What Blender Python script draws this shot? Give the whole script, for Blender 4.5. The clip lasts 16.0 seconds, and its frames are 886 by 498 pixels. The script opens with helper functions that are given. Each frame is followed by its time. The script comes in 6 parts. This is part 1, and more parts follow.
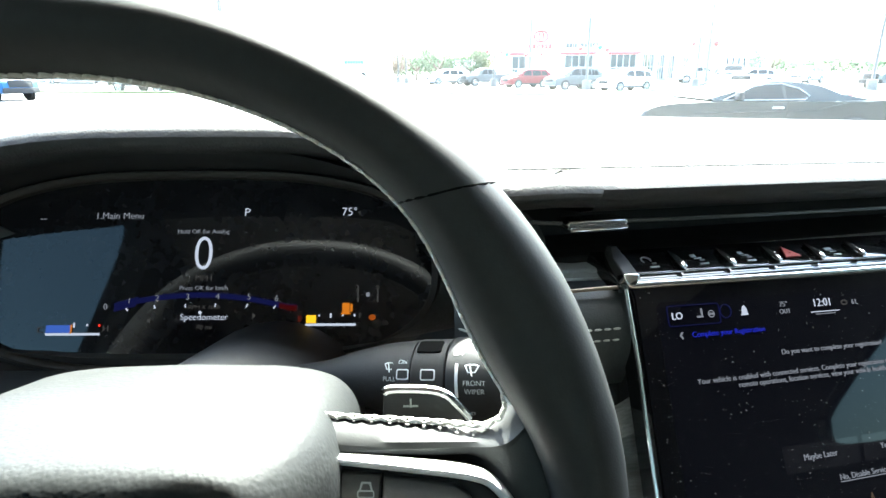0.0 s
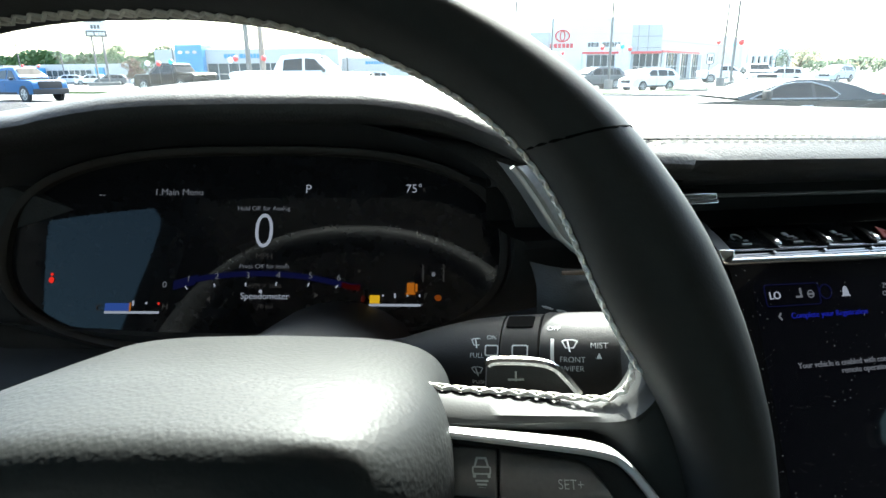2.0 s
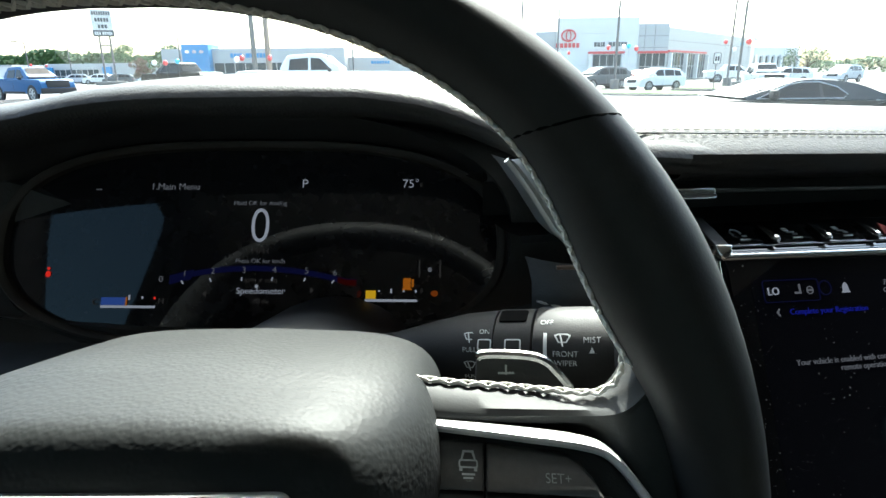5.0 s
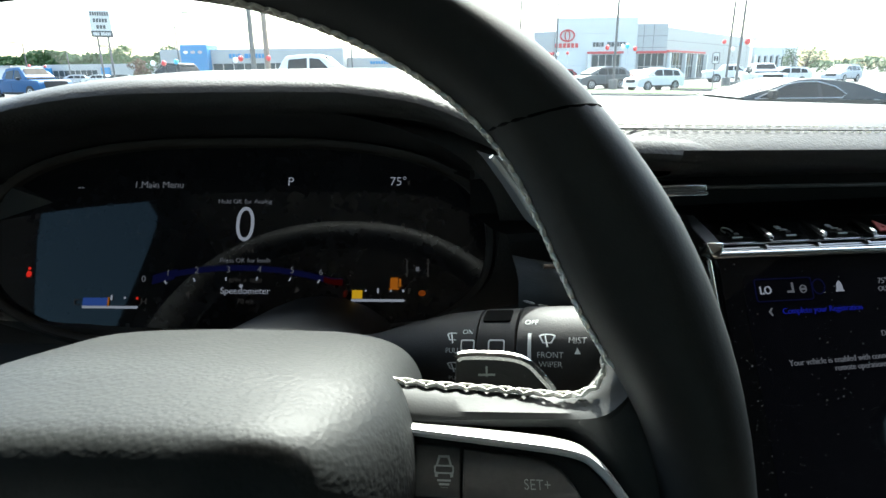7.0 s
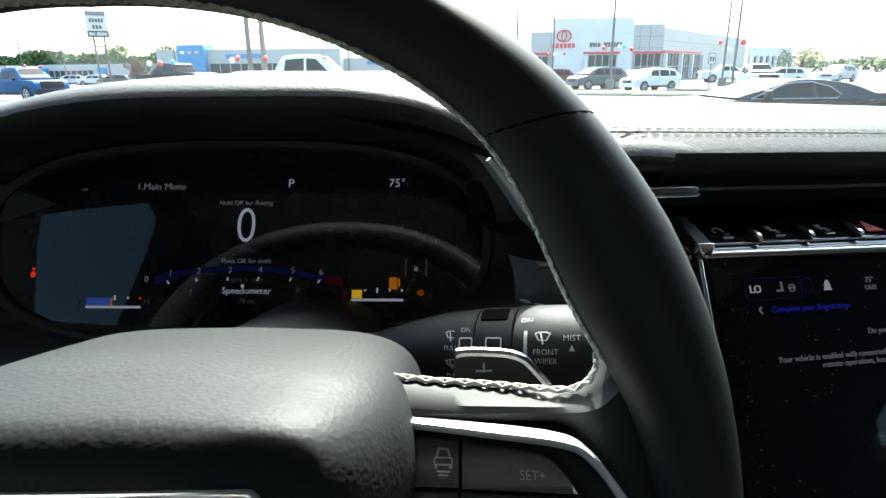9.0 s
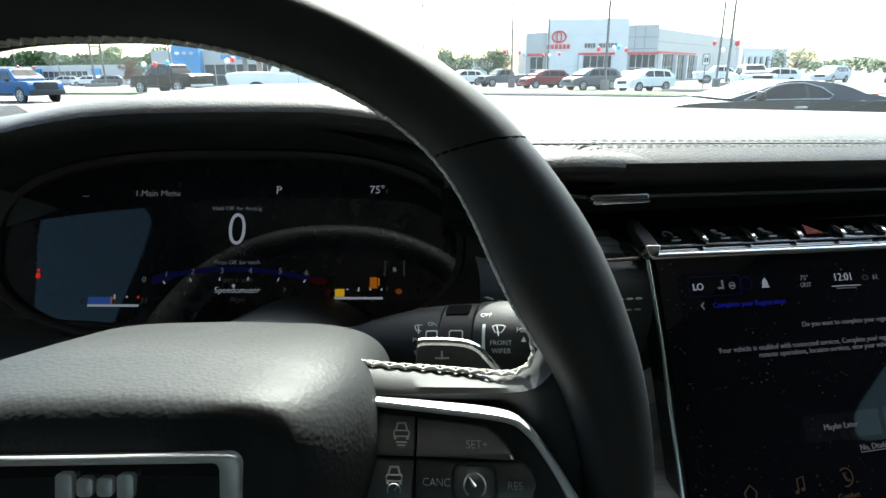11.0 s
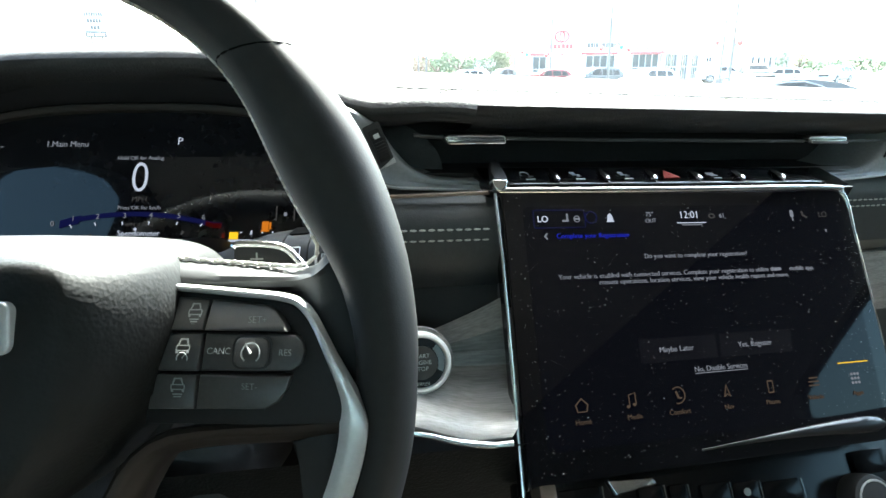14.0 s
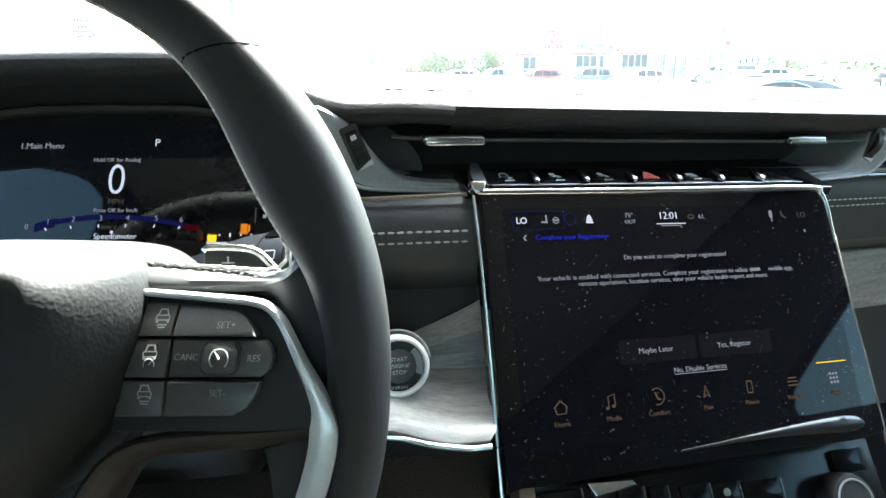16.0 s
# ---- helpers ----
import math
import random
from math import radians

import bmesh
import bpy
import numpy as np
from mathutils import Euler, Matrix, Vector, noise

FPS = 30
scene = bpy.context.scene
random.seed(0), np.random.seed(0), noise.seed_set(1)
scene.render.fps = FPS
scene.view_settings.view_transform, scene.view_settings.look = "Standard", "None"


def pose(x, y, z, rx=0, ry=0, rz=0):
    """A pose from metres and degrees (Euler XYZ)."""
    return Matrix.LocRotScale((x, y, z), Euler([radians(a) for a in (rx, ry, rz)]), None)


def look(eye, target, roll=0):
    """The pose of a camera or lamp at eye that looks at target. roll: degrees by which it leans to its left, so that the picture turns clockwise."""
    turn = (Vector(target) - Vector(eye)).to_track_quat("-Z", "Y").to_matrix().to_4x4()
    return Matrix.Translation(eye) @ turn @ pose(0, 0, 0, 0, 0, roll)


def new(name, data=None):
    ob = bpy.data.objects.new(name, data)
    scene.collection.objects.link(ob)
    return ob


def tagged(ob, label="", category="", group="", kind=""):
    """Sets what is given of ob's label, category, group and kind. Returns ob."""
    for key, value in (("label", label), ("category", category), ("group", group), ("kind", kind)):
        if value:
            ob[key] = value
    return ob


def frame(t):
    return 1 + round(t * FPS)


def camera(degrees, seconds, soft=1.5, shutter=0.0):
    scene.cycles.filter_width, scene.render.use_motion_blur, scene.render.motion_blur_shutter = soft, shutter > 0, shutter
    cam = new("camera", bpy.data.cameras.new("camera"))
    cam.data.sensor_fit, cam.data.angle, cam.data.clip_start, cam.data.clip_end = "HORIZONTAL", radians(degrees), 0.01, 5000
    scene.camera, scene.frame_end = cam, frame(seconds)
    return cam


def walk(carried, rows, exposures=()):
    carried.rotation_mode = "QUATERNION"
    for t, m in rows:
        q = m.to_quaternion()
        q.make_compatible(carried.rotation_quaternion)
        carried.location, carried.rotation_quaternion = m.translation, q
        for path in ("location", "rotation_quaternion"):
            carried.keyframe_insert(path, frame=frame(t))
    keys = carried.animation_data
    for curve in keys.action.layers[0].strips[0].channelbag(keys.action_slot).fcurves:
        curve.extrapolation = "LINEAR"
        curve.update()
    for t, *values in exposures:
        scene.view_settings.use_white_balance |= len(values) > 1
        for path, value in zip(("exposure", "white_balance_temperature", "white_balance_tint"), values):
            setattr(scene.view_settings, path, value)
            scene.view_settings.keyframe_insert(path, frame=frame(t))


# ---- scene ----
cam = camera(74.8, 16.0)
# seconds, eye (x, y, z), yaw, pitch, roll
PATH = [
    (0, 0.0090, 0.0097, 1.3095, 0.249, -17.120, -0.436),
    (0.5, -0.0019, 0.0212, 1.3069, 0.584, -17.096, -0.577),
    (1, -0.0168, 0.0179, 1.2985, 1.081, -17.098, -0.593),
    (1.5, -0.0194, 0.0224, 1.2918, 1.732, -17.088, -0.593),
    (2, -0.0189, 0.0191, 1.2939, 2.217, -17.085, -0.627),
    (2.5, -0.0175, 0.0197, 1.2928, 2.560, -17.083, -0.621),
    (3, -0.0157, 0.0208, 1.2931, 2.704, -17.084, -0.602),
    (3.5, -0.0149, 0.0199, 1.2933, 2.776, -17.080, -0.619),
    (6, -0.0127, 0.0222, 1.2897, 2.732, -17.128, -0.572),
    (6.5, -0.0066, 0.0257, 1.2899, 2.720, -17.090, -0.647),
    (7, -0.0083, 0.0259, 1.2885, 2.666, -17.089, -0.652),
    (7.5, -0.0070, 0.0261, 1.2887, 2.618, -17.079, -0.656),
    (8, -0.0077, 0.0244, 1.2901, 2.577, -17.076, -0.630),
    (8.5, -0.0086, 0.0229, 1.2903, 2.496, -17.073, -0.630),
    (11, 0.0041, -0.0039, 1.2985, 1.946, -17.013, -0.646),
    (11.5, 0.0164, -0.0111, 1.3044, 2.112, -16.964, -0.690),
    (12, 0.0294, -0.0197, 1.3003, 2.340, -16.984, -0.680),
    (12.5, 0.0309, -0.0324, 1.2897, 2.415, -16.977, -0.708),
    (13, 0.0545, -0.0370, 1.2827, 2.446, -16.985, -0.672),
    (13.5, 0.0734, -0.0345, 1.2732, 2.359, -17.005, -0.663),
    (14, 0.0784, -0.0332, 1.2715, 2.255, -17.017, -0.625),
    (14.5, 0.0862, -0.0325, 1.2730, 2.121, -17.016, -0.638),
    (15, 0.0848, -0.0296, 1.2698, 1.866, -17.065, -0.602),
    (15.5, 0.0859, -0.0309, 1.2722, 1.606, -17.074, -0.607),
    (16, 0.0850, -0.0308, 1.2719, 1.356, -17.029, -0.625),
]


def gaze(x, y, z, yaw, pitch, roll):
    a, b = radians(yaw), radians(pitch)
    way = Vector((-math.sin(a) * math.cos(b), math.cos(a) * math.cos(b), math.sin(b)))
    eye = Vector((x, y, z))
    return look(eye, eye + 2 * way, roll)


EXPOSURES = [(t, s, 6150, -1) for t, s in ((0.0, 5.0), (0.5, 4.9), (1.0, 4.5), (1.5, 4.25), (2.0, 3.95), (2.5, 3.75), (3.0, 3.55), (3.5, 3.5), (8.5, 3.4), (11.0, 3.3), (12.5, 3.8), (13.0, 4.1),
                                           (13.5, 4.4), (14.0, 4.9), (14.5, 5.1), (16.0, 5.2))]
walk(cam, [(t, gaze(*p)) for t, *p in PATH], EXPOSURES)

# ---- daylight ----
SUN_ELEVATION, SUN_AZIMUTH = 50.0, 5.0  # degrees; azimuth from straight ahead towards the right
world = bpy.data.worlds.new("sky")
scene.world = world
world.use_nodes = True
wn = world.node_tree
sky = wn.nodes.new("ShaderNodeTexSky")
sky.sky_type = 'NISHITA'
sky.sun_disc = False
sky.sun_elevation = radians(SUN_ELEVATION)
sky.sun_rotation = radians(SUN_AZIMUTH)
sky.air_density, sky.dust_density, sky.ozone_density = 1.0, 4.0, 1.0
wn.links.new(sky.outputs[0], wn.nodes["Background"].inputs[0])
wn.nodes["Background"].inputs[1].default_value = 0.095
sun = bpy.data.lights.new("sun", 'SUN')
sun.energy, sun.angle, sun.color = 2.2, radians(0.6), (1.0, 0.96, 0.9)
sun_ob = new("sun", sun)
e_, a_ = radians(SUN_ELEVATION), radians(SUN_AZIMUTH)
sun_ob.matrix_world = look((20 * math.sin(a_) * math.cos(e_), 20 * math.cos(a_) * math.cos(e_), 20 * math.sin(e_)), (0, 0, 0))

# ---- materials ----


def material(name, color, rough=0.5, metal=0.0, second=None, scale=40.0, bump=0.0, bump_scale=600.0, spec=0.5, stretch=(1, 1, 1), coat=0.0, wear=0.12, generated=False):
    """A procedural surface: a base colour broken up at two scales, uneven roughness, fine relief."""
    m = bpy.data.materials.new(name)
    m.use_nodes = True
    nt = m.node_tree
    b = nt.nodes["Principled BSDF"]
    coord = nt.nodes.new("ShaderNodeTexCoord")
    mapping = nt.nodes.new("ShaderNodeMapping")
    mapping.inputs["Scale"].default_value = stretch
    nt.links.new(coord.outputs["Object"], mapping.inputs[0])
    big, fine = nt.nodes.new("ShaderNodeTexNoise"), nt.nodes.new("ShaderNodeTexNoise")
    big.inputs["Scale"].default_value, fine.inputs["Scale"].default_value = scale, scale * 9
    big.inputs["Detail"].default_value, fine.inputs["Detail"].default_value = 5.0, 3.0
    for n in (big, fine):
        nt.links.new(mapping.outputs[0], n.inputs["Vector"])
    blend = nt.nodes.new("ShaderNodeMath")
    blend.operation = 'MULTIPLY_ADD'
    nt.links.new(fine.outputs["Fac"], blend.inputs[0])
    blend.inputs[1].default_value = 0.45
    half = nt.nodes.new("ShaderNodeMath")
    half.operation = 'MULTIPLY'
    nt.links.new(big.outputs["Fac"], half.inputs[0])
    half.inputs[1].default_value = 0.55
    nt.links.new(half.outputs[0], blend.inputs[2])
    ramp = nt.nodes.new("ShaderNodeValToRGB")
    ramp.color_ramp.elements[0].position, ramp.color_ramp.elements[1].position = 0.36, 0.64
    lo = second or tuple(c * (1 - wear) for c in color)
    hi = color if second else tuple(min(1, c * (1 + wear)) for c in color)
    ramp.color_ramp.elements[0].color, ramp.color_ramp.elements[1].color = (*lo, 1), (*hi, 1)
    nt.links.new(blend.outputs[0], ramp.inputs[0])
    nt.links.new(ramp.outputs[0], b.inputs["Base Color"])
    rr = nt.nodes.new("ShaderNodeMapRange")
    rr.inputs["To Min"].default_value, rr.inputs["To Max"].default_value = max(0.02, rough * 0.85), min(1, rough * 1.15)
    nt.links.new(big.outputs["Fac"], rr.inputs["Value"])
    nt.links.new(rr.outputs[0], b.inputs["Roughness"])
    b.inputs["Metallic"].default_value = metal
    b.inputs["Specular IOR Level"].default_value = spec
    b.inputs["Coat Weight"].default_value = coat
    b.inputs["Coat Roughness"].default_value = 0.05
    if bump:
        tex = nt.nodes.new("ShaderNodeTexVoronoi")
        tex.feature = 'SMOOTH_F1'
        tex.inputs["Scale"].default_value = bump_scale
        grain = nt.nodes.new("ShaderNodeTexNoise")
        grain.inputs["Scale"].default_value = bump_scale * 0.5
        add = nt.nodes.new("ShaderNodeMath")
        nt.links.new(coord.outputs["Object"], tex.inputs["Vector"])
        nt.links.new(coord.outputs["Object"], grain.inputs["Vector"])
        nt.links.new(tex.outputs["Distance"], add.inputs[0])
        nt.links.new(grain.outputs["Fac"], add.inputs[1])
        bp = nt.nodes.new("ShaderNodeBump")
        bp.inputs["Strength"].default_value = bump
        bp.inputs["Distance"].default_value = 0.6 / bump_scale
        nt.links.new(add.outputs[0], bp.inputs["Height"])
        nt.links.new(bp.outputs[0], b.inputs["Normal"])
    return m


def glow(name, color, strength, gloss=0.0):
    m = bpy.data.materials.new(name)
    m.use_nodes = True
    b = m.node_tree.nodes["Principled BSDF"]
    b.inputs["Base Color"].default_value = (0.003, 0.003, 0.003, 1)
    b.inputs["Specular IOR Level"].default_value = gloss
    b.inputs["Emission Color"].default_value = (*color, 1)
    b.inputs["Emission Strength"].default_value = strength
    b.inputs["Roughness"].default_value = 0.03 if gloss else 0.4
    return m


LEATHER = material("black_leather", (0.035, 0.037, 0.036), 0.5, bump=0.14, bump_scale=1300, scale=30)
RIM_LEATHER = material("smooth_black_leather", (0.023, 0.024, 0.0235), 0.6, bump=0.07, bump_scale=1500, scale=30, spec=0.28)
DASH_SKIN = material("grained_dash_skin", (0.054, 0.054, 0.053), 0.6, bump=0.28, bump_scale=800, scale=20, spec=0.25)
PAD_SKIN = material("grained_airbag_cover", (0.0175, 0.0188, 0.0186), 0.56, bump=0.16, bump_scale=800, scale=25, spec=0.2)
# dash skin darkened to stand in for shade under hood and pad
SHADED_DASH_SKIN = material("shaded_dash_skin", (0.026, 0.026, 0.026), 0.6, scale=40, bump=0.2, bump_scale=900, spec=0.3)
BLACK_PLASTIC = material("matt_black_plastic", (0.02, 0.02, 0.02), 0.6, scale=60, bump=0.15, bump_scale=1800, spec=0.32)
CAVITY = material("deep_black_plastic", (0.034, 0.034, 0.035), 0.65, scale=60)
GREY_PLASTIC = material("satin_grey_plastic", (0.27, 0.28, 0.28), 0.42, scale=50, bump=0.08, bump_scale=2000)
KEY_PLASTIC = material("dark_key_plastic", (0.075, 0.074, 0.071), 0.36, scale=80, bump=0.08, bump_scale=2000)
PIANO = material("gloss_black", (0.006, 0.006, 0.007), 0.09, scale=30, coat=0.5)
CHROME = material("satin_chrome", (0.62, 0.62, 0.6), 0.24, metal=1.0, scale=80, wear=0.05)
BRIGHT_CHROME = material("bright_chrome", (0.72, 0.72, 0.7), 0.12, metal=1.0, scale=80, wear=0.04)
SILVER_PAINT = material("silver_paint", (0.60, 0.61, 0.61), 0.30, metal=0.35, scale=80, wear=0.05)
BRONZE = material("bronze_bezel", (0.034, 0.027, 0.022), 0.55, metal=0.2, scale=80)
# near-black for seams, and painted in for shade in slots and gaps
GAP_SHADE = material("gap_shade_black", (0.003, 0.003, 0.003), 0.9, scale=60, spec=0.05)
KNEE_SKIN = material("coarse_black_leather", (0.0055, 0.006, 0.0057), 0.6, bump=0.3, bump_scale=800, scale=30, spec=0.16)
BUTTON_BLACK = material("satin_button_black", (0.008, 0.008, 0.009), 0.3, scale=30, spec=0.12)
INLAY = material("grey_inlay", (0.11, 0.115, 0.115), 0.3, metal=0.3, scale=80)
# vent plastic taken darker so the slot reads as shaded inside
VENT_SHADE = material("shaded_vent_plastic", (0.018, 0.018, 0.0185), 0.7, scale=60, spec=0.2)
LIP_BLACK = material("soft_gloss_black", (0.012, 0.012, 0.013), 0.32, scale=60, spec=0.6)
# black plastic with the seats' brown reflection mixed into its colour
WARM_BOUNCE_BLACK = material("warm_bounce_black_plastic", (0.020, 0.016, 0.013), 0.5, scale=50, spec=0.35)
BROWN = material("brown_satin_trim", (0.16, 0.12, 0.09), 0.4, metal=0.3, scale=80)
THREAD = material("cream_thread", (0.48, 0.47, 0.42), 0.8, scale=900)
LEGEND = material("white_legend_print", (0.62, 0.65, 0.65), 0.6, scale=400, wear=0.05)
DIM_LEGEND = material("grey_legend_print", (0.33, 0.35, 0.345), 0.6, scale=400, wear=0.05)
ICON = material("pale_icon_print", (0.20, 0.21, 0.21), 0.6, scale=400, wear=0.05)
WOOD = material("open_pore_grey_wood", (0.33, 0.32, 0.305), 0.42, second=(0.15, 0.145, 0.138), scale=30, stretch=(0.35, 2.0, 5.0), bump=0.1, bump_scale=900)
CLUSTER_GLASS = material("smoked_display_glass", (0.013, 0.013, 0.0155), 0.03, scale=20, wear=0.2)
GLASS_BLACK = material("display_glass", (0.004, 0.004, 0.005), 0.03, scale=20, wear=0.3)
T_WHITE = glow("display_white", (0.80, 0.82, 1.0), 0.024)
T_SOFT = glow("display_soft_white", (0.72, 0.72, 0.85), 0.010)
T_DIM = glow("display_dim", (0.5, 0.45, 0.45), 0.0035)
T_RED = glow("display_red", (1.0, 0.03, 0.02), 0.05)
T_ORANGE = glow("display_orange", (1.0, 0.27, 0.02), 0.022)
T_YELLOW = glow("display_yellow", (1.0, 0.55, 0.02), 0.04)
T_BLUE = glow("display_blue", (0.10, 0.22, 0.9), 0.018)
T_DEEP = glow("display_deep_blue", (0.03, 0.04, 0.8), 0.018)
T_NIGHT = glow("display_night_blue", (0.05, 0.06, 0.45), 0.0035)
T_COPPER = glow("display_copper", (0.75, 0.5, 0.36), 0.0036)
T_PANEL = glow("display_panel", (0.35, 0.33, 0.5), 0.0005, 0.5)
SATIN_BLACK = material("satin_black_panel", (0.007, 0.007, 0.0075), 0.2, scale=60, spec=0.3)
T_BACK = glow("display_backlight", (0.10, 0.10, 0.24), 0.00045, 0.3)

# ---- mesh helpers ----


def part(name, bm, mat, parent=None, label="", smooth=True):
    """One mesh object out of bm, under parent."""
    bmesh.ops.recalc_face_normals(bm, faces=bm.faces)
    me = bpy.data.meshes.new(name)
    bm.to_mesh(me)
    bm.free()
    me.materials.append(mat)
    if smooth:
        me.shade_smooth()
        me.set_sharp_from_angle(angle=radians(38))
    ob = new(name, me)
    ob.parent = parent
    return tagged(ob, label)


def thing(name, label, category, m=None, group="", kind=""):
    ob = new(name)
    ob.empty_display_size = 0.05
    if m is not None:
        ob.matrix_world = m
    return tagged(ob, label, category, group, kind)


def axes(origin, right, up):
    x = Vector(right).normalized()
    z = x.cross(Vector(up)).normalized()
    y = z.cross(x)
    m = Matrix((x, y, z)).transposed().to_4x4()
    m.translation = origin
    return m


def box(sx, sy, sz, at=(0, 0, 0), bevel=0.0, segs=2, bm=None):
    own = bm is None
    b = bmesh.new()
    bmesh.ops.create_cube(b, size=1)
    for v in b.verts:
        v.co = Vector((v.co.x * sx, v.co.y * sy, v.co.z * sz))
    if bevel:
        bmesh.ops.bevel(b, geom=b.edges[:], offset=bevel, segments=segs, affect='EDGES', profile=0.5)
    for v in b.verts:
        v.co += Vector(at)
    return b if own else join(bm, b)


def join(bm, other):
    me = bpy.data.meshes.new("tmp")
    other.to_mesh(me)
    other.free()
    bm.from_mesh(me)
    bpy.data.meshes.remove(me)
    return bm


def moved(bm, m):
    bm.transform(m)
    return bm


def prism(poly, low, high, bevel=0.0, segs=2):
    """A plate with the outline poly, from low to high; both may be functions of the place."""
    bm = bmesh.new()
    f = lambda h, p: h(*p) if callable(h) else h
    bot = [bm.verts.new((*p, f(low, p))) for p in poly]
    top = [bm.verts.new((*p, f(high, p))) for p in poly]
    n = len(poly)
    bm.faces.new(bot[::-1])
    face = bm.faces.new(top)
    for i in range(n):
        bm.faces.new((bot[i], bot[(i + 1) % n], top[(i + 1) % n], top[i]))
    if bevel:
        bmesh.ops.bevel(bm, geom=list(face.edges), offset=bevel, segments=segs, affect='EDGES', profile=0.5)
    return bm


def rounded(w, h, r, n=5, at=(0, 0)):
    out = []
    for cx, cy, a0 in ((w / 2 - r, h / 2 - r, 0), (-w / 2 + r, h / 2 - r, 90), (-w / 2 + r, -h / 2 + r, 180), (w / 2 - r, -h / 2 + r, 270)):
        for i in range(n + 1):
            a = radians(a0 + 90 * i / n)
            out.append((at[0] + cx + r * math.cos(a), at[1] + cy + r * math.sin(a)))
    return out


def oval(w, h, n=32, at=(0, 0)):
    return [(at[0] + w / 2 * math.cos(2 * math.pi * i / n), at[1] + h / 2 * math.sin(2 * math.pi * i / n)) for i in range(n)]


def loft(rings, closed=True, caps=(False, False)):
    bm = bmesh.new()
    vs = [[bm.verts.new(p) for p in ring] for ring in rings]
    n = len(vs[0])
    for a, b in zip(vs, vs[1:]):
        for i in range(n if closed else n - 1):
            j = (i + 1) % n
            bm.faces.new((a[i], a[j], b[j], b[i]))
    if caps[0]:
        bm.faces.new(vs[0][::-1])
    if caps[1]:
        bm.faces.new(vs[-1])
    return bm


def tube(points, radius, segs=8, closed=False, flat=1.0, bm=None):
    """A round bar along points; radius may be a list."""
    pts = [Vector(p) for p in points]
    n = len(pts)
    rings = []
    for i, p in enumerate(pts):
        a = pts[(i - 1) % n] if closed or i else pts[0]
        b = pts[(i + 1) % n] if closed or i < n - 1 else pts[-1]
        t = (b - a).normalized()
        side = t.cross(Vector((0, 0, 1)))
        if side.length < 1e-3:
            side = t.cross(Vector((0, 1, 0)))
        side.normalize()
        up = side.cross(t)
        r = radius[i] if isinstance(radius, (list, tuple)) else radius
        rings.append([p + r * (math.cos(2 * math.pi * k / segs) * side + flat * math.sin(2 * math.pi * k / segs) * up) for k in range(segs)])
    if closed:
        rings.append(rings[0])
    b = loft(rings, True, (not closed, not closed))
    if closed:
        bmesh.ops.remove_doubles(b, verts=b.verts[:], dist=1e-6)
    return b if bm is None else join(bm, b)


def spline(points, n=8, closed=False):
    """A smooth line through the points."""
    p = [Vector((*q, 0)) if len(q) == 2 else Vector(q) for q in points]
    m, out = len(p), []
    for i in range(m if closed else m - 1):
        a, b, c, d = (p[(i + k) % m] if closed else p[min(max(i + k, 0), m - 1)] for k in (-1, 0, 1, 2))
        for k in range(n):
            t = k / n
            out.append(0.5 * ((2 * b) + (c - a) * t + (2 * a - 5 * b + 4 * c - d) * t * t + (3 * b - a - 3 * c + d) * t ** 3))
    if not closed:
        out.append(p[-1])
    return out


def ring_plate(outer, inner, low, high, bevel=0.0):
    """A flat frame between two outlines with the same number of points."""
    bm = bmesh.new()
    n = len(outer)
    rows = [[bm.verts.new((*p, h)) for p in poly] for poly, h in ((outer, low), (outer, high), (inner, high), (inner, low))]
    tops = []
    for k in range(4):
        a, b = rows[k], rows[(k + 1) % 4]
        for i in range(n):
            j = (i + 1) % n
            f = bm.faces.new((a[i], a[j], b[j], b[i]))
            if k == 1:
                tops.append(f)
    if bevel:
        es = {e for f in tops for e in f.edges if len([g for g in e.link_faces if g in tops]) == 1}
        bmesh.ops.bevel(bm, geom=list(es), offset=bevel, segments=3, affect='EDGES', profile=0.5)
    return bm


def lettering(text, size, depth=0.0002, align='CENTER', bold=0.0):
    """Raised letters in Blender's own font, lying in the x-y plane."""
    c = bpy.data.curves.new("letters", 'FONT')
    c.body, c.size, c.align_x, c.align_y, c.extrude, c.resolution_u, c.offset = text, size, align, 'CENTER', depth, 4 if size < 0.008 else 8, bold - 0.013 * size
    ob = bpy.data.objects.new("letters", c)
    me = bpy.data.meshes.new_from_object(ob)
    bm = bmesh.new()
    bm.from_mesh(me)
    bpy.data.objects.remove(ob)
    bpy.data.curves.remove(c)
    bpy.data.meshes.remove(me)
    return bm


def letters(name, text, size, at, mat, parent, label="", z=0.0, align='CENTER', sx=1.0, bold=0.0):
    bm = lettering(text, size, align=align, bold=bold)
    for v in bm.verts:
        v.co = Vector((v.co.x * sx + at[0], v.co.y + at[1], v.co.z + z))
    return part(name, bm, mat, parent, label, smooth=False)


def stitches(bm, points, radius=0.0006, fill=0.75, segs=5):
    """Thread along a line: one small rounded stitch between each pair of points."""
    for a, b in zip(points, points[1:]):
        a, b = Vector(a), Vector(b)
        m = (a + b) / 2
        d = (b - a) * fill / 2
        tube([m - d, m - d * 0.5, m + d * 0.5, m + d], [radius * 0.3, radius, radius, radius * 0.3], segs, bm=bm)
    return bm


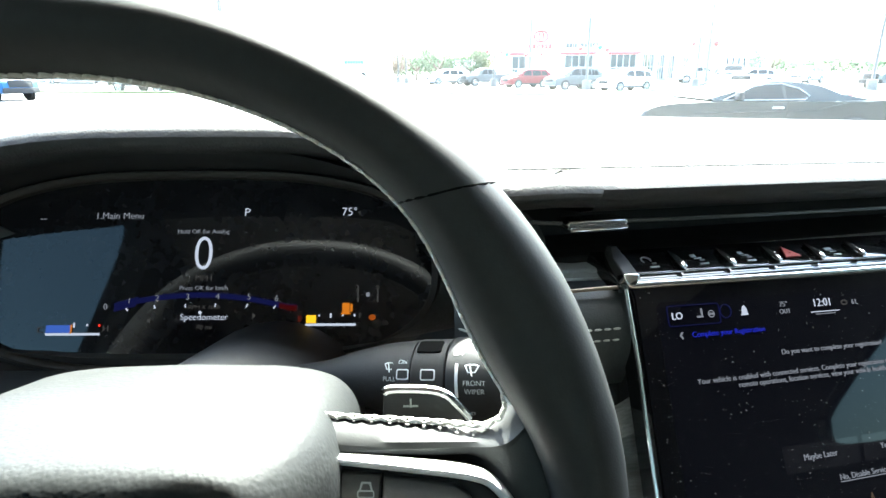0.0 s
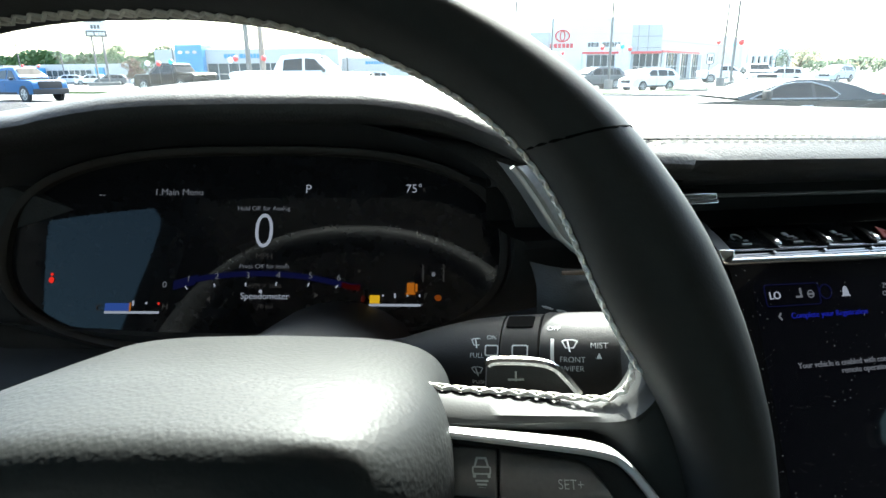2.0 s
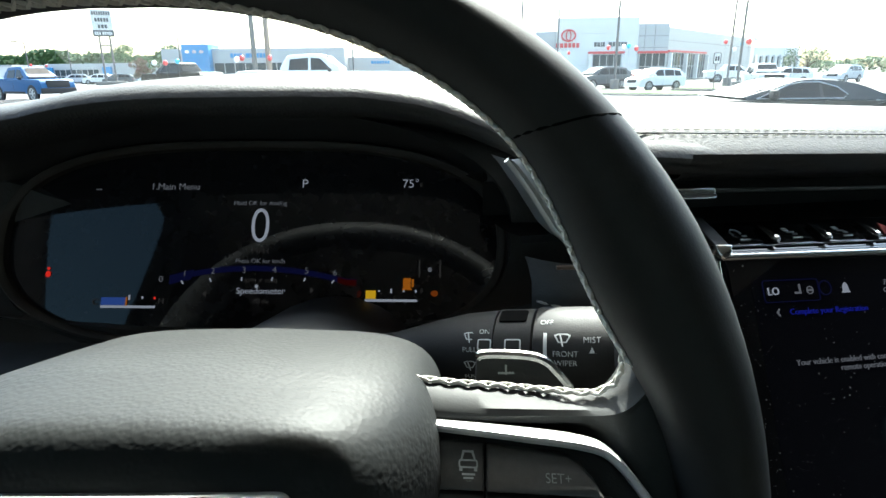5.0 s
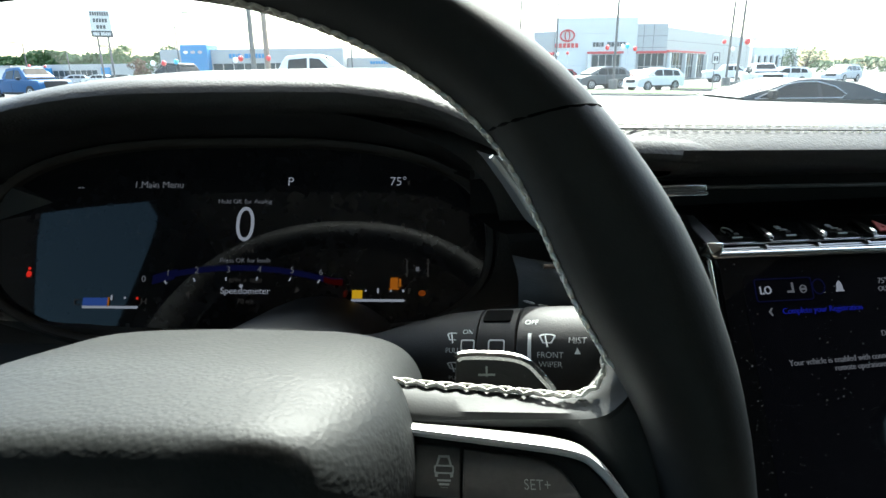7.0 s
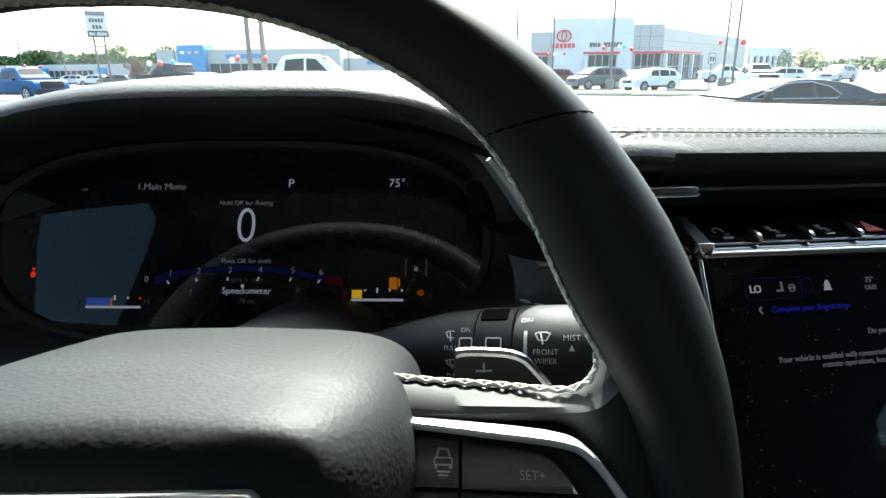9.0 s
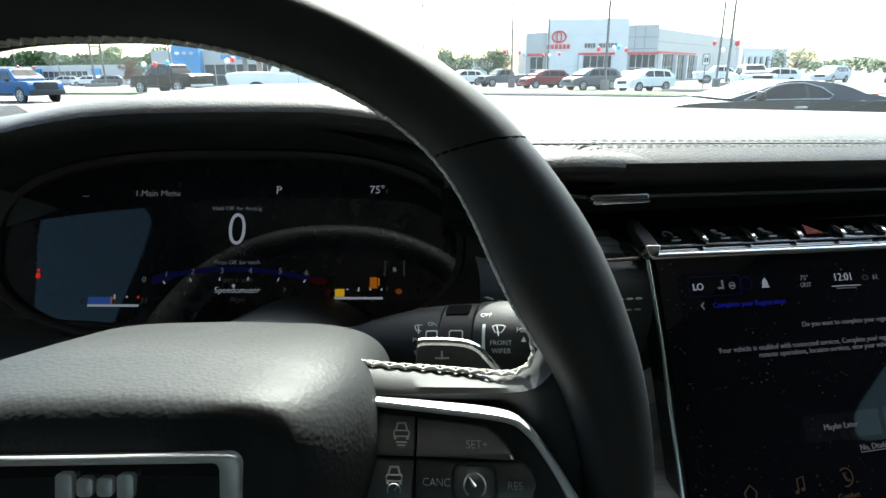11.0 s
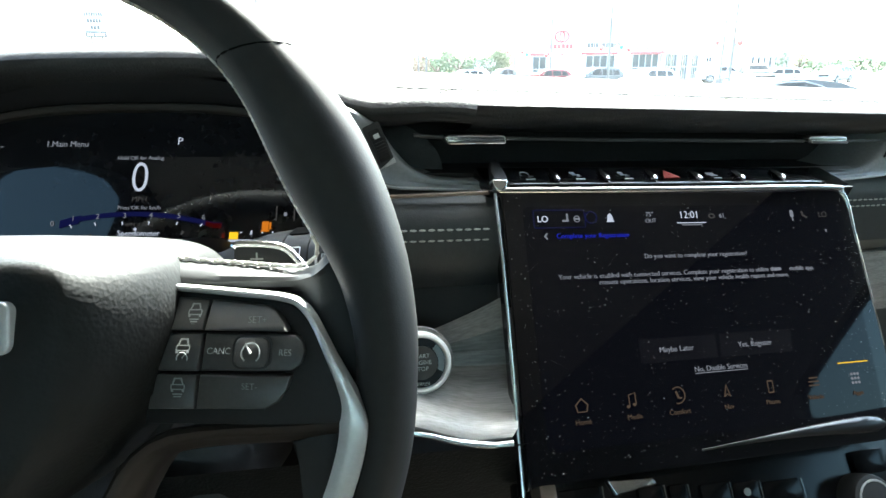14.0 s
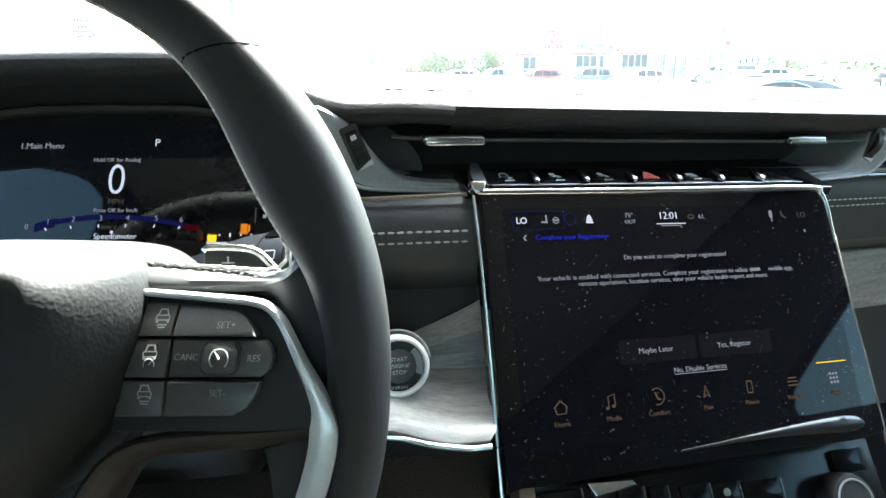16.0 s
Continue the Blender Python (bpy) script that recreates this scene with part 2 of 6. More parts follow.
# ---- frames of reference of the car's fittings ----
WHEEL = axes((-0.1074, 0.1347, 1.1684), (math.cos(0.0407), math.sin(0.0407), 0), (-math.sin(0.0407) * math.sin(0.2969), math.cos(0.0407) * math.sin(0.2969), math.cos(0.2969)))
SCREEN = axes((0.1635, 0.2672, 1.175), (0.9586, 0.2786, -0.0588), (-0.0823, 0.4735, 0.8769))
CLUSTER = axes((-0.131, 0.3301, 1.1981), (1, 0.0058, -0.003), (0, 0.456, 0.8899))
DASH = axes((0.2, 0.3374, 1.259), (0.936, 0.35, -0.046), (0, 0, 1))  # x along the dash, y up, z towards the driver
HUB = 0.024  # the airbag cover's middle
RIM = axes((-0.1099, 0.1489, 1.1675), (math.cos(0.0129), -math.sin(0.0129), 0), (math.sin(0.0129) * math.sin(0.2155), math.cos(0.0129) * math.sin(0.2155), math.cos(0.2155)))
RIM_IN_WHEEL = WHEEL.inverted() @ RIM


# ---- steering wheel ----
RIM_FIT = ((-90, 0.0), (-20, -0.0010), (0, -0.0016), (10, -0.0014), (20, -0.0003), (30, 0.0012), (45, 0.0022), (60, 0.0024), (72, 0.0023), (80, 0.0018), (90, 0.0010))


def ease(a):
    a = max(0.0, min(1.0, a))
    return a * a * (3 - 2 * a)


def bend_between(table, x):
    """A value read off a table of (place, value), straight from row to row."""
    for (a, p), (b, q) in zip(table, table[1:]):
        if x <= b:
            return p + (q - p) * max(0.0, (x - a) / (b - a))
    return table[-1][1]


def rim_section(phi):
    """Middle radius, half width and half depth of the rim at an angle."""
    turn = math.degrees(math.asin(math.sin(phi)))
    mid = 0.1603 + bend_between(RIM_FIT, turn) + 0.0023 * math.cos(2 * phi) + 0.0032 * math.sin(3 * phi) * (1 if math.sin(phi) > 0 else 0.3) + 0.0004 * math.cos(4 * phi)
    s = (phi + math.pi) % (2 * math.pi) - math.pi
    s = math.pi - s if s > math.pi / 2 else (-math.pi - s if s < -math.pi / 2 else s)
    grip = math.exp(-((s - 0.491) / 0.244) ** 2)
    return mid - 0.0055 * grip, 0.0104 + 0.0052 * grip + 0.0014 * max(0.0, math.sin(phi)) ** 4, 0.0166 - 0.0019 * grip


def rim_point(phi, theta, swell=0.0):
    mid, a, b = rim_section(phi)
    c, s = math.cos(theta), math.sin(theta)
    r = mid + (a + swell) * math.copysign(abs(c) ** 0.92, c)
    return RIM_IN_WHEEL @ Vector((r * math.cos(phi), r * math.sin(phi), (b + swell) * math.copysign(abs(s) ** 0.92, s)))


def key_height(x, y):
    """The face of the spoke's keypad, which leans back towards its upper edge."""
    return 0.0062 + 0.11 * (x - 0.115) - (0.5 if y > 0.0135 else 0.12) * (y - 0.0135)


def steering_wheel():
    w = thing("steering_wheel", "black leather steering wheel with cream stitching and satin chrome trim", "steering wheel", WHEEL)
    SEAM = (0.755, math.pi - 0.755)
    n, k = 144, 20
    rings = []
    for i in range(n):
        phi = 2 * math.pi * i / n
        rings.append([rim_point(phi, 2 * math.pi * j / k) for j in range(k)])
    rim = part("rim", loft(rings + [rings[0]]), RIM_LEATHER, w, "smooth black leather rim")
    for phi in SEAM:
        bm = tube([rim_point(phi - (0.045 if phi < 1.5 else -0.045) * math.cos(2 * math.pi * j / 24), 2 * math.pi * j / 24, -0.0003) for j in range(24)], 0.00045, 6, closed=True)
        part("seam", bm, GAP_SHADE, rim, "thin dark seam across the leather")
    # cross stitching along the inner edge, from spoke to spoke over the top
    bm = bmesh.new()
    steps = 84
    for i in range(steps):
        p0, p1 = 0.36 + 2.42 * i / steps, 0.36 + 2.42 * (i + 1) / steps
        th = math.radians(173)
        for s in (-1, 1):
            stitches(bm, [rim_point(p0, th + s * 0.14, 0.0004), rim_point(p1 + 0.006, th - s * 0.14, 0.0004)], 0.00066, 1.0, 5)
    part("stitching", bm, THREAD, rim, "cream crossed stitching along the inner edge")

    # airbag cover: a deep block with a rounded front
    def outline(inset):
        side = bend_between(((0.0, 0.0), (0.0014, 0.0010), (0.0035, 0.0032), (0.006, 0.0070), (0.0079, 0.0108), (0.0092, 0.0135), (0.011, 0.0160), (0.0135, 0.0182), (0.018, 0.0222), (0.028, 0.030), (0.06, 0.0590)), inset)
        hw, top, bot = 0.0635 - side, 0.0548 - inset * 0.9, -0.066 + inset
        pts = []
        for i in range(64):
            a = 2 * math.pi * i / 64
            c, s = math.cos(a), math.sin(a)
            round_ = 0.30 if c > 0 else 0.46  # the far shoulder is rounder and wider
            x = hw * math.copysign(abs(c) ** round_, c) * (1.0 if c > 0 else 1.2)
            y = (top if s > 0 else -bot) * math.copysign(abs(s) ** round_, s)
            low = max(0.0, 0.012 - y)
            x *= 1 - min(0.66, 3.2 * low + 190 * low * low) * (1 if low else 0)
            pts.append((HUB + x, y - (0.0045 if x > 0 else 0.0005) * (x / 0.0635) ** 2 * (1 if y > 0 else 0)))
        return pts
    levels = [(0.002, -0.064), (0.0, -0.056), (0.0004, -0.03), (0.0014, 0.0), (0.0035, 0.0090), (0.0060, 0.0185), (0.0079, 0.0250), (0.0092, 0.0282), (0.0110, 0.0304), (0.0135, 0.0318), (0.018, 0.0327), (0.028, 0.0336), (0.042, 0.0342), (0.0525, 0.0345)]
    rings = [[(x, y, h + (0.004 * (y - 0.02) / 0.05 if h > 0 else 0) * -1.0) for x, y in outline(i)] for i, h in levels]
    cover = part("airbag_cover", loft(rings, True, (True, True)), PAD_SKIN, w, "grained black airbag cover")
    # badge
    bx, by, bw, bh, bz = HUB - 0.002, 0.0262, 0.070, 0.0150, 0.0352
    badge = part("badge", ring_plate(rounded(bw, bh, 0.0032, 6, (bx, by)), rounded(bw - 0.0100, bh - 0.0042, 0.0018, 6, (bx, by)), 0.030, bz, 0.0007), SILVER_PAINT, w, "bright satin badge frame")
    part("badge_plate", prism(rounded(bw - 0.008, bh - 0.003, 0.002, 6, (bx, by)), 0.028, bz - 0.0022), PIANO, badge, "gloss black badge plate", smooth=False)
    for i, (dx, wd, ht) in enumerate(((-0.0075, 0.0042, 0.0070), (-0.0025, 0.0040, 0.0048), (0.0023, 0.0040, 0.0048), (0.0073, 0.0042, 0.0062))):
        part("emblem_bar", prism(rounded(wd, ht, 0.0012, 4, (bx + dx, by)), bz - 0.003, bz - 0.0004, 0.0003), SILVER_PAINT, badge, "raised chrome emblem bar")

    # spokes, left and right of the cover
    for side in (1, -1):
        f = lambda pts: [(x if side == 1 else 2 * HUB - x, y) for x, y in pts]
        rows = []
        for x, yt, yb in ((0.072, 0.0462, -0.010), (0.086, 0.0444, -0.010), (0.100, 0.0432, -0.010), (0.114, 0.0420, -0.010), (0.124, 0.0413, -0.010), (0.130, 0.0418, -0.010), (0.1345, 0.0438, -0.010), (0.1385, 0.0490, -0.012), (0.1445, 0.0605, -0.036), (0.151, 0.0600, -0.034), (0.156, 0.050, -0.030)):
            g = max(0, min(1, (x - 0.124) / 0.012))
            face = -0.0098 + 0.0063 * g
            top = 0.0365 + (yt - 0.0385) * 0.55 * g
            sec = [(yt - 0.006, -0.026), (yt - 0.0016, -0.0225), (yt - 0.0004, -0.0195 + 0.008 * g), (yt - 0.0008, -0.0170 + 0.009 * g), (yt - 0.0022, -0.0148 + 0.008 * g), (top + (yt - top) * 0.30, (face * 0.75 - 0.0148 * 0.25) + 0.0005), (top, face), (top - 0.0022, face - 0.0010), (0.0325, face - 0.0050 * (1 - g)), (0.012, face - 0.0050 * (1 - g)), (yb + 0.004, face - 0.0040 * (1 - g)), (yb + 0.001, face - 0.006), (yb, face - 0.012)]
            rows.append([Vector((x if side == 1 else 2 * HUB - x, y, h)) for y, h in sec])
        cols = [spline([row[k] for row in rows], 4) for k in range(len(rows[0]))]
        part("spoke", loft([list(r) for r in zip(*cols)], False), RIM_LEATHER, w, "black leather spoke")
        if side == -1:
            break
        # crossed stitches on the spoke's upper edge, running on up the rim
        bm = bmesh.new()
        line = spline([(0.0775, 0.0459, -0.0180), (0.090, 0.0444, -0.0178), (0.105, 0.0433, -0.0176), (0.118, 0.0422, -0.0168), (0.1265, 0.0420, -0.0145), (0.1315, 0.0436, -0.0108), (0.1350, 0.0482, -0.0082), rim_point(0.385, math.radians(173), 0.0008)], 8)
        run = [line[0]]
        for q in line:
            if (q - run[-1]).length > 0.0047:
                run.append(q)
        for a, b in zip(run, run[1:]):
            t = (b - a).normalized()
            off = (Vector((0, -0.0007, 0.0016)) - t * t.dot(Vector((0, -0.0007, 0.0016)))).normalized() * 0.0013
            lift = Vector((0, -0.0002, 0.0001))
            stitches(bm, [a - off + lift, b + t * 0.001 + off + lift], 0.00066, 1.0, 5)
            stitches(bm, [a + off + lift, b + t * 0.001 - off + lift], 0.00066, 1.0, 5)
        part("stitching", bm, THREAD, w, "cream crossed stitching on the spoke")
        # keypad bed, chrome surround and keys
        bed = [(0.078, 0.0345), (0.123, 0.0305), (0.130, 0.0270), (0.1360, 0.0205), (0.1420, 0.0090), (0.1465, -0.0020), (0.1470, -0.0062), (0.1440, -0.0088), (0.125, -0.0096), (0.078, -0.0105)]
        part("keypad_bed", prism(bed, -0.018, lambda x, y: key_height(x, y) - 0.0022, 0.0008), BLACK_PLASTIC, w, "dark plastic keypad bed")
        mid = spline([(0.080, 0.0352), (0.105, 0.0330), (0.1240, 0.0310), (0.1310, 0.0280), (0.1375, 0.0200), (0.1435, 0.0095), (0.1482, -0.0010), (0.1495, -0.0085), (0.1487, -0.0165), (0.1463, -0.0260), (0.1425, -0.0370)], 8)
        wide = [0.0012 + 0.0034 * max(0, min(1, (i - 30) / 26)) ** 2 for i in range(len(mid))]
        rings = []
        for i, p in enumerate(mid):
            a, b = mid[max(0, i - 1)], mid[min(len(mid) - 1, i + 1)]
            t = (b - a).normalized()
            s = Vector((t.y, -t.x, 0))
            h = 0.0062 + 0.11 * (p.x - 0.115) - 0.36 * max(0, p.y - 0.012) + 0.0008 - 0.0020 * ease((p.y - 0.016) / 0.01)
            q = Vector((p.x, p.y, h))
            ww = wide[i]
            rings.append([q - s * ww + Vector((0, 0, -0.006)), q - s * ww * 0.98, q - s * ww * 0.7 + Vector((0, 0, 0.0007)), q + Vector((0, 0, 0.0010)), q + s * ww * 0.7 + Vector((0, 0, 0.0007)), q + s * ww * 0.98, q + s * ww + Vector((0, 0, -0.006))])
        part("chrome_surround", loft(rings, False), SILVER_PAINT, w, "satin silver keypad surround")
        keys = [("key", [(0.0830, 0.0325), (0.0978, 0.0316), (0.0974, 0.0216), (0.0825, 0.0216)]), ("key", [(0.0986, 0.0316), (0.1190, 0.0296), (0.1225, 0.0276), (0.1255, 0.0240), (0.1270, 0.0214), (0.0981, 0.0216)]),
                ("key", [(0.0822, 0.0205), (0.0973, 0.0205), (0.0968, 0.0084), (0.0812, 0.0084)]), ("key", [(0.0981, 0.0205), (0.1295, 0.0201), (0.1320, 0.0180), (0.1330, 0.0148), (0.1318, 0.0110), (0.1290, 0.0088), (0.0976, 0.0084)]),
                ("key", [(0.0811, 0.0073), (0.0967, 0.0073), (0.0960, -0.0038), (0.0800, -0.0040)]), ("key", [(0.0975, 0.0073), (0.1288, 0.0073), (0.1275, 0.0030), (0.1245, -0.0012), (0.1200, -0.0034), (0.0968, -0.0038)])]
        made = []
        for i, (nm, poly) in enumerate(keys):
            poly = [(x, y - 0.001) for x, y in poly]
            lift = (0.0, 0.0004, 0.0, -0.0006, 0.0, 0.0)[i]
            tip = (lambda x, y: key_height(x, y) + 0.0010 - 0.14 * (y - 0.0206)) if i < 2 else key_height
            made.append(part(nm, prism(poly, lambda x, y: key_height(x, y) - 0.004, lambda x, y, t=tip, l=lift: t(x, y) + l, 0.0007, 2), KEY_PLASTIC, w, "dark satin spoke key"))
        part("button_gap", prism(rounded(0.0134, 0.0110, 0.0032, 5, (0.1152, 0.0138)), 0.0, lambda x, y: key_height(x, y) - 0.0002), CAVITY, w, smooth=False)
        knob = part("cruise_button", prism(rounded(0.0118, 0.0094, 0.0026, 5, (0.1152, 0.0138)), 0.0, lambda x, y: key_height(x, y) + 0.0007, 0.0007, 3), KEY_PLASTIC, w, "raised square cruise button")

        def on_key(name, bm, mat, parent, lift=0.0003):
            for v in bm.verts:
                v.co.z += key_height(v.co.x, v.co.y) + lift
            return part(name, bm, mat, parent, "", smooth=False)
        for txt, at, sz, par, lift in (("SET+", (0.1162, 0.0240), 0.0031, made[1], 0.0010), ("CANC", (0.1040, 0.0141), 0.0029, made[3], 0.0003), ("RES", (0.1268, 0.0137), 0.0029, made[3], 0.0003), ("SET-", (0.1150, 0.0028), 0.0029, made[5], 0.0004)):
            bm = lettering(txt, sz, 0.00008)
            for v in bm.verts:
                v.co = Vector((v.co.x + at[0], v.co.y + at[1], v.co.z))
            on_key("legend", bm, DIM_LEGEND, par, lift)
        # small car pictograms on the left column, a dial on the cruise button
        for k, ((cx, cy), par) in enumerate((((0.0935, 0.0262), made[0]), ((0.0915, 0.0148), made[2]), ((0.0905, 0.0022), made[4]))):
            roof = lambda g: [(cx - 0.0011 - g, cy + 0.0030 + g), (cx + 0.0011 + g, cy + 0.0030 + g), (cx + 0.0017 + g, cy + 0.0012), (cx - 0.0017 - g, cy + 0.0012)]
            bm = ring_plate(roof(0.0003), roof(-0.0002), 0, 0.0001)
            join(bm, ring_plate(rounded(0.0050, 0.0019, 0.0005, 3, (cx, cy + 0.0003)), rounded(0.0042, 0.0012, 0.0003, 3, (cx, cy + 0.0003)), 0, 0.0001))
            for q in (-1, 1):
                box(0.0008, 0.0008, 0.0001, (cx + q * 0.0019, cy - 0.0009, 0.00005), bm=bm)
            if k == 1:
                tube([(cx + 0.0019 * math.cos(radians(a)), cy - 0.0030 + 0.0019 * math.sin(radians(a)), 0.0001) for a in range(-20, 201, 20)], 0.0002, 5, bm=bm)
                tube([(cx, cy - 0.0030, 0.0001), (cx + 0.0012, cy - 0.0016, 0.0001)], 0.0002, 5, bm=bm)
            else:
                for dy, wd in ((-0.0020, 0.0034), (-0.0028, 0.0026), (-0.0036, 0.0018))[:3 if k == 0 else 2]:
                    box(wd, 0.0004, 0.0001, (cx, cy + dy, 0.00005), bm=bm)
            on_key("pictogram", bm, DIM_LEGEND, par, 0.0006)
        bm = bmesh.new()
        arc = [(0.1152 + 0.0031 * math.cos(radians(a)), 0.0136 + 0.0031 * math.sin(radians(a)), 0) for a in range(-50, 231, 14)]
        tube(arc, 0.0003, 5, bm=bm)
        tube([(0.1152, 0.0136, 0), (0.1130, 0.0166, 0)], [0.0006, 0.0002], 5, bm=bm)
        on_key("dial_pictogram", bm, DIM_LEGEND, knob, 0.0007)
        # lower spoke trim
        rings = []
        for p, d in (((0.1465, -0.0086), (0.0, -1)), ((0.130, -0.0098), (0.0, -1)), ((0.110, -0.0104), (0.02, -1)), ((0.096, -0.0113), (0.08, -1)), ((0.086, -0.0128), (0.22, -1)), ((0.0785, -0.0158), (0.5, -0.85)), ((0.0725, -0.0205), (0.75, -0.65)), ((0.0675, -0.0270), (0.85, -0.5)), ((0.062, -0.037), (0.9, -0.4)), ((0.056, -0.052), (0.95, -0.3))):
            q, n = Vector((p[0], p[1], 0)), Vector((d[0], d[1], 0)).normalized()
            rings.append([q + n * a + Vector((0, 0, h)) for a, h in ((0.0, 0.0005), (0.0004, 0.0028), (0.0016, 0.0036), (0.0038, 0.0030), (0.0052, 0.0012), (0.0064, -0.0004), (0.0078, -0.0016), (0.0094, -0.0040), (0.0102, -0.0090), (0.0100, -0.0200))])
        part("lower_trim", loft(rings, False), WARM_BOUNCE_BLACK, w, "black lower spoke trim with a brown reflection in its colour")
        part("spoke_end", prism([(0.1262, -0.0185), (0.1465, -0.0125), (0.1468, -0.0200), (0.1435, -0.0340), (0.136, -0.046), (0.128, -0.060), (0.1310, -0.040), (0.1300, -0.026)], -0.02, lambda x, y: -0.001 + 0.10 * (y + 0.02), 0.0012), BLACK_PLASTIC, w, "dark plastic spoke end")
    # lower spoke of the wheel
    part("lower_spoke", prism([(HUB - 0.030, -0.06), (HUB + 0.030, -0.06), (HUB + 0.030, -0.152), (HUB - 0.078, -0.152)], -0.03, -0.012, 0.004), BLACK_PLASTIC, w, "black plastic lower spoke")
    # shift paddle behind the spoke
    up = spline([(0.0972, 0.0486), (0.0997, 0.0500), (0.1117, 0.0496), (0.1180, 0.0478), (0.1222, 0.0438), (0.1262, 0.0390)], 6)
    blade = [(p.x, p.y) for p in up] + [(0.1262, 0.030), (0.0965, 0.030)]
    paddle = part("shift_paddle", prism(blade, -0.0330, -0.0290, 0.0006), BLACK_PLASTIC, w, "black shift paddle with a plus mark")
    part("paddle_edge", tube([(p.x, p.y, -0.0285) for p in up], [0.0009] + [0.0015] * (len(up) - 2) + [0.0008], 8), BRIGHT_CHROME, paddle, "bright metal paddle edge")
    bm = box(0.0050, 0.0006, 0.0003, (0.1062, 0.0442, -0.0289))
    box(0.0006, 0.0030, 0.0003, (0.1062, 0.0452, -0.0289), bm=bm)
    part("plus_mark", bm, DIM_LEGEND, paddle, smooth=False)
    part("column_cover", box(0.13, 0.10, 0.14, (HUB, -0.036, -0.135), 0.022, 4), CAVITY, w, "black lower column cover")
    part("steering_column", tube([(HUB, 0.0, -0.04), (HUB + 0.003, 0.0, -0.20)], [0.050, 0.058], 28), CAVITY, w, "black steering column shroud")
    return w


steering_wheel()


# ---- wiper stalk ----
def wiper_stalk():
    a, b = Vector((-0.0615, 0.2475, 1.1752)), Vector((0.0545, 0.2123, 1.1927))
    m = axes(a, b - a, (0, 0.45, 1))
    st = thing("wiper_stalk", "black wiper control stalk with white printed legends", "control stalk", m)
    L = (b - a).length
    prof = [(0.0, 0.0050), (0.018, 0.0075), (0.036, 0.0122), (0.050, 0.0150), (0.0640, 0.0162)]

    def body(name, pr, mat, label=""):
        rings = [[(x, r * math.cos(2 * math.pi * i / 36), r * math.sin(2 * math.pi * i / 36)) for i in range(36)] for x, r in pr]
        return part(name, loft(rings, True, (True, True)), mat, st, label)
    body("arm", [(-0.06, 0.006)] + prof, BLACK_PLASTIC, "tapered black arm")
    body("collar", [(0.0644, 0.0158), (0.0648, 0.0164), (0.0786, 0.0166), (0.0790, 0.0160)], BLACK_PLASTIC, "turning collar")
    body("end_knob", [(0.0793, 0.0158), (0.0797, 0.0170), (0.0806, 0.0173), (0.1035, 0.0172), (0.1080, 0.0160), (0.1100, 0.012)], BLACK_PLASTIC, "turning end knob")

    def wrap(bm, x, up, r):
        """Lay a flat mark round the stalk: x along it, up in metres round it."""
        for v in bm.verts:
            ang = (v.co.y + up) / r
            rr = r + 0.0002 + v.co.z
            v.co = Vector((v.co.x + x, rr * math.sin(ang), rr * math.cos(ang)))
        return bm

    def mark(name, bm, x, up, r, mat=LEGEND):
        return part(name, wrap(bm, x, up, r), mat, st, "", smooth=False)

    def wiper(w, h):
        fan = lambda k: [(-w * 0.5 * k, h * 0.30 * k), (-w * 0.25 * k, h * 0.46 * k), (w * 0.25 * k, h * 0.46 * k), (w * 0.5 * k, h * 0.30 * k), (w * 0.26 * k, -h * 0.42 * k), (-w * 0.26 * k, -h * 0.42 * k)]
        bm = ring_plate(fan(1.0), fan(0.78), 0, 0.0001)
        tube([(w * 0.02, -h * 0.75, 0.0001), (-w * 0.14, h * 0.30, 0.0001)], w * 0.05, 5, bm=bm)
        return bm
    # flush black plate in place of a recess and its shade
    part("slot", prism(rounded(0.0105, 0.0070, 0.001, 4), -0.004, 0.0001), GAP_SHADE, st, "flush black plate standing in for the finger slot's shade", smooth=False).matrix_local = Matrix.Translation((0.0712, 0.0138, 0.0094)) @ Matrix.Rotation(radians(-55), 4, 'X')
    mark("pictogram", wiper(0.0050, 0.0034), 0.0550, 0.0062, 0.0152)
    mark("legend", lettering("PULL", 0.0026, 0.00005), 0.0552, 0.0010, 0.0154)
    mark("legend", lettering("ON", 0.0026, 0.00005), 0.0608, 0.0080, 0.0158)
    mark("pictogram", ring_plate(rounded(0.0054, 0.0042, 0.0008, 3), rounded(0.0044, 0.0032, 0.0005, 3), 0, 0.0001), 0.0612, 0.0030, 0.0160)
    mark("pictogram", wiper(0.0048, 0.0030), 0.0552, -0.0045, 0.0154)
    mark("legend", lettering("PUSH", 0.0025, 0.00005), 0.0554, -0.0096, 0.0154)
    mark("pictogram", ring_plate(rounded(0.0062, 0.0044, 0.0008, 3), rounded(0.0052, 0.0034, 0.0005, 3), 0, 0.0001), 0.0722, 0.0030, 0.0166)
    mark("legend", lettering("REAR", 0.0026, 0.00005), 0.0722, -0.0026, 0.0166)
    mark("legend", lettering("WIPER", 0.0024, 0.00005), 0.0722, -0.0056, 0.0166)
    mark("pointer", loft([[(sx * 0.0006, -0.0065 + 0.013 * i / 12, z) for i in range(13)] for sx, z in ((-1, -0.0001), (-1, 0.0002), (1, 0.0002), (1, -0.0001))], False), 0.0843, 0.0010, 0.0173)
    mark("legend", lettering("OFF", 0.0028, 0.00005), 0.0845, 0.0120, 0.0173)
    mark("pictogram", wiper(0.0060, 0.0038), 0.0905, 0.0056, 0.0173)
